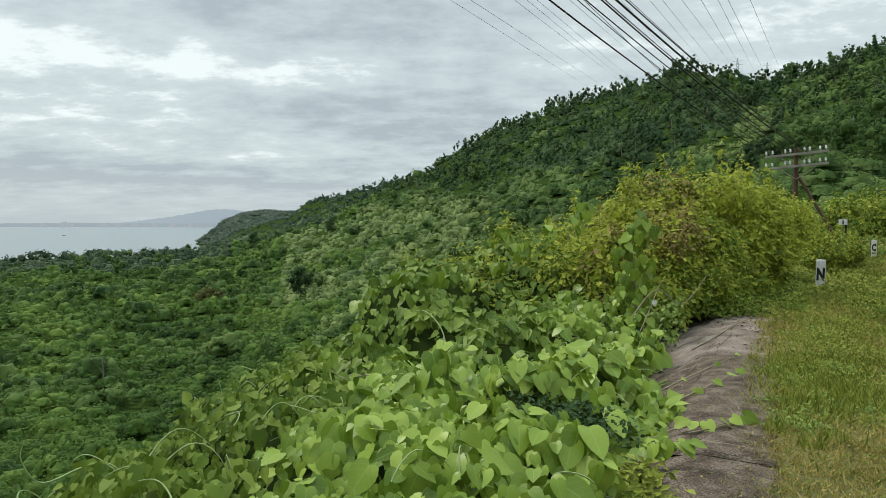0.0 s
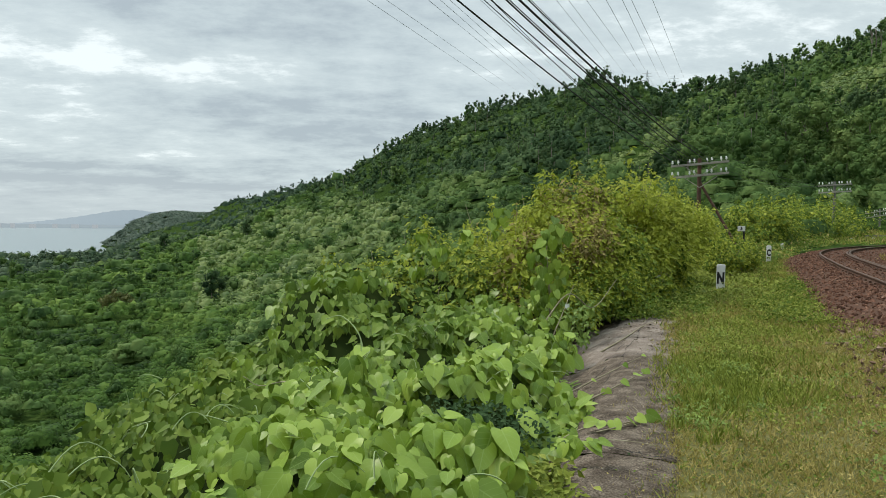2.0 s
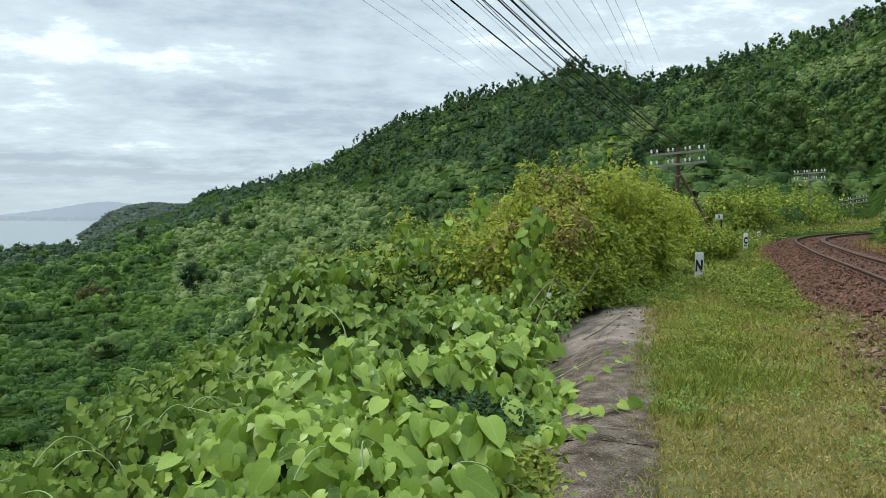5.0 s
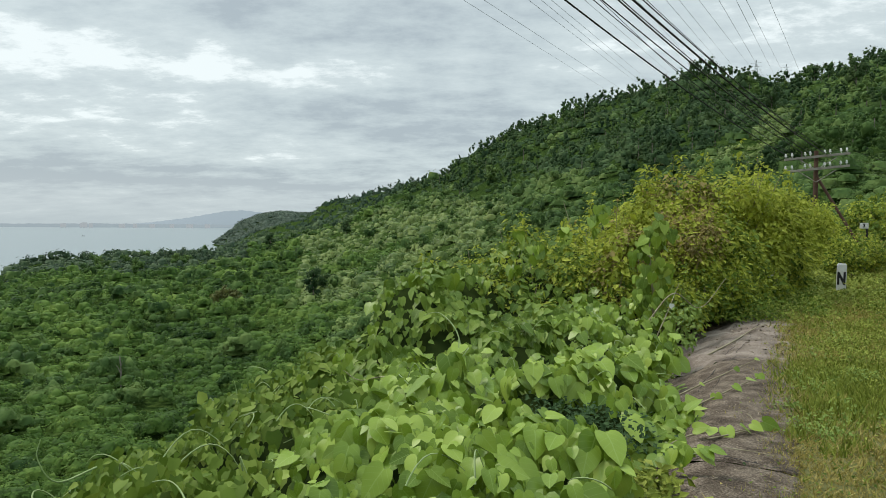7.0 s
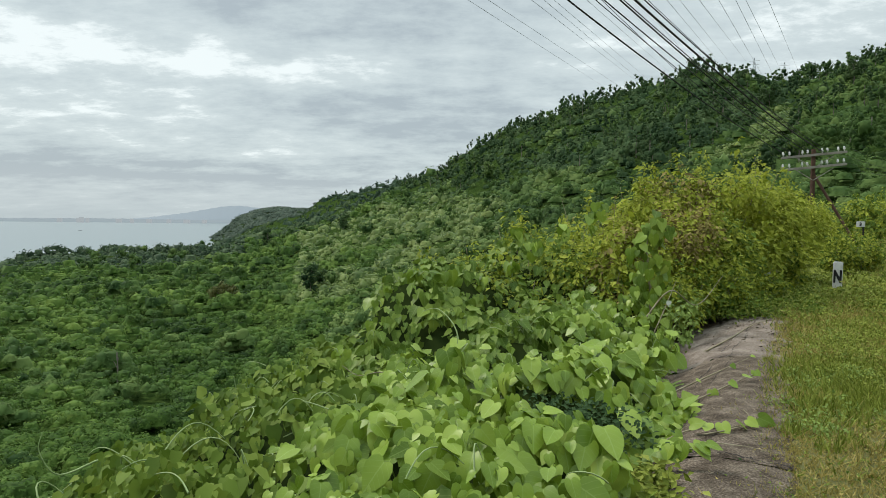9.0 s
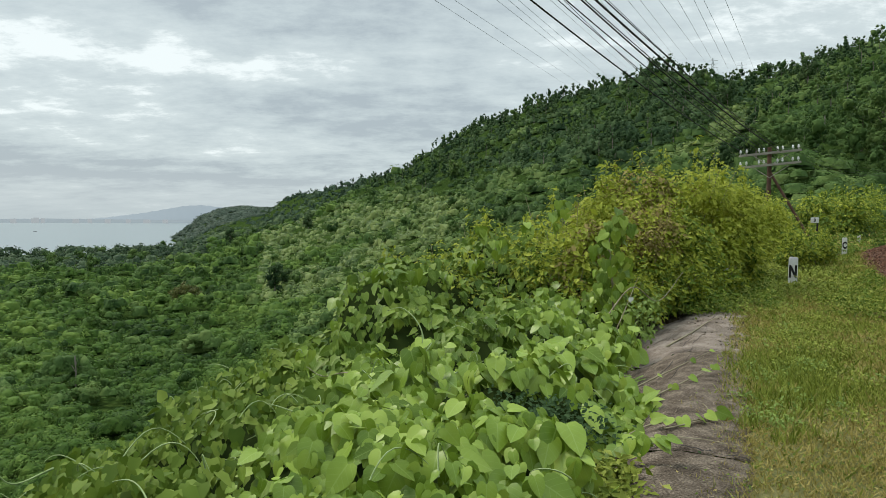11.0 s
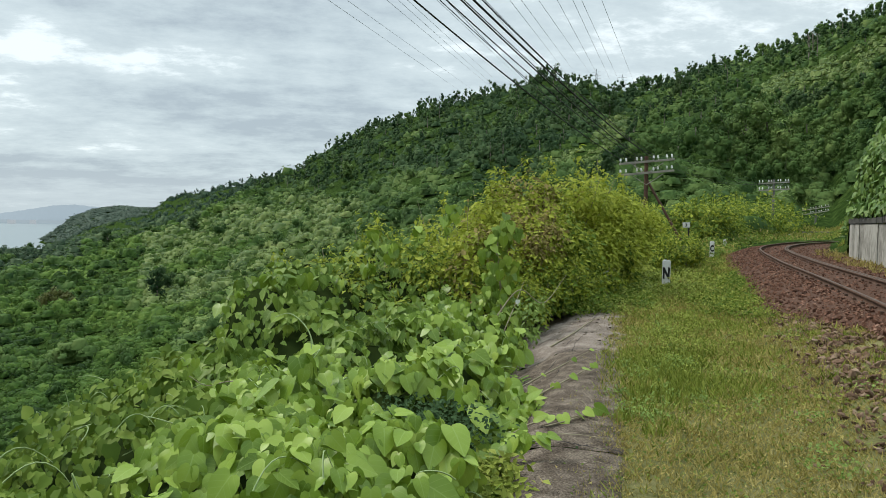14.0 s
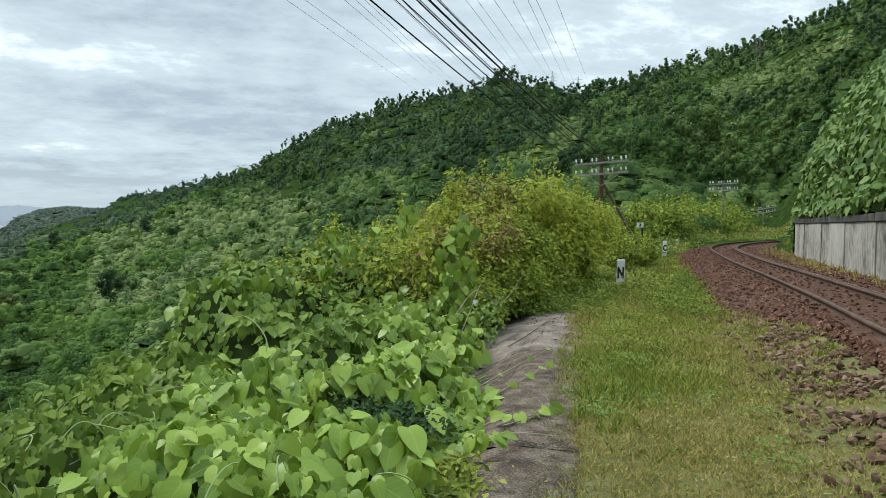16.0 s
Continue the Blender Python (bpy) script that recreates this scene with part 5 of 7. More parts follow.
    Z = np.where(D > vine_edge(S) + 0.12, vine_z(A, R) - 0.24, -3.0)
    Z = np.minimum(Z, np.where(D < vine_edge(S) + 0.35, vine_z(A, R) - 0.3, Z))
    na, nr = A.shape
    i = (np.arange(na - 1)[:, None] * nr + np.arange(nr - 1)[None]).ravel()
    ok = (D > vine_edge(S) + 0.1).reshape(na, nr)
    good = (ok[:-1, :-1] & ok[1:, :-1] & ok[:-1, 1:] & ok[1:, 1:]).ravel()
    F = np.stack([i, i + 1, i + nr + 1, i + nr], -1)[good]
    part("undergrowth", mesh_from("undergrowth", np.stack([X, Y, Z], -1).reshape(-1, 3), F, M_gap, True), M_gap, bank, "dark sheet under the leaves, gap shade put into its colour")
    near = np.argsort(np.hypot(x - 0.5, y - 3.4))[:300]
    rest = np.setdiff1d(np.arange(len(x)), near)
    # deep green for the back mound; hollow leaves get it as painted-in shade
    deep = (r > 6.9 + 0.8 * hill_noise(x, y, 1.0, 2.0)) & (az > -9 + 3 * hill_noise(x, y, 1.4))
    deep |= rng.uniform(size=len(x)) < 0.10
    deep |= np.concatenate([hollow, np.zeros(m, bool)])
    flank = az > 9.5 + 4 * hill_noise(x, y, 0.9, 1.0) + np.interp(r, (2, 5), (7, 0))
    near = near[~flank[near]]
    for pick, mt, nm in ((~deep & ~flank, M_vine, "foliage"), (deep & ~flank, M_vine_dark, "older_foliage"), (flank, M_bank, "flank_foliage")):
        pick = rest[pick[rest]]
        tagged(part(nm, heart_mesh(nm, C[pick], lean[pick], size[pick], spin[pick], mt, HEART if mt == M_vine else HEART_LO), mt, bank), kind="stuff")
    u, v, w = frames(lean, spin)
    lm = mesh_from("leaf", np.array(HEART[0]), np.array(HEART[1]), M_vine, True, np.array(HEART[0])[:, :2])
    for k in near:
        ob = part("leaf", lm, M_vine, bank)
        m = Matrix.Identity(4)
        for c, vec in enumerate((u[k], v[k], w[k])):
            for q in range(3):
                m[q][c] = vec[q] * size[k]
        m.translation = C[k]
        ob.matrix_basis = m
    # pale curling stems over the leaves
    vf = []
    for k in rng.choice(np.where((r < 9) & (size > 0.02))[0], 110):
        a, q, bend = rng.uniform(0, 6.28), rng.uniform(0.10, 0.38), rng.uniform(-2.5, 2.5)
        u_ = np.linspace(0, 1, 9)
        ang = a + bend * u_ ** 1.5
        pts = np.stack([np.cumsum(np.cos(ang)) * q / 9, np.cumsum(np.sin(ang)) * q / 9, 0.05 + 0.09 * np.sin(u_ * 3.0) * rng.uniform(0.2, 1.3)], -1)
        vf.append(tube_arrays(C[k] + pts, np.linspace(0.0045, 0.0018, 9), 4))
    V, F = join_arrays(vf)
    tagged(part("stem_tangle", mesh_from("stem_tangle", V, F, M_tendril, True), M_tendril, bank, "pale curling stems"), kind="stuff")
    return bank


BANK = vine_bank()


# ---------- shrubs behind the vines ----------
def shrub(az, r, top, rad, n, leaf, mats, label, base=None, name="shrub", flat=1.0):
    x, y = polar(az, r)
    g = float(land_z(x, y))
    base = max(g, top - 2.6 * rad) if base is None else base
    th = thing(name, label, "shrub", (float(x), float(y), g))
    h = top - g
    c = np.array([0, 0, (top + base) / 2 - g])
    hz = (top - base) / 2
    st = []
    for _ in range(7):
        a, q = rng.uniform(0, 6.28), rng.uniform(0.3, 0.8) * rad
        p = np.array([[0.25 * rad * math.cos(a), 0.25 * rad * math.sin(a), -0.1], [0.4 * q * math.cos(a), 0.4 * q * math.sin(a), h * 0.5], [q * math.cos(a), q * math.sin(a), h * rng.uniform(0.75, 0.98)]])
        st.append(tube_arrays(p, [0.016, 0.012, 0.005], 5))
    V, F = join_arrays(st)
    part("stem", mesh_from("stem", V, F, M_stem, True), M_stem, th)
    # lobes of growth round the outside, with dark gaps between them
    nl = 18
    ld = rng.normal(size=(nl, 3))
    ld[:, 2] = np.abs(ld[:, 2]) * 1.2 - 0.35
    ld /= np.linalg.norm(ld, axis=1, keepdims=True)
    lc = c + ld * np.array([rad, rad, hz]) * rng.uniform(0.55, 0.86, (nl, 1))
    lr = rad * rng.uniform(0.22, 0.46, nl)
    lh = lr * rng.uniform(0.7, 1.5, nl)
    lc[:, 2] = np.minimum(lc[:, 2], top - g - lh * 0.75)
    for mat, share, nm in mats:
        k = int(n * share)
        w = rng.integers(0, nl, k) if mat != M_dry else rng.choice(nl, 5)[rng.integers(0, 5, k)]
        d = rng.normal(size=(k, 3))
        d /= np.linalg.norm(d, axis=1, keepdims=True)
        P = lc[w] + d * np.stack([lr[w], lr[w], lh[w]], -1) * rng.uniform(0.25, 1.1, (k, 1)) ** 0.5
        # sprigs: leaves gather along short twigs
        tw = rng.normal(scale=0.07, size=(k // 6 + 1, 3)).repeat(6, 0)[:k]
        P += tw * np.linspace(0, 1.6, 6)[np.arange(k) % 6][:, None]
        # upright shoots over the top
        m = k // 10
        sh = rng.integers(0, 14, m)
        tip = lc[sh % nl] + (0, 0, 1) * lh[sh % nl][:, None]
        P[:m] = tip + np.stack([rng.normal(scale=0.05, size=m), rng.normal(scale=0.05, size=m), rng.uniform(-0.3, 0.42, m) * (0.5 + (sh * 29 % 14) / 14)], -1)
        nrm = d * 0.6 + np.array([-0.2, -0.35, 0.8]) + rng.normal(scale=0.4, size=d.shape)
        hang = d * (0.7, 0.7, 0.2) + rng.normal(scale=0.5, size=d.shape) + (0, 0, -0.55)
        V, F = scatter(SPEAR[0], SPEAR[1], P, nrm, np.clip(rng.lognormal(-0.15, 0.45, k), 0.35, 2.0) * leaf, hang)
        part(nm, mesh_from(nm, V, F, mat), mat, th)
    return th


YEL = [(M_shrub, 1.0, "foliage")]
MIX = [(M_shrub, 0.90, "foliage"), (M_dry, 0.10, "dry_foliage")]
DRY = [(M_shrub, 0.76, "foliage"), (M_dry, 0.24, "dry_foliage")]
GRV = [(M_shrub, 0.42, "foliage"), (M_bank, 0.58, "green_foliage")]
GRN = [(M_bank, 0.42, "foliage"), (M_shrub, 0.58, "young_foliage")]
L_YEL, L_MIX, L_GRN = "yellow-green leafy shrub on the bank", "yellow-green shrub with brown dry leaves", "green broad-leaved shrub overgrown with creeper"
for az, r, top, rad, mats, lab in (
        (-3.5, 13, 1.2, 1.1, GRN, L_GRN), (-6.5, 13.5, 1.65, 1.2, GRN, L_GRN), (-9.5, 14, 2.05, 1.3, YEL, L_YEL), (-12.5, 14.5, 2.25, 1.4, MIX, L_MIX),
        (-15.5, 15, 2.5, 1.4, YEL, L_YEL), (-18.3, 15.5, 2.75, 1.3, DRY, L_MIX), (-21, 16, 2.95, 1.4, YEL, L_YEL), (-23.0, 17.0, 2.7, 1.1, YEL, L_YEL),
        (-25.8, 25, 2.75, 1.4, YEL, L_YEL), (-26.6, 30, 2.65, 1.2, YEL, L_YEL), (-11, 11.8, 1.2, 0.9, GRN, L_GRN), (-13.8, 12.2, 1.55, 0.9, DRY, L_MIX),
        (-18.0, 13.4, 1.75, 1.0, MIX, L_MIX), (-20.2, 14.3, 1.75, 0.9, GRN, L_GRN), (-22.6, 16, 1.6, 0.8, YEL, L_YEL), (-24.6, 16.2, 1.1, 0.55, GRN, L_GRN), (-25.2, 19.6, 1.5, 0.8, YEL, L_YEL), (-1, 11.5, 0.80, 0.9, GRN, L_GRN), (-4.2, 11.0, 0.75, 0.9, GRN, L_GRN), (-7.4, 11.6, 1.05, 0.9, GRN, L_GRN), (1.8, 10.9, 0.75, 0.7, GRN, L_GRN), (-26.2, 26, 2.50, 0.8, YEL, L_YEL), (-27.6, 27, 1.60, 0.8, YEL, L_YEL), (-29.2, 23, 1.05, 0.7, GRN, L_GRN), (-30.1, 29, 0.85, 0.6, GRN, L_GRN), (-29.8, 26.5, 1.15, 0.8, GRN, L_GRN)):
    shrub(az, r, top, rad, 6800, 0.095 if mats != GRN else 0.085, mats, lab)
for az, r, top, rad in ((-17.7, 12.5, 1.55, 0.55), (-18.6, 13.1, 1.95, 0.55), (-17.0, 12.9, 1.75, 0.45)):
    shrub(az, r, top, rad, 2600, 0.075, [(M_dry, 0.62, "dry_foliage"), (M_shrub, 0.38, "foliage")], "withered brown shrub among the yellow-green ones")
# low growth over the end of the coping
for az, r, top, rad in ((-16.9, 11.5, 0.70, 0.50), (-18.6, 12.2, 0.80, 0.55), (-20.4, 12.9, 0.85, 0.55), (-22.2, 13.7, 0.80, 0.50), (-23.8, 14.6, 0.75, 0.45)):
    shrub(az, r, top, rad, 2200, 0.075, GRN, "low green shrub overhanging the end of the coping", base=-0.1)
# farther thicket along the curve
for az, r, top, rad in ((-31.0, 45, 3.0, 2.0), (-32.3, 50, 3.2, 2.8), (-33.6, 54, 3.4, 3.0), (-35.1, 58, 3.3, 3.0), (-36.6, 62, 3.0, 3.0), (-26.4, 36, 2.3, 1.6), (-30.0, 45, 2.4, 1.3), (-31.4, 44, 1.9, 1.3), (-32.9, 48, 2.1, 1.5), (-34.2, 52, 2.2, 1.5), (-35.5, 55, 2.1, 1.5)):
    shrub(az, r, top, rad, 4200, 0.18, GRV, "yellow-green thicket beside the curving track", name="thicket")


# ---------- shoots of the creeper over its mounds ----------
def vine_shoot(az, r, z, h, bend, n, size):
    """A young stem rising out of the leaves and nodding over, with paired hanging leaves."""
    x, y = polar(az, r)
    t = thing("vine_shoot", "young creeper shoot with hanging heart-shaped leaves above the mound", "vine", (float(x), float(y), z), group="creeper shoots")
    u = np.linspace(0, 1, 14)
    line = np.stack([bend * u**2, -0.12 * np.sin(u * 2.0), h * (u - 0.22 * np.clip(u - 0.75, 0, 1) * 6 * u)], -1)
    V, F = tube_arrays(line, np.linspace(0.008, 0.003, 14), 5)
    part("stem", mesh_from("stem", V, F, M_tendril, True), M_tendril, t)
    k = rng.uniform(0.15, 1.0, n)
    P = np.stack([np.interp(k, u, line[:, c]) for c in range(3)], -1) + rng.normal(scale=0.05, size=(n, 3)) * (1, 1, 0.4)
    lean = np.array([-0.1, -0.9, 0.35]) + rng.normal(scale=0.4, size=(n, 3))
    hang = np.array([0, 0, -1.0]) + rng.normal(scale=0.28, size=(n, 3))
    part("foliage", heart_mesh("foliage", P, lean, rng.uniform(0.65, 1.15, n) * size, hang, M_vine), M_vine, t)


for az, r, z, h, bend, n, size in (
        (3.9, 9.3, 0.45, 0.62, 0.10, 9, 0.19), (2.6, 9.5, 0.50, 0.52, -0.08, 8, 0.19), (4.9, 9.2, 0.35, 0.46, -0.12, 7, 0.18), (1.4, 9.8, 0.55, 0.42, 0.14, 8, 0.18),
        (5.8, 9.0, 0.25, 0.38, -0.15, 7, 0.17), (0.2, 10.0, 0.50, 0.36, 0.05, 6, 0.17), (6.7, 8.9, 0.05, 0.36, -0.10, 6, 0.16), (-1.8, 10.4, 0.50, 0.32, 0.12, 6, 0.17),
        (-4.6, 11.0, 0.70, 0.34, -0.06, 6, 0.17), (-6.3, 11.5, 0.95, 0.36, 0.10, 7, 0.18), (-8.4, 12.2, 1.15, 0.50, 0.08, 8, 0.19), (-5.2, 12.4, 1.05, 0.55, -0.10, 8, 0.18),
        (-10.6, 12.6, 1.35, 0.55, 0.12, 8, 0.19), (-11.8, 13.0, 1.55, 0.55, -0.08, 8, 0.19), (9.4, 7.6, -0.05, 0.30, -0.10, 6, 0.15), (12.5, 6.6, 0.0, 0.26, 0.08, 5, 0.14)):
    vine_shoot(az, r, z, h, bend, n, size)


# ---------- grass on the verge ----------
def verge_grass():
    n = 320000
    s = np.where(rng.uniform(size=n) < 0.91, 1.5 + 36 * rng.uniform(0, 1, n) ** 1.8, rng.uniform(-10, 1.5, n))
    t = rng.uniform(-0.05, 1.05, n)
    t = np.where(rng.uniform(size=n) < 0.03, rng.uniform(-0.13, 0.04, n) * (0.5 + hill_noise(s, 0 * s, 0.5, 2.0)), t)      # tufts creeping over the edge of the concrete
    P = verge_point(s, t)
    dens = 0.76 + 0.40 * hill_noise(P[:, 0], P[:, 1], 0.6, 1.0) + 0.45 * hill_noise(P[:, 0], P[:, 1], 0.2, 3.0)
    dens -= np.interp(t, (0.0, 0.52, 0.72, 1.0), (0.0, 0.0, 0.42, 0.62)) * np.interp(s, (7, 11), (1.0, 0.5)) + np.where(t < 0.02, 0.35, 0.0)
    k = rng.uniform(size=n) < dens
    P, s, t = P[k], s[k], t[k]
    lush = 0.75 * hill_noise(P[:, 0], P[:, 1], 1.3, 5.0) + np.interp(s, (4, 8, 16), (-0.22, -0.05, 0.18)) + rng.normal(scale=0.38, size=len(P))
    lush += 0.85 * np.exp(-((s - 7.6) / 2.0) ** 2 - ((t - 0.22) / 0.22) ** 2) + 0.8 * np.exp(-((s - 3.2) / 0.7) ** 2 - ((t - 0.62) / 0.12) ** 2) - np.interp(s, (4, 7), (0.2, 0.0))
    up = np.array([0, 0, 1.0]) + rng.normal(scale=0.8, size=P.shape) * (1, 1, 0.3)
    side = np.cross(up, rng.normal(size=P.shape))
    hgt = rng.uniform(0.03, 0.085, len(P)) * np.interp(lush, (0.0, 0.9), (1.0, 1.9)) * np.interp(s, (4, 9, 20), (0.68, 1.0, 1.45))
    lawn = thing("verge_grass", "short yellowish grass with green weeds on the verge", "grass", kind="stuff")
    for sel, mat, nm in ((lush <= 0.52, M_grass, "grass"), (lush > 0.52, M_weed, "green_grass")):
        # blade length runs along the upward direction
        V, F = scatter(BLADE[0], BLADE[1], P[sel], side[sel], hgt[sel], up[sel])
        tagged(part(nm, mesh_from(nm, V, F, mat), mat, lawn), kind="stuff")
    for m, mat, nm in ((30000, M_bank, "clover"), (9000, M_grass, "dry_clover")):
        q = rng.choice(len(P), m)
        Q = P[q] + rng.normal(scale=0.03, size=(m, 3)) * (1, 1, 0) + np.stack([0 * q, 0 * q, rng.uniform(0.01, 0.05, m)], -1)
        V, F = scatter(TRI[0], TRI[1], Q, np.array([0, 0, 1.0]) + rng.normal(scale=0.5, size=Q.shape), rng.uniform(0.010, 0.026, m))
        tagged(part(nm, mesh_from(nm, V, F, mat), mat, lawn), kind="stuff")


verge_grass()


# ---------- climbing vine, herbs, tendrils ----------
def climbing_vine():
    """A stem wrapped in heart-shaped leaves, drooping over at its head."""
    x, y = polar(-15.55, 10.6)
    t = thing("climbing_vine", "upright column of creeper with hanging heart-shaped leaves", "vine", (float(x), float(y), 0.2))
    line = np.array([(0.05, 0, -0.3), (0.02, 0, 0.4), (-0.05, 0, 1.0), (0.0, 0, 1.38), (0.14, 0, 1.42), (0.24, 0, 1.25)])
    V, F = tube_arrays(line, [0.02, 0.018, 0.014, 0.01, 0.008, 0.004], 6)
    part("stem", mesh_from("stem", V, F, M_stem, True), M_stem, t)
    n = 130
    acc = np.concatenate([[0], np.cumsum(np.linalg.norm(np.diff(line, axis=0), axis=1))])
    q = rng.uniform(0.14, 1.0, n) * acc[-1]
    P = np.stack([np.interp(q, acc, line[:, k]) for k in range(3)], -1)
    wd = np.interp(P[:, 2], (0, 0.5, 1.0, 1.4), (0.30, 0.26, 0.24, 0.14)) * rng.uniform(0.4, 1.25, n)
    o = rng.normal(size=(n, 3)) * (1, 1, 0.5)
    o /= np.linalg.norm(o, axis=1, keepdims=True)
    P += o * wd[:, None]
    lean = o * 0.5 + (-0.25, -0.75, 0.35) + rng.normal(scale=0.3, size=(n, 3))
    hang = np.array([0, 0, -1.0]) + rng.normal(scale=0.25, size=(n, 3))
    size = rng.uniform(0.10, 0.20, n)
    # inner leaves in deep green: the column's inner shade put into colour
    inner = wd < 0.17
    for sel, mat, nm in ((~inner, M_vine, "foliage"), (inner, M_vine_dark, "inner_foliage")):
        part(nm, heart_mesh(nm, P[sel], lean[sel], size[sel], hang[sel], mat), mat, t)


climbing_vine()


def herb_patch(name, label, x, y, z, spread, n, leaf, mat, tall):
    t = thing(name, label, "herb", (x, y, z))
    P = rng.normal(size=(n, 3)) * (spread, spread, 0) + np.stack([0 * np.arange(n), 0 * np.arange(n), rng.uniform(0, tall, n)], -1)
    V, F = scatter(OVAL[0], OVAL[1], P, np.array([-0.1, -0.3, 0.9]) + rng.normal(scale=0.4, size=P.shape), rng.uniform(0.6, 1.3, n) * leaf)
    tagged(part("foliage", mesh_from("foliage", V, F, mat), mat, t))


herb_patch("dark_herb", "low dark green small-leaved herb among the vines", HERB[0], HERB[1] + 0.05, 0.0, 0.26, 1900, 0.045, M_forest, 0.26)
for k, (s0, d0) in enumerate(((3.75, 0.58), (3.45, 0.55), (4.05, 0.62), (3.2, 0.55), (3.95, 0.70))):
    px_, py_ = LINE_P + LINE_U * s0 + LINE_N * d0
    herb_patch("ground_ivy", "bright small-leaved ground creeper on the concrete edge", float(px_), float(py_), -0.05, 0.09, 190, 0.060, M_weed, 0.15)


def tendril(pts, rad, mat, label, leaves=0, size=0.11):
    P = spline(np.array(pts, float), 0.02)
    t = thing("vine_tendril", label, "vine", tuple(P[0]), group="bare vine runners")
    V, F = tube_arrays(P - P[0], np.linspace(rad, rad * 0.4, len(P)), 6)
    part("stem", mesh_from("stem", V, F, mat, True), mat, t)
    if leaves:
        k = np.linspace(len(P) * 0.25, len(P) - 1, leaves).astype(int)
        C = P[k] - P[0]
        C = C + (0, 0, size * 0.35)
        part("foliage", heart_mesh("foliage", C, np.array([-0.2, -0.6, 0.8]) + rng.normal(scale=0.3, size=(leaves, 3)), rng.uniform(0.7, 1.2, leaves) * size, np.array([0.3, -0.3, -0.8]) + rng.normal(scale=0.4, size=(leaves, 3)), M_vine), M_vine, t)


def cop(s, d, h=0.0):
    """A place over the coping."""
    top = np.interp(d, (0, 0.42, 0.52, 0.62, 0.8, 1.05), (0.04, 0.045, 0.01, -0.05, -0.20, -0.46))
    if d > 0.3 and top < 0.03:
        top = 0.03 + (top - 0.03) * face_fall(s)
    q = LINE_P + LINE_U * s + LINE_N * d
    return (q[0], q[1], top + h)


R_BARE, R_LEAF = "pale dry vine runner lying on the concrete", "leafy vine runner creeping onto the concrete"
tendril([cop(4.9, 0.95, 0.15), cop(5.1, 0.6, 0.06), cop(5.25, 0.3, 0.02), cop(5.5, 0.12, 0.02)], 0.008, M_stem, R_LEAF, 8, 0.115)
tendril([cop(5.9, 1.0, 0.15), cop(6.2, 0.7, 0.06), cop(6.6, 0.45, 0.02), cop(7.4, 0.22, 0.015)], 0.009, M_stem, R_LEAF, 5, 0.10)
tendril([cop(4.75, 0.8, 0.12), cop(4.8, 0.5, 0.03), cop(4.85, 0.2, 0.015), cop(4.8, 0.02, 0.02)], 0.006, M_stem, R_BARE)
tendril([cop(5.0, 0.45, 0.02), cop(5.2, 0.3, 0.015), cop(5.45, 0.16, 0.02), cop(5.75, 0.2, 0.015), cop(5.85, 0.24, 0.02)], 0.006, M_stem, R_BARE)
tendril([cop(6.9, 0.95, 0.15), cop(7.3, 0.7, 0.05), cop(7.8, 0.42, 0.02), cop(8.3, 0.3, 0.015)], 0.009, M_stem, R_LEAF, 3, 0.07)
tendril([cop(9.3, 0.9, 0.05), cop(10.0, 0.62, 0.02), cop(11.0, 0.42, 0.02), cop(12.0, 0.2, 0.02)], 0.012, M_stem, R_BARE)
tendril([cop(4.35, 0.75, 0.15), cop(4.3, 0.55, 0.14), cop(4.3, 0.36, 0.12)], 0.008, M_tendril, R_LEAF, 9, 0.115)


def ray_at(az, el, r):
    x, y = polar(az, r)
    return (float(x), float(y), EYE + r * math.tan(radians(el)))


L_ARCH, L_PALE = "curling green vine tip arching above the leaves", "pale bare vine stem arching over the coping"
tendril([ray_at(-15.2, -7.6, 9.9), ray_at(-17.2, -5.2, 10.3), ray_at(-19.2, -6.2, 10.8), ray_at(-21.0, -3.9, 11.4)], 0.011, M_stem, L_PALE)
tendril([ray_at(-16.0, -8.6, 9.8), ray_at(-16.8, -6.6, 10.0), ray_at(-17.6, -4.4, 10.4)], 0.010, M_stem, L_PALE)
tendril([ray_at(-0.4, -10.9, 6.5), ray_at(0.2, -8.6, 6.6), ray_at(1.6, -7.2, 6.8), ray_at(2.9, -7.4, 6.9)], 0.008, M_tendril, L_ARCH)
tendril([ray_at(28.0, -17.6, 4.4), ray_at(30.6, -18.2, 4.3), ray_at(31.8, -16.5, 4.3), ray_at(31.6, -15.2, 4.3)], 0.006, M_tendril, L_ARCH)
tendril([ray_at(9.5, -16.5, 4.4), ray_at(12.0, -16.4, 4.5), ray_at(14.3, -17.2, 4.5)], 0.006, M_tendril, L_ARCH)
tendril([ray_at(3.0, -13.6, 5.4), ray_at(6.0, -12.4, 5.8), ray_at(8.2, -12.6, 6.2), ray_at(9.5, -11.8, 6.3)], 0.007, M_stem, L_ARCH)
tendril([ray_at(-3.0, -12.4, 5.6), ray_at(-2.0, -12.9, 5.5), ray_at(0.2, -13.3, 5.3), ray_at(2.0, -15.0, 5.0)], 0.007, M_tendril, L_ARCH)
tendril([ray_at(17.8, -14.4, 6.9), ray_at(18.0, -13.0, 6.9), ray_at(18.2, -12.2, 6.9)], 0.006, M_tendril, L_ARCH)


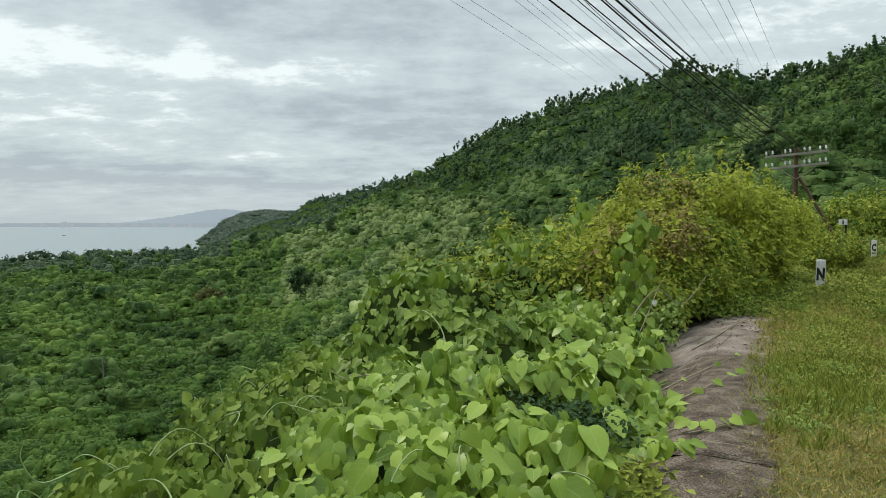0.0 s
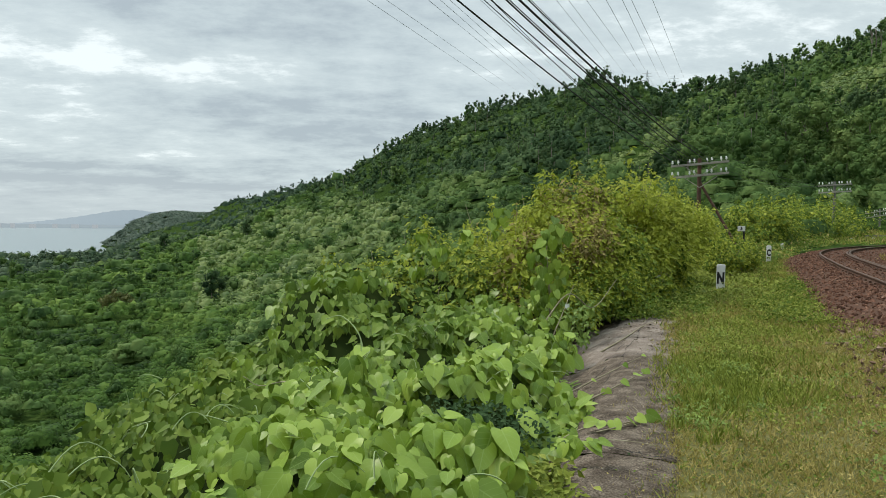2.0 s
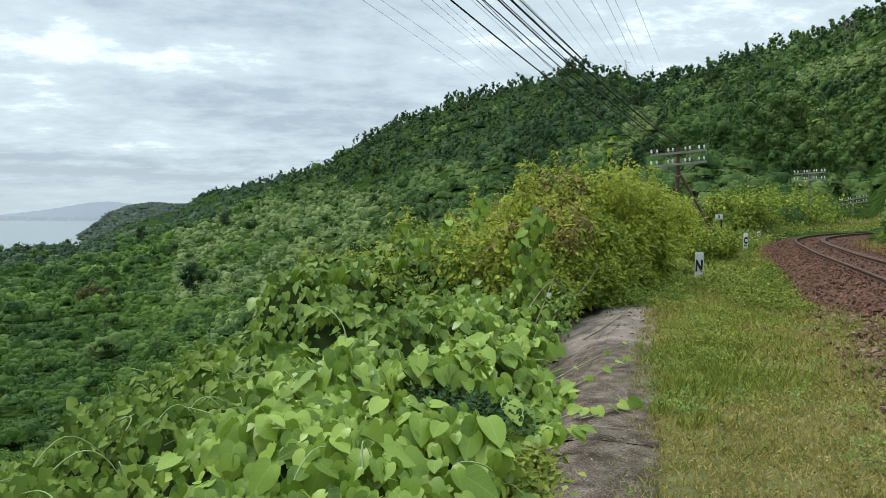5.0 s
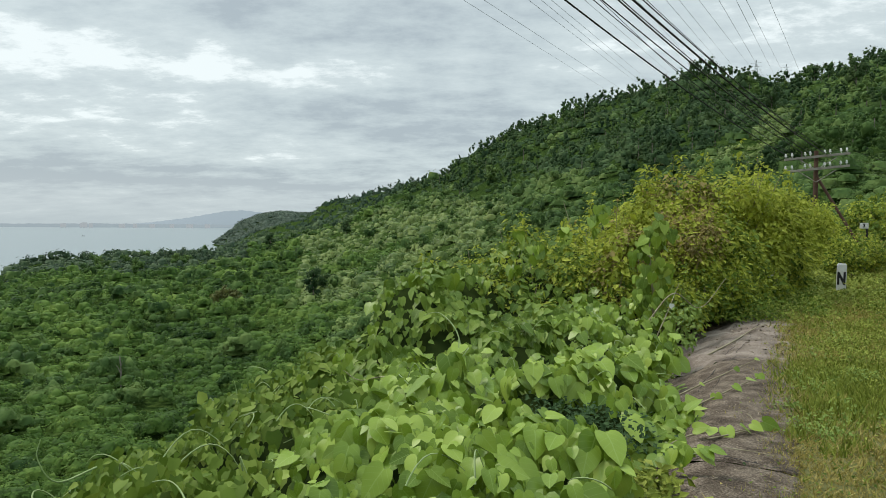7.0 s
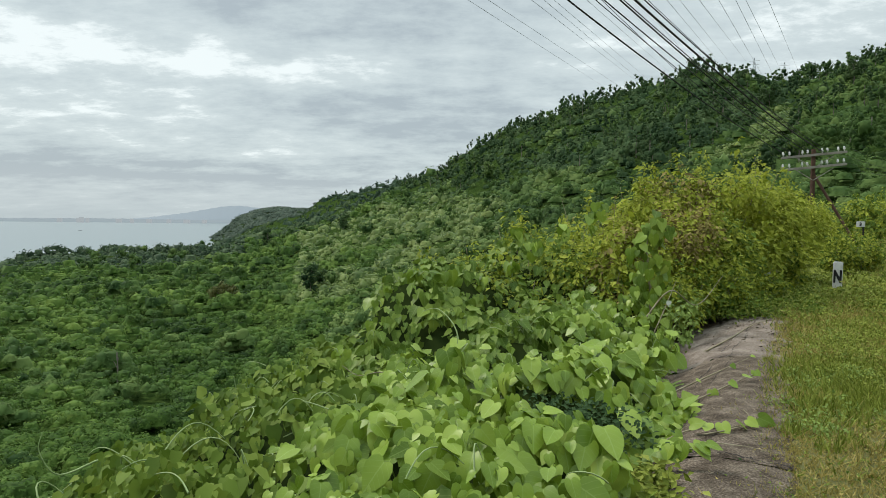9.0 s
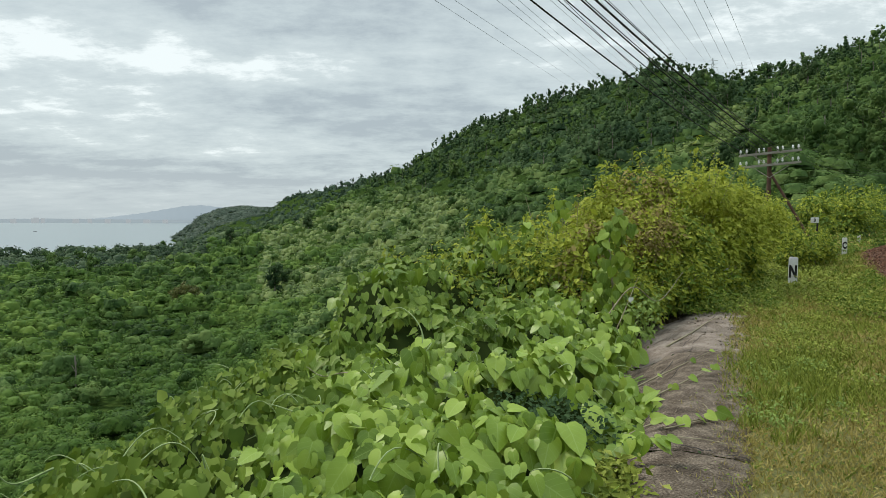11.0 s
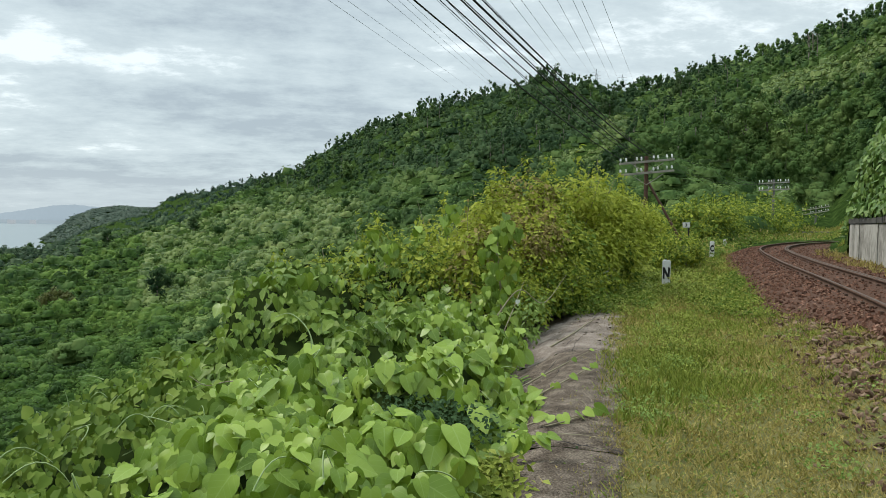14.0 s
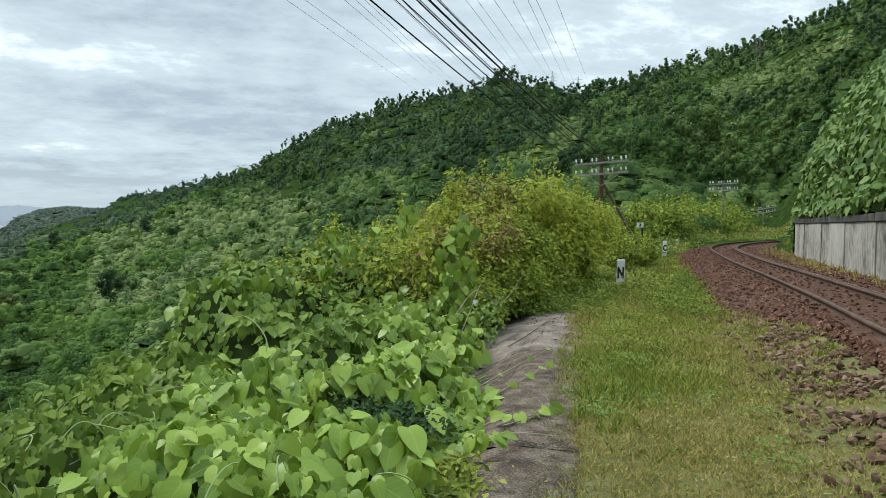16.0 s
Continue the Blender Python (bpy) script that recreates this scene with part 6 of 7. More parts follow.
def pale_leaf(az, el, r, size):
    p = ray_at(az, el, r)
    me = mesh_from("pale_leaf", np.array(HEART[0]) * size, np.array(HEART[1]), M_white, True)
    ob = new("pale_leaf", me)
    ob.matrix_basis = pose(*p, -70, 0, rng.uniform(-30, 30))
    tagged(ob, "withered pale leaf hanging on the stems", "leaf", "withered leaves")


for q in ((-24.15, -3.5, 14.6, 0.13), (-17.1, -6.0, 10.0, 0.08)):
    pale_leaf(*q)


# ---------- weeds round the marker posts ----------
def verge_weeds():
    t = thing("verge_weeds", "knee-high green weeds along the edge of the verge", "weeds", kind="stuff")
    P, N_, S = [], [], []
    for k in range(250):
        s = 11.0 + 27 * rng.uniform() + rng.normal(0, 2.0) if k > 20 else rng.normal(9.0, 1.6)
        tt = rng.beta(1.2, 2.2) if s > 12 else rng.beta(2, 3.5)
        c = verge_point(np.array([s]), np.array([tt]))[0]
        h = rng.uniform(0.12, 0.36) * (0.7 if s < 12 else 1.1)
        a_, r_ = math.degrees(math.atan2(-c[0], c[1])), math.hypot(c[0], c[1])
        if any(abs(a_ - pa) < 1.4 and 0.55 * pr < r_ < pr + 0.3 for pa, pr in ((-28.6, 18.6), (-32.0, 34.0), (-33.0, 42.0), (-30.1, 40.0))):
            h *= 0.3        # trodden low in front of the marker posts
        m = 140
        o = rng.normal(size=(m, 3)) * (0.20, 0.20, 0) + np.stack([0 * np.arange(m), 0 * np.arange(m), rng.uniform(0.02, 1, m) ** 0.7 * h], -1)
        P.append(c + o)
        N_.append(np.array([-0.1, -0.4, 0.8]) + rng.normal(scale=0.45, size=(m, 3)))
        S.append(rng.uniform(0.03, 0.075, m) * (0.42 if s < 11.5 else 0.6 if s < 16 else 1.1))
    P, N_, S = np.concatenate(P), np.concatenate(N_), np.concatenate(S)
    V, F = scatter(TRI[0], TRI[1], P, N_, S * 1.2)
    tagged(part("foliage", mesh_from("foliage", V, F, M_weed), M_weed, t), kind="stuff")


verge_weeds()


def shrub_foot_herbs():
    """Green herbs filling the corner between the shrubs and the marker post."""
    t = thing("foot_herbs", "soft green herbs at the foot of the shrubs by the verge", "weeds", kind="stuff")
    P, S = [], []
    for k in range(120):
        s = rng.uniform(12.0, 19.5)
        d = rng.uniform(-0.9, 1.1) if s > 13.2 else rng.uniform(0.2, 1.2)
        q = LINE_P + LINE_U * s + LINE_N * d
        h = rng.uniform(0.18, 0.50) * np.interp(d, (-0.9, 0.6), (0.55, 1.0))
        if abs(math.degrees(math.atan2(-q[0], q[1])) + 28.6) < 1.2:
            h *= 0.35
        m = 120
        o = rng.normal(size=(m, 3)) * (0.17, 0.17, 0)
        o[:, 2] = rng.uniform(0.02, 1, m) ** 0.8 * h * np.exp(-(o[:, 0] ** 2 + o[:, 1] ** 2) / 0.12)
        P.append(np.array((q[0], q[1], 0.02)) + o)
        S.append(rng.uniform(0.03, 0.085, m))
    P, S = np.concatenate(P), np.concatenate(S)
    pick = rng.uniform(size=len(P)) < 0.6
    for sel, mat, nm in ((pick, M_bank, "foliage"), (~pick, M_weed, "young_foliage")):
        V, F = scatter(OVAL[0], OVAL[1], P[sel], np.array([-0.1, -0.4, 0.8]) + rng.normal(scale=0.45, size=P[sel].shape), S[sel])
        tagged(part(nm, mesh_from(nm, V, F, mat), mat, t), kind="stuff")


shrub_foot_herbs()


def ballast_foot_herbs():
    """Fresh feathery herbs along the foot of the ballast shoulder."""
    t = thing("ballast_herbs", "fresh green feathery herbs along the foot of the ballast", "weeds", kind="stuff")
    P, S = [], []
    for k in range(170):
        s = 11.5 + 24 * rng.uniform() ** 1.1
        tt = 0.93 - abs(rng.normal(scale=0.22)) if k % 3 else rng.uniform(0.15, 0.9)
        c = verge_point(np.array([s]), np.array([tt]))[0]
        a_, r_ = math.degrees(math.atan2(-c[0], c[1])), math.hypot(c[0], c[1])
        h = rng.uniform(0.12, 0.40) * np.interp(s, (8.5, 14), (0.5, 1.0))
        if any(abs(a_ - pa) < 1.3 and 0.5 * pr < r_ < pr + 0.3 for pa, pr in ((-28.6, 18.6), (-32.0, 34.0), (-33.0, 42.0), (-30.1, 36.0))):
            h *= 0.3
        m = 100
        o = rng.normal(size=(m, 3)) * (0.16, 0.16, 0)
        o[:, 2] = rng.uniform(0.02, 1, m) ** 0.8 * h * np.exp(-(o[:, 0] ** 2 + o[:, 1] ** 2) / 0.1)
        P.append(c + o)
        S.append(rng.uniform(0.03, 0.075, m) * np.interp(s, (8, 20), (0.7, 1.5)))
    P, S = np.concatenate(P), np.concatenate(S)
    pick = rng.uniform(size=len(P)) < 0.45
    for sel, mat, nm in ((pick, M_bank, "foliage"), (~pick, M_weed, "young_foliage")):
        V, F = scatter(SPEAR[0], SPEAR[1], P[sel], np.array([-0.1, -0.5, 0.7]) + rng.normal(scale=0.5, size=P[sel].shape), S[sel])
        tagged(part(nm, mesh_from(nm, V, F, mat), mat, t), kind="stuff")


ballast_foot_herbs()


def verge_clumps():
    """Small leafy weeds and fresh grass tufts standing out of the short turf."""
    t = thing("verge_clumps", "leafy green weeds and bright grass tufts in the short turf", "weeds", kind="stuff")
    P, S = [], []
    for k in range(34):
        s, tt = (rng.normal(7.4, 1.2), rng.uniform(0.03, 0.32)) if k < 20 else (rng.uniform(3.5, 14), rng.uniform(0.0, 0.8))
        c = verge_point(np.array([s]), np.array([tt]))[0]
        m = 95
        o = rng.normal(size=(m, 3)) * (0.11, 0.11, 0)
        o[:, 2] = rng.uniform(0.01, 1, m) * rng.uniform(0.08, 0.20) * np.exp(-(o[:, 0] ** 2 + o[:, 1] ** 2) / 0.03)
        P.append(c + o)
        S.append(rng.uniform(0.018, 0.042, m))
    P, S = np.concatenate(P), np.concatenate(S)
    V, F = scatter(OVAL[0], OVAL[1], P, np.array([-0.1, -0.2, 0.9]) + rng.normal(scale=0.45, size=P.shape), S)
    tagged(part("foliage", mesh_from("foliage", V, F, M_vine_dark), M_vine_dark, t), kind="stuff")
    B, H = [], []
    for k in range(54):
        s, tt = (rng.normal(6.6, 0.9), rng.uniform(0.02, 0.3)) if k < 26 else (rng.normal(3.3, 0.4), rng.uniform(0.6, 0.85)) if k < 34 else (rng.uniform(6.5, 14), rng.uniform(0.2, 1.0))
        c = verge_point(np.array([s]), np.array([tt]))[0]
        m = 55
        B.append(c + rng.normal(size=(m, 3)) * (0.05, 0.05, 0))
        H.append(rng.uniform(0.05, 0.12, m))
    B, H = np.concatenate(B), np.concatenate(H)
    up = np.array([0, 0, 1.0]) + rng.normal(scale=0.45, size=B.shape)
    V, F = scatter(BLADE[0], BLADE[1], B, np.cross(up, rng.normal(size=B.shape)), H, up)
    tagged(part("tufts", mesh_from("tufts", V, F, M_weed), M_weed, t), kind="stuff")


verge_clumps()


M_mould = material("leaf_mould", [(0.34, (0.034, 0.026, 0.017)), (0.5, (0.076, 0.058, 0.040)), (0.66, (0.140, 0.110, 0.076))], 1.0, 4.0, 10.0, 1.0, 30.0, spec=0.0, fine=0.5)


def earth_bank():
    """Dark leaf mould banked up under the shrubs behind the coping."""
    s, d = np.arange(7.6, 22, 0.16), np.arange(0.45, 4.6, 0.12)
    S, D = np.meshgrid(s, d, indexing="ij")
    start = np.interp(S, (7.6, 9.5, 11.0, 12.3, 13.3), (2.0, 1.7, 1.3, 0.85, 0.5)) + 0.06 * np.sin(S * 5.0)
    foot = np.interp(start, (0.5, 0.62, 0.80, 1.05, 1.5, 2.1), (0.012, -0.045, -0.15, -0.33, -0.75, -1.4))
    Z = np.where(D < start, foot - 0.25, foot + (0.05 - foot) * smooth((D - start) / 1.5)) + 0.05 * hill_noise(S, D, 0.6, 1.0) + 0.03 * hill_noise(S, D, 0.2, 4.0)
    X, Y = LINE_P[0] + LINE_U[0] * S + LINE_N[0] * D, LINE_P[1] + LINE_U[1] * S + LINE_N[1] * D
    n, k = S.shape
    i = (np.arange(n - 1)[:, None] * k + np.arange(k - 1)[None]).ravel()
    ob = new("earth_bank", mesh_from("earth_bank", np.stack([X, Y, Z], -1).reshape(-1, 3), np.stack([i, i + 1, i + k + 1, i + k], -1), M_mould, True))
    tagged(ob, "dark leaf mould banked under the shrubs", "ground", kind="structure")
    q = rng.integers(0, X.size, 1500)
    P = np.stack([X.ravel()[q], Y.ravel()[q], Z.ravel()[q] + 0.01], -1) + rng.normal(scale=0.05, size=(1500, 3)) * (1, 1, 0)
    V, F = scatter(SPEAR[0], SPEAR[1], P, np.array([0, 0, 1.0]) + rng.normal(scale=0.4, size=P.shape), rng.uniform(0.03, 0.08, 1500))
    tagged(new("fallen_leaves", mesh_from("fallen_leaves", V, F, M_litter)), "brown fallen leaves under the shrubs", "litter", kind="stuff")
    vf = []
    for _ in range(70):
        a = rng.integers(0, X.size)
        p = np.array((X.ravel()[a], Y.ravel()[a], Z.ravel()[a]))
        g = rng.normal(size=3) * (0.35, 0.35, 0.12) + (0, 0, 0.25)
        vf.append(tube_arrays([p, p + g * 0.5 + rng.normal(scale=0.04, size=3), p + g], [0.008, 0.006, 0.003], 4))
    V, F = join_arrays(vf)
    tagged(new("dead_twigs", mesh_from("dead_twigs", V, F, M_stem)), "thin dead twigs under the shrubs", "litter", kind="stuff")


earth_bank()


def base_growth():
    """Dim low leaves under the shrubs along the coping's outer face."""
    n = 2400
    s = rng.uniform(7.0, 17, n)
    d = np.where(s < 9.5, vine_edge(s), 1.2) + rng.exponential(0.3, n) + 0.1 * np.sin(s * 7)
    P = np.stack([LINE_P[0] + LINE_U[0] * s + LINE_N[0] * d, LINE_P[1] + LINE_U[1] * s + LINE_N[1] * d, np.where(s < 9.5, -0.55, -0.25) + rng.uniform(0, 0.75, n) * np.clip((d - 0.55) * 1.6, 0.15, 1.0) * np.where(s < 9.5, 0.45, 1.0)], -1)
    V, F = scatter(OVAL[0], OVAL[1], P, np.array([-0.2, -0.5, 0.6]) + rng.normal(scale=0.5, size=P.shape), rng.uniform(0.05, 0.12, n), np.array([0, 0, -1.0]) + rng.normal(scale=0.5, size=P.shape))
    # deep green chosen to put the dimness under the shrubs into colour
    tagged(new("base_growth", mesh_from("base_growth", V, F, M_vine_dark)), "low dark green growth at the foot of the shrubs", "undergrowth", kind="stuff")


base_growth()


def leaf_litter():
    """Dry leaves blown onto the far end of the coping and the foot of the shrubs."""
    n = 900
    s, d = rng.uniform(8.6, 15, n), rng.uniform(-0.3, 1.02, n)
    P = np.array([cop(a, max(b, 0.0), 0.012) if b >= 0 else (*(LINE_P + LINE_U * a + LINE_N * b), 0.045) for a, b in zip(s, d)])
    k = rng.uniform(size=n) < np.interp(s, (8.6, 12), (0.3, 1.0))
    V, F = scatter(OVAL[0], OVAL[1], P[k], np.array([0, 0, 1.0]) + rng.normal(scale=0.3, size=(k.sum(), 3)), rng.uniform(0.025, 0.07, k.sum()))
    tagged(new("leaf_litter", mesh_from("leaf_litter", V, F, M_litter)), "brown dry leaf litter on the end of the coping", "litter", kind="stuff")


leaf_litter()


def curve_weeds():
    """Rough growth between the ballast and the thickets round the bend."""
    n = 420
    s = rng.uniform(82, 126, n)
    off = 1.7 + 4.3 * rng.uniform(0, 1, n) ** 1.3
    x = np.interp(s, dist, RAIL_L[:, 0]) - np.interp(s, dist, RIGHT[:, 0]) * off
    y = np.interp(s, dist, RAIL_L[:, 1]) - np.interp(s, dist, RIGHT[:, 1]) * off
    h = np.interp(off, (1.7, 3.0, 6.0), (0.25, 0.55, 1.1)) * rng.uniform(0.5, 1.3, n) * np.where(np.degrees(np.arctan2(x, y)) > 36, 0.3, 1.0)
    m = 70
    C = np.stack([x, y, land_z(x, y)], -1)
    P = (C[:, None] + rng.normal(size=(n, m, 3)) * (0.3, 0.3, 0) + np.array((0, 0, 1.0)) * (rng.uniform(0.0, 1.0, (n, m)) * h[:, None])[..., None]).reshape(-1, 3)
    N_ = np.array([-0.1, -0.4, 0.8]) + rng.normal(scale=0.45, size=P.shape)
    t = thing("curve_weeds", "rough green weeds and dry grass round the bend of the track", "weeds", kind="stuff")
    dry = rng.uniform(size=len(P)) < 0.15
    green = ~dry & (rng.uniform(size=len(P)) < 0.68)
    for sel, mat, nm in ((green, M_bank, "foliage"), (~dry & ~green, M_weed, "young_foliage"), (dry, M_grass, "dry_foliage")):
        V, F = scatter(SPEAR[0], SPEAR[1], P[sel], N_[sel], rng.uniform(0.08, 0.20, sel.sum()))
        tagged(part(nm, mesh_from(nm, V, F, mat), mat, t), kind="stuff")


curve_weeds()


def bend_grass():
    """Rough grass beyond the rails where the line turns away."""
    n = 9000
    az, r = rng.uniform(-43, -34.5, n), rng.uniform(44, 78, n)
    x, y = polar(az, r)
    off = np.min(np.hypot(RAIL_L[None, ::4, 0] - x[:, None], RAIL_L[None, ::4, 1] - y[:, None]), 1)
    k = off > 2.4
    B = np.stack([x, y, land_z(x, y)], -1)[k]
    up = np.array([0, 0, 1.0]) + rng.normal(scale=0.45, size=B.shape)
    t = thing("bend_grass", "rough pale grass beyond the bend of the track", "grass", kind="stuff")
    pick = rng.uniform(size=len(B)) < 0.5
    for sel, mat, nm in ((pick, M_grass, "dry_grass"), (~pick, M_weed, "green_grass")):
        V, F = scatter([(-0.16, 0, 0), (0.16, 0, 0), (0, 1, 0.25)], [(0, 1, 2)], B[sel], np.cross(up[sel], rng.normal(size=B[sel].shape)), rng.uniform(0.15, 0.42, sel.sum()), up[sel])
        tagged(part(nm, mesh_from(nm, V, F, mat), mat, t), kind="stuff")


bend_grass()

# ---------- ballast stones ----------
def stone_template(seed):
    g = np.random.default_rng(seed)
    V = np.array([(x, y, z) for z in (-1, 1) for y in (-1, 1) for x in (-1, 1)], float) * 0.5
    V[4:, :2] *= g.uniform(0.35, 0.85, (4, 1))
    V += g.normal(scale=0.14, size=V.shape)
    F = np.array([(0, 2, 3, 1), (4, 5, 7, 6), (0, 1, 5, 4), (2, 6, 7, 3), (0, 4, 6, 2), (1, 3, 7, 5)])
    return V * (1.0, 0.8, 0.62), F


def ballast():
    n = 19000
    s = 44.0 + 60 * rng.uniform(0, 1, n) ** 1.5
    off = rng.uniform(-1.75, 2.6, n)
    off = np.where(rng.uniform(size=n) < 0.45, rng.uniform(-1.75, -0.15, n), off)
    prof_o, prof_h = (-1.85, -1.45, -0.75, -0.5, 0.5, 1.5, 1.9, 2.7), (-0.60, -0.40, -0.15, -0.120, -0.112, -0.120, -0.15, -0.32)
    X = np.stack([np.interp(s, dist, RAIL_L[:, k]) for k in range(3)], -1)
    Rg = np.stack([np.interp(s, dist, RIGHT[:, k]) for k in range(2)], -1)
    near_k = np.interp(s, dist, NEAR_Y)
    prof_off = off
    off = np.where(off < -0.3, (off + 0.2) * near_k - 0.2, off)
    X[:, :2] += Rg * off[:, None]
    X[:, 2] += np.interp(prof_off, prof_o, prof_h) + rng.uniform(-0.012, 0.022, n)
    size = np.clip(rng.lognormal(-3.15, 0.32, n), 0.022, 0.085)
    # loose stones strewn on the verge near the track
    m = 4400
    ss, tt = 1.5 + 12 * rng.uniform(0, 1, m) ** 1.3, 1.0 - np.abs(rng.normal(scale=0.19, size=m))
    loose = verge_point(ss, tt) + (0, 0, 0.004)
    gap = hill_noise(loose[:, 0], loose[:, 1], 0.45, 2.0) + rng.normal(scale=0.25, size=m) > -0.2
    loose, tt = loose[gap], tt[gap]
    bm = bmesh.new()
    bmesh.ops.create_icosphere(bm, subdivisions=1, radius=0.5)
    tv = np.array([v.co for v in bm.verts]) * (1.15, 0.9, 0.62)
    tv += np.random.default_rng(11).normal(scale=0.075, size=tv.shape)
    tf = np.array([[v.index for v in f.verts] for f in bm.faces])
    bm.free()
    lump = np.clip(rng.lognormal(-3.2, 0.40, len(tt)), 0.018, 0.085) * np.interp(tt, (0.5, 0.8), (0.6, 1.25))
    loose[:, 2] += lump * 0.28
    V, F = scatter(tv, tf, loose, np.array([0, 0, 1.0]) + rng.normal(scale=0.6, size=loose.shape), lump)
    strewn = thing("strewn_rubble", "brown broken stones strewn over the verge by the ballast", "rubble", kind="stuff")
    tagged(part("rubble", mesh_from("rubble", V, F, M_rubble), M_rubble, strewn), kind="stuff")
    nrm = np.array([0, 0, 1.0]) + rng.normal(scale=0.5, size=X.shape)
    heap = thing("ballast", "heap of red-brown crushed track stones", "ballast", kind="stuff")
    order = np.argsort(np.hypot(X[:, 0] - 5.6, X[:, 1] - 6.6))
    near, rest = order[:300], order[300:]
    groups = [stone_template(k) for k in range(5)]
    for k, (tv, tf) in enumerate(groups):
        sel = rest[k::5]
        V, F = scatter(tv, tf, X[sel], nrm[sel], size[sel])
        tagged(part("stones", mesh_from("stones", V, F, M_stone), M_stone, heap), kind="stuff")
    u, v, w = frames(nrm[near])
    mes = [mesh_from("stone", tv, tf, M_stone) for tv, tf in groups]
    for j, k in enumerate(near):
        ob = part("stone", mes[j % 5], M_stone, heap)
        mt = Matrix.Identity(4)
        for c, vec in enumerate((u[j], v[j], w[j])):
            for q in range(3):
                mt[q][c] = vec[q] * size[k]
        mt.translation = X[k]
        ob.matrix_basis = mt


ballast()


def track_side():
    """Gravel and dry tufts between the inner rail and the wall."""
    n = 6200
    s = 50.0 + 66 * rng.uniform(0, 1, n)
    off = rng.uniform(2.3, 5.6, n)
    X = np.stack([np.interp(s, dist, RAIL_L[:, k]) for k in range(3)], -1)
    X[:, :2] += np.stack([np.interp(s, dist, RIGHT[:, k]) for k in range(2)], -1) * off[:, None]
    X[:, 2] += np.interp(off, (1.9, 2.7, 4.2, 6), (-0.15, -0.32, -0.36, -0.4)) + 0.01
    tuft = rng.uniform(size=n) < np.interp(off, (3.0, 5.5), (0.1, 0.75))
    strip = thing("track_side_litter", "gravel and dry grass tufts at the foot of the wall", "gravel", kind="stuff")
    tv, tf = stone_template(9)
    V, F = scatter(tv, tf, X[~tuft], np.array([0, 0, 1.0]) + rng.normal(scale=0.4, size=X[~tuft].shape), rng.uniform(0.03, 0.08, (~tuft).sum()))
    tagged(part("gravel", mesh_from("gravel", V, F, M_stone), M_stone, strip), kind="stuff")
    B = np.repeat(X[tuft], 9, 0) + rng.normal(scale=0.07, size=(tuft.sum() * 9, 3)) * (1, 1, 0)
    up = np.array([0, 0, 1.0]) + rng.normal(scale=0.5, size=B.shape)
    V, F = scatter([(-0.08, 0, 0), (0.08, 0, 0), (0, 1, 0.2)], [(0, 1, 2)], B, np.cross(up, rng.normal(size=B.shape)), rng.uniform(0.08, 0.24, len(B)), up)
    tagged(part("tufts", mesh_from("tufts", V, F, M_grass), M_grass, strip), kind="stuff")


track_side()


# ---------- concrete panel wall across the track ----------
WALL_A, WALL_B = np.array((23.5, 26.8)), np.array((16.0, 15.0))
WALL_U = (WALL_B - WALL_A) / np.linalg.norm(WALL_B - WALL_A)
WALL_RZ = math.degrees(math.atan2(WALL_U[1], WALL_U[0]))     # local x runs from the far corner towards the camera; local +y to the hill


def panel_wall():
    w = thing("panel_wall", "grey stained concrete panel wall with dark coping", "wall", (*WALL_A, 0.28), WALL_RZ, kind="structure")
    x, k = 0.0, 0
    widths = (2.3, 1.0, 2.6, 1.3, 2.4, 2.5, 1.2, 2.6)
    while x < 26:
        wd = widths[k % len(widths)]
        k += 1
        bm = bmesh.new()
        box(bm, x + 0.03, x + wd - 0.03, -0.02 * (k % 2), 0.16, -0.4, 1.52, 0.012)
        part("panel", bm, M_wall, w)
        bm = bmesh.new()
        box(bm, x + 0.006, x + wd - 0.006, -0.07, 0.26, 1.525, 1.74 + 0.02 * (k % 3), 0.02)
        part("coping", bm, M_cap, w, "blackened coping stone")
        x += wd
    # dark streaks in the open joints
    bm = bmesh.new()
    box(bm, 0, 26, 0.04, 0.15, -0.4, 1.5)
    part("joint_fill", bm, M_crack, w)
    bm = bmesh.new()
    box(bm, -0.06, 0.10, 0.02, 5.5, -0.4, 1.5, 0.012)
    part("end_panel", bm, M_wall, w)


panel_wall()


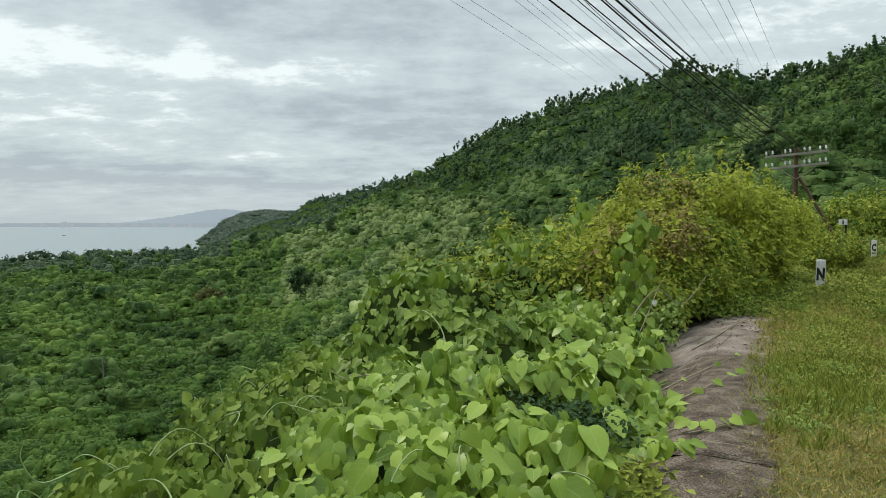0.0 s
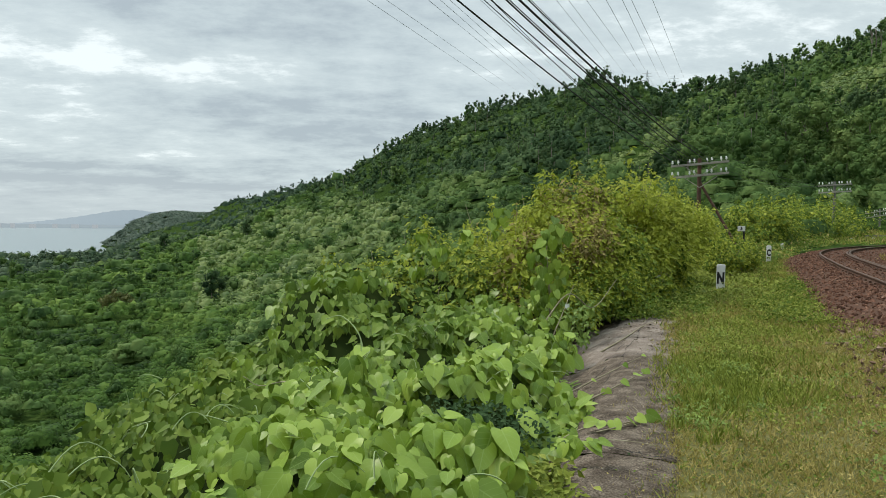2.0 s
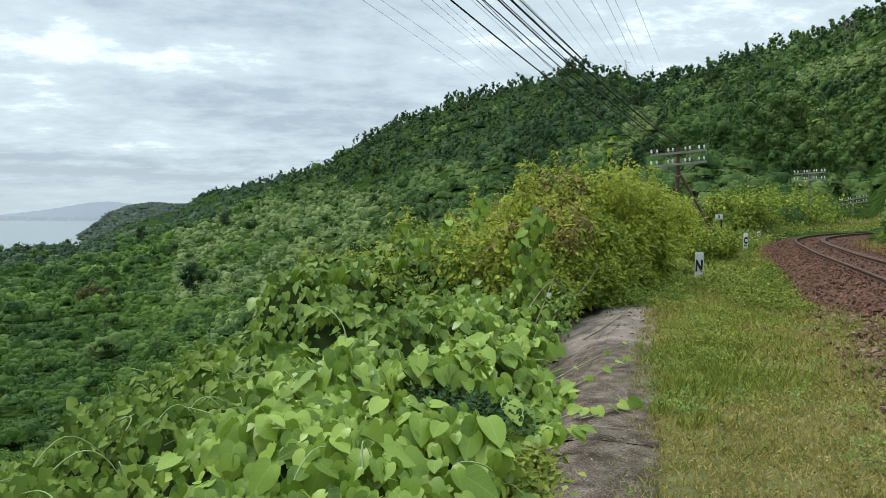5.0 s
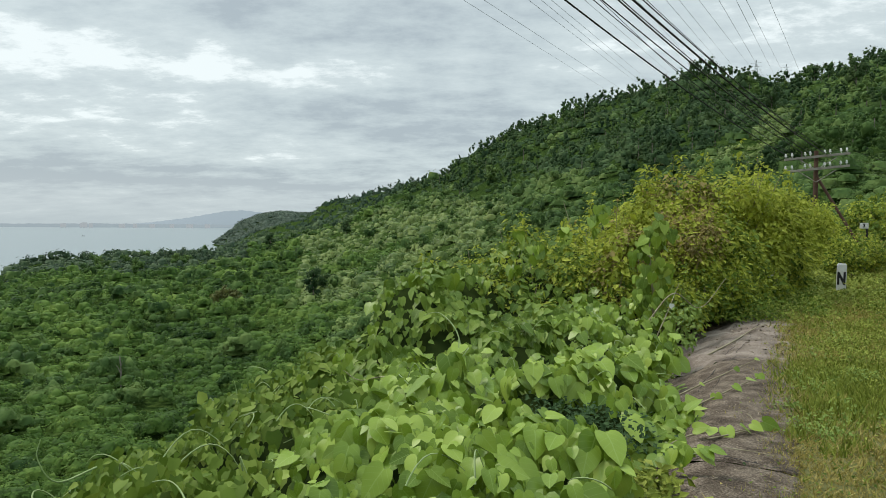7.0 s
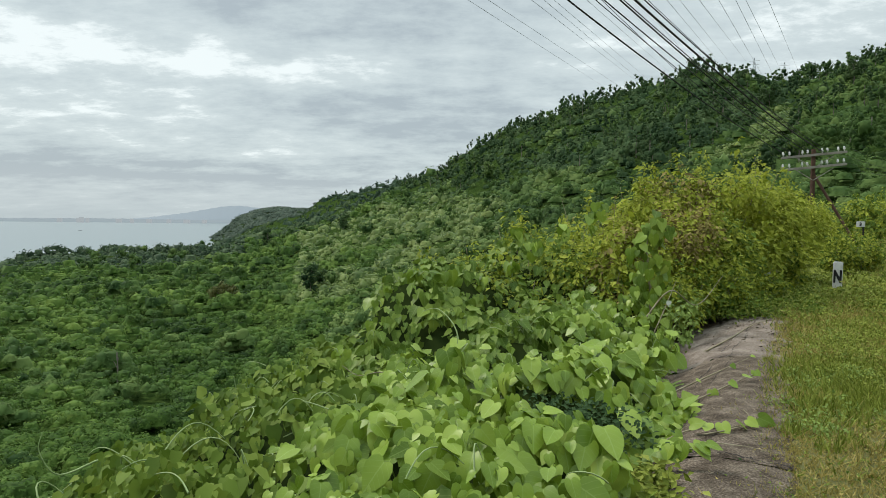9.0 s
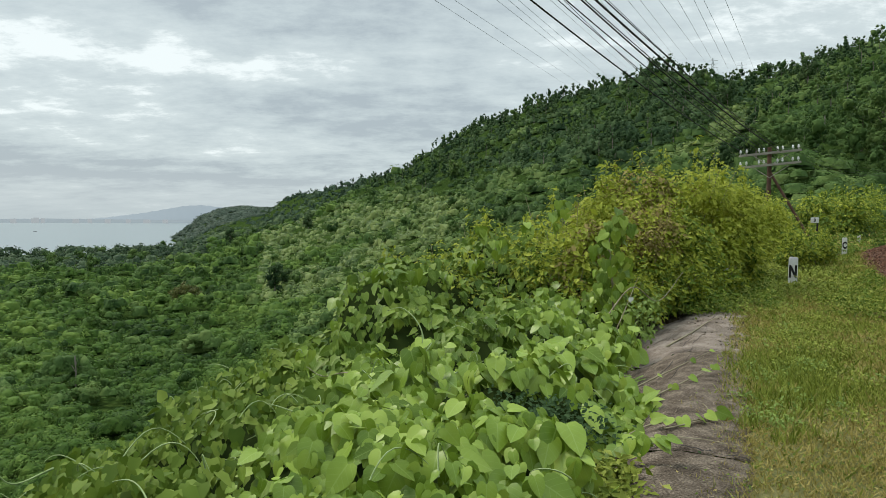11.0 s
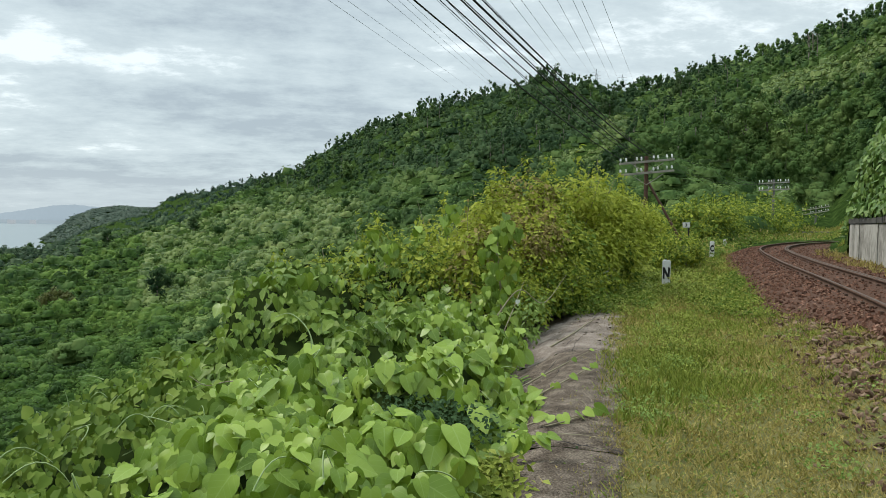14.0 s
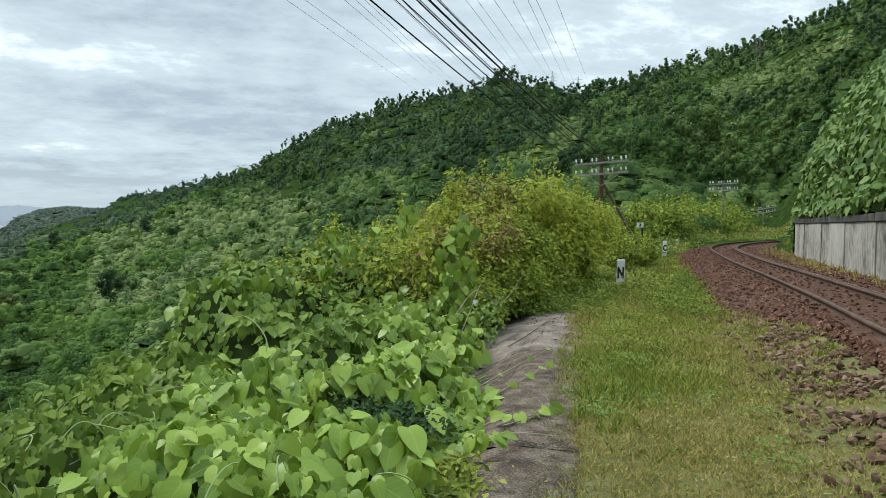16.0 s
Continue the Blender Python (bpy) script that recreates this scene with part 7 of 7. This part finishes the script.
def creeper_bank():
    """Vine-covered cutting behind the wall."""
    hx, hy = WALL_U, np.array((-WALL_U[1], WALL_U[0]))
    if hy @ np.array((1.0, -0.6)) < 0:
        hy = -hy

    def surf(u, w):
        h = np.minimum(np.interp(w, (0.1, 0.5, 1.5, 3.0, 8.0), (0.3, 2.7, 4.9, 7.0, 9.5)), np.interp(u, (-1.7, -1.0, 0.2, 1.5), (-0.6, 2.4, 7.0, 12.0)))
        return 2.0 + h + 0.22 * hill_noise(u, w, 1.1) + 0.1 * hill_noise(u, w, 0.4, 2)

    th = thing("creeper_bank", "cutting above the wall hung with green creeper", "vine")
    U, W = np.meshgrid(np.arange(-1.3, 27, 0.3), np.arange(0.1, 11, 0.25), indexing="ij")
    P = WALL_A + U[..., None] * hx + W[..., None] * hy
    V = np.concatenate([P, (surf(U, W) - 0.32)[..., None]], -1).reshape(-1, 3)
    # skirt down to the land along the outer edges
    n, k = U.shape
    Z = V[:, 2].reshape(n, k)
    Z[0, :] = 0.2
    Z[:, -1] = 0.2
    V[:, 2] = Z.ravel()
    i = (np.arange(n - 1)[:, None] * k + np.arange(k - 1)[None]).ravel()
    part("undergrowth", mesh_from("undergrowth", V, np.stack([i, i + k, i + k + 1, i + 1], -1), M_gap, True), M_gap, th, "dark sheet under the creeper, gap shade put into its colour")
    n = 12000
    u, w = rng.uniform(-1.5, 19, n), 0.15 + rng.uniform(0.0, 1, n) ** 1.8 * 8.0
    z = surf(u, w)
    e = 0.1
    gu, gw = (surf(u + e, w) - z) / e, (surf(u, w + e) - z) / e
    nr2 = -gu[:, None] * hx - gw[:, None] * hy
    nrm = np.concatenate([nr2, np.ones((n, 1))], 1)
    nrm /= np.linalg.norm(nrm, axis=1, keepdims=True)
    P = WALL_A + u[:, None] * hx + w[:, None] * hy
    C = np.concatenate([P, np.maximum(z + rng.uniform(-0.35, 0.12, n), 2.4 + 0 * z)[:, None]], 1)
    # curtains of leaves hanging down the open end and over the coping
    m = 1500
    k = rng.integers(0, m, m) % 2 == 0
    hu, hw = np.where(k, rng.uniform(-1.7, -1.1, m), rng.uniform(0, 12, m)), np.where(k, rng.uniform(0.0, 8.0, m) , rng.uniform(-0.12, 0.15, m))
    hz = np.where(k, rng.uniform(0.3, 1, m) * np.minimum(surf(-1.0 + 0 * hu, hw), 9), rng.uniform(2.3, 2.6, m))
    C[:m] = np.concatenate([WALL_A + hu[:, None] * hx + hw[:, None] * hy, hz[:, None]], 1)
    nrm[:m] = np.concatenate([np.where(k, -1.0, 0.0)[:, None] * hx + np.where(k, 0.0, -1.0)[:, None] * hy, np.full((m, 1), 0.4)], 1)
    lean = nrm + rng.normal(scale=0.62, size=nrm.shape) + (-0.2, -0.2, 0)
    down = np.tile(np.array([0, 0, -1.0]), (n, 1)) + rng.normal(scale=0.4, size=nrm.shape)
    tagged(part("foliage", heart_mesh("foliage", C, lean, rng.uniform(0.15, 0.36, n), down, M_creeper, HEART_LO), M_creeper, th), kind="stuff")


creeper_bank()


# ---------- marker posts ----------
def text_mesh(body, size, depth):
    cu = bpy.data.curves.new("lettering", "FONT")
    cu.body, cu.size, cu.extrude, cu.align_x, cu.align_y = body, size, depth, "CENTER", "CENTER"
    cu.offset = size * 0.055
    tmp = bpy.data.objects.new("lettering", cu)
    scene.collection.objects.link(tmp)
    me = bpy.data.meshes.new_from_object(tmp.evaluated_get(bpy.context.evaluated_depsgraph_get()))
    bpy.data.objects.remove(tmp)
    return me


def marker_post(az, r, z0, h, w, label, letter="", lean=0.0, rz=None):
    x, y = polar(az, r)
    p = thing("marker_post", label, "post", (float(x), float(y), z0), az if rz is None else rz, "white railway marker posts")
    if lean:
        p.matrix_basis = p.matrix_basis @ pose(0, 0, 0, 0, lean, 0)
    bm = bmesh.new()
    box(bm, -w / 2, w / 2, -w * 0.33, w * 0.33, -0.15, h, 0.018)
    for v in bm.verts:
        if v.co.z > h - 0.03:
            v.co.z -= 0.10 * w * (2 * v.co.x / w) ** 2
    part("body", bm, M_white, p)
    if letter:
        me = text_mesh(letter, w * 1.3, 0.004)
        for v in me.vertices:
            v.co = Vector((v.co.x * 0.86, -w * 0.33 - 0.004 - v.co.z, v.co.y * 1.45 + h * 0.47))
        me.materials.append(M_black)
        part("letter", me, M_black, p, "black painted letter")
    return p


marker_post(-28.74, 18.6, 0.05, 0.70, 0.205, "white concrete marker post with black letter N in the weeds", "N", 1.0)
marker_post(-32.03, 34.0, 0.30, 0.66, 0.20, "white concrete marker post with black letter C by the ballast", "C")
marker_post(-32.96, 42.0, 0.40, 0.55, 0.17, "small leaning white marker post by the ballast", "", -4)
marker_post(-34.4, 48.0, 0.55, 0.45, 0.2, "small white marker post by the ballast")
for az, r, z in ((-37.3, 55, 0.78), (-38.65, 58, 0.80), (-40.4, 60, 0.86), (-39.4, 66, 0.95)):
    marker_post(az, r, z, 0.42, 0.17, "small white marker post beyond the curve")


def number_sign():
    x, y = polar(-30.1, 36)
    p = thing("number_sign", "white sign plate with black number 3 on a dark post", "sign", (float(x), float(y), 0.20), -30)
    bm = bmesh.new()
    box(bm, 0.07, 0.15, -0.03, 0.03, -0.5, 1.40, 0.008)
    part("post", bm, M_black, p)
    bm = bmesh.new()
    box(bm, -0.17, 0.17, -0.055, -0.032, 1.37, 1.62, 0.006)
    plate = part("plate", bm, M_white, p)
    me = text_mesh("3", 0.19, 0.003)
    for v in me.vertices:
        v.co = Vector((v.co.x, -0.060 - v.co.z, v.co.y + 1.485))
    me.materials.append(M_black)
    part("number", me, M_black, plate, "black painted number")


number_sign()


def far_kerb():
    """A low pale kerb across the bend, beyond the rails."""
    t = thing("concrete_kerb", "low pale concrete kerb beyond the bend of the track", "kerb")
    for a0, a1 in ((-36.6, -38.3), (-38.35, -40.1), (-40.15, -42.2)):
        bm = bmesh.new()
        p, q = np.array(polar(a0, 64.5)), np.array(polar(a1, 63.0))
        n = np.linalg.norm(q - p)
        box(bm, 0, n, -0.12, 0.12, -0.6, 0.20, 0.02)
        ob = part("kerb_block", bm, M_polegrey, t)
        ob.matrix_basis = pose(p[0], p[1], 1.16, 0, 0, math.degrees(math.atan2(q[1] - p[1], q[0] - p[0])))


far_kerb()


# ---------- telegraph poles ----------
def telegraph_pole(az, r, z0, arms, arm_w, mat, label, rz, stay=None, tilt=0.0):
    x, y = polar(az, r)
    p = thing("telegraph_pole", label, "utility pole", (float(x), float(y), z0), rz, "telegraph poles along the track")
    top = max(arms) - z0 + 0.25
    V, F = tube_arrays([(0, 0, -0.4), (0, 0, top)], [0.11, 0.085], 10)
    part("mast", mesh_from("mast", V, F, mat, True), mat, p)
    for a in arms:
        h = a - z0
        bm = bmesh.new()
        box(bm, -arm_w / 2, arm_w / 2, -0.16, -0.06, h - 0.05, h + 0.05, 0.01)
        arm = part("crossarm", bm, M_arm, p)
        arm.matrix_basis = Matrix.Translation((0, 0, h)) @ Matrix.Rotation(radians(-tilt), 4, "Y") @ Matrix.Translation((0, 0, -h))
        for fx in (-0.47, -0.37, -0.17, -0.09, 0.13, 0.21, 0.37, 0.46):
            prof = [(0.014, 0.0), (0.014, 0.05), (0.05, 0.055), (0.055, 0.08), (0.032, 0.11), (0.042, 0.13), (0.036, 0.165), (0.02, 0.185), (0.001, 0.19)]
            pts = [(fx * arm_w, -0.11, h + 0.06 + z) for _, z in prof]
            V, F = tube_arrays(pts, [q for q, _ in prof], 8)
            part("insulator", mesh_from("insulator", V, F, M_insul, True), M_insul, arm, "white porcelain insulator")
        V, F = join_arrays([tube_arrays([(sx * arm_w * 0.3, -0.1, h - 0.05), (0, -0.1, h - 0.55)], 0.018, 5) for sx in (-1, 1)])
        part("brace", mesh_from("brace", V, F, M_arm), M_arm, p)
    if stay:
        V, F = tube_arrays([(0, 0, stay[0]), (stay[1], stay[2], -0.2)], [0.06, 0.06], 8)
        part("stay", mesh_from("stay", V, F, M_pole, True), M_pole, p, "rusty leaning prop")
    return p


P1 = telegraph_pole(-27.0, 33.0, 0.0, (4.05, 4.56), 2.45, M_pole, "rusty telegraph pole with two crossarms and white insulators", -20, (3.8, 2.15, -0.6), 5.0)
P2 = telegraph_pole(-36.2, 58.0, 0.9, (4.50, 5.02), 2.15, M_polegrey, "grey telegraph pole with two crossarms and white insulators", -26, None, 3.0)
P3 = telegraph_pole(-39.0, 84.0, 1.2, (3.3, 3.75), 2.6, M_polegrey, "distant grey telegraph pole with two crossarms", -40, None, 10.0)
P4 = telegraph_pole(-36.3, 108.0, 1.0, (4.35, 4.9), 2.4, M_polegrey, "far telegraph pole rising behind the thicket", -36)


# ---------- wires ----------
def wire(name, a, b, sag, rad, mat, label, group):
    t = np.linspace(0, 1, 60)[:, None]
    P = np.array(a) * (1 - t) + np.array(b) * t
    P[:, 2] -= (sag * 4 * t * (1 - t))[:, 0]
    V, F = tube_arrays(P, rad, 5)
    ob = new(name, mesh_from(name, V, F, mat, True))
    return tagged(ob, label, "cable", group)


x1, y1 = polar(-27.0, 33.0)
ca, sa_ = math.cos(radians(-20)), math.sin(radians(-20))
WIRE_DIR = np.array((-0.572, -0.820))
# arm fraction, arm height, heading and rise seen from the verge where the span passes overhead, radius
for fx, ah, waz, wel, rad in ((-0.47, 4.56, -8.4, 17.8, 0.017), (-0.37, 4.56, -10.4, 17.9, 0.009), (-0.17, 4.56, -11.0, 17.9, 0.012), (-0.09, 4.56, -12.2, 17.9, 0.016), (-0.02, 4.56, -12.45, 17.9, 0.010),
                              (0.13, 4.56, -13.2, 17.95, 0.020), (0.21, 4.56, -13.9, 17.95, 0.011), (-0.4, 4.05, -10.9, 17.9, 0.006), (0.4, 4.05, -14.2, 17.9, 0.005)):
    a = np.array((x1 + ca * fx * 2.55, y1 + sa_ * fx * 2.55))
    way = np.array(polar(waz, 1.0))
    # where the span crosses that heading in plan
    m = np.array([[way[0], -WIRE_DIR[0]], [way[1], -WIRE_DIR[1]]])
    rr, qq = np.linalg.solve(m, a)
    zc = EYE + rr * math.tan(radians(wel))
    span, sag = 46.0, 0.75
    tq = qq / span
    zb = (zc + sag * 4 * tq * (1 - tq) - (ah + 0.15) * (1 - tq)) / tq
    b = a + WIRE_DIR * span
    wire("telegraph_cable", (*a, ah + 0.15), (*b, zb), sag, rad, M_wire, "black cable strung from the telegraph pole", "telegraph cables")
# spans on to the next poles
for fx in (-0.47, -0.17, 0.13, 0.46):
    x2, y2 = polar(-36.2, 58.0)
    x3, y3 = polar(-39.0, 84.0)
    c2, s2 = math.cos(radians(-26)), math.sin(radians(-26))
    c3, s3 = math.cos(radians(-40)), math.sin(radians(-40))
    pa = (x1 + ca * fx * 2.5, y1 + sa_ * fx * 2.5, 4.9)
    pb = (x2 + c2 * fx * 2.5, y2 + s2 * fx * 2.5, 4.95)
    pc = (x3 + c3 * fx * 2.5, y3 + s3 * fx * 2.5, 3.9)
    wire("telegraph_cable", pa, pb, 0.5, 0.006, M_wire, "thin wire strung between telegraph poles", "telegraph cables")
    wire("telegraph_cable", pb, pc, 0.5, 0.006, M_wire, "thin wire strung between telegraph poles", "telegraph cables")
# high-voltage conductors crossing overhead towards the ridge: overhead heading and rise, far heading and rise
for a1, e1, a2, e2 in ((-1.56, 17.24, -12.35, 10.6), (-2.68, 17.53, -13.52, 10.6), (-5.84, 17.71, -14.44, 11.2), (-6.75, 17.75, -14.68, 11.3), (-7.5, 17.77, -15.2, 11.4), (-9.88, 17.87, -16.77, 11.9),
                       (-13.68, 17.94, -18.86, 12.1), (-15.77, 17.95, -20.47, 12.3), (-16.7, 17.95, -21.16, 12.3), (-18.09, 17.94, -22.44, 12.1), (-19.61, 17.91, -23.46, 11.2), (-20.85, 17.88, -24.28, 11.0), (-21.54, 17.86, -24.82, 11.2), (-23.13, 17.81, -25.94, 11.1)):
    r1 = 44.0 / math.tan(radians(e1))
    p, q = np.array(ray_at(a1, e1, r1)), np.array(ray_at(a2, e2, 560.0))
    wire("power_line", p + (p - q) * 0.12, q, 0.0, 0.042, M_wiregrey, "grey high-voltage conductor crossing the sky", "power lines")
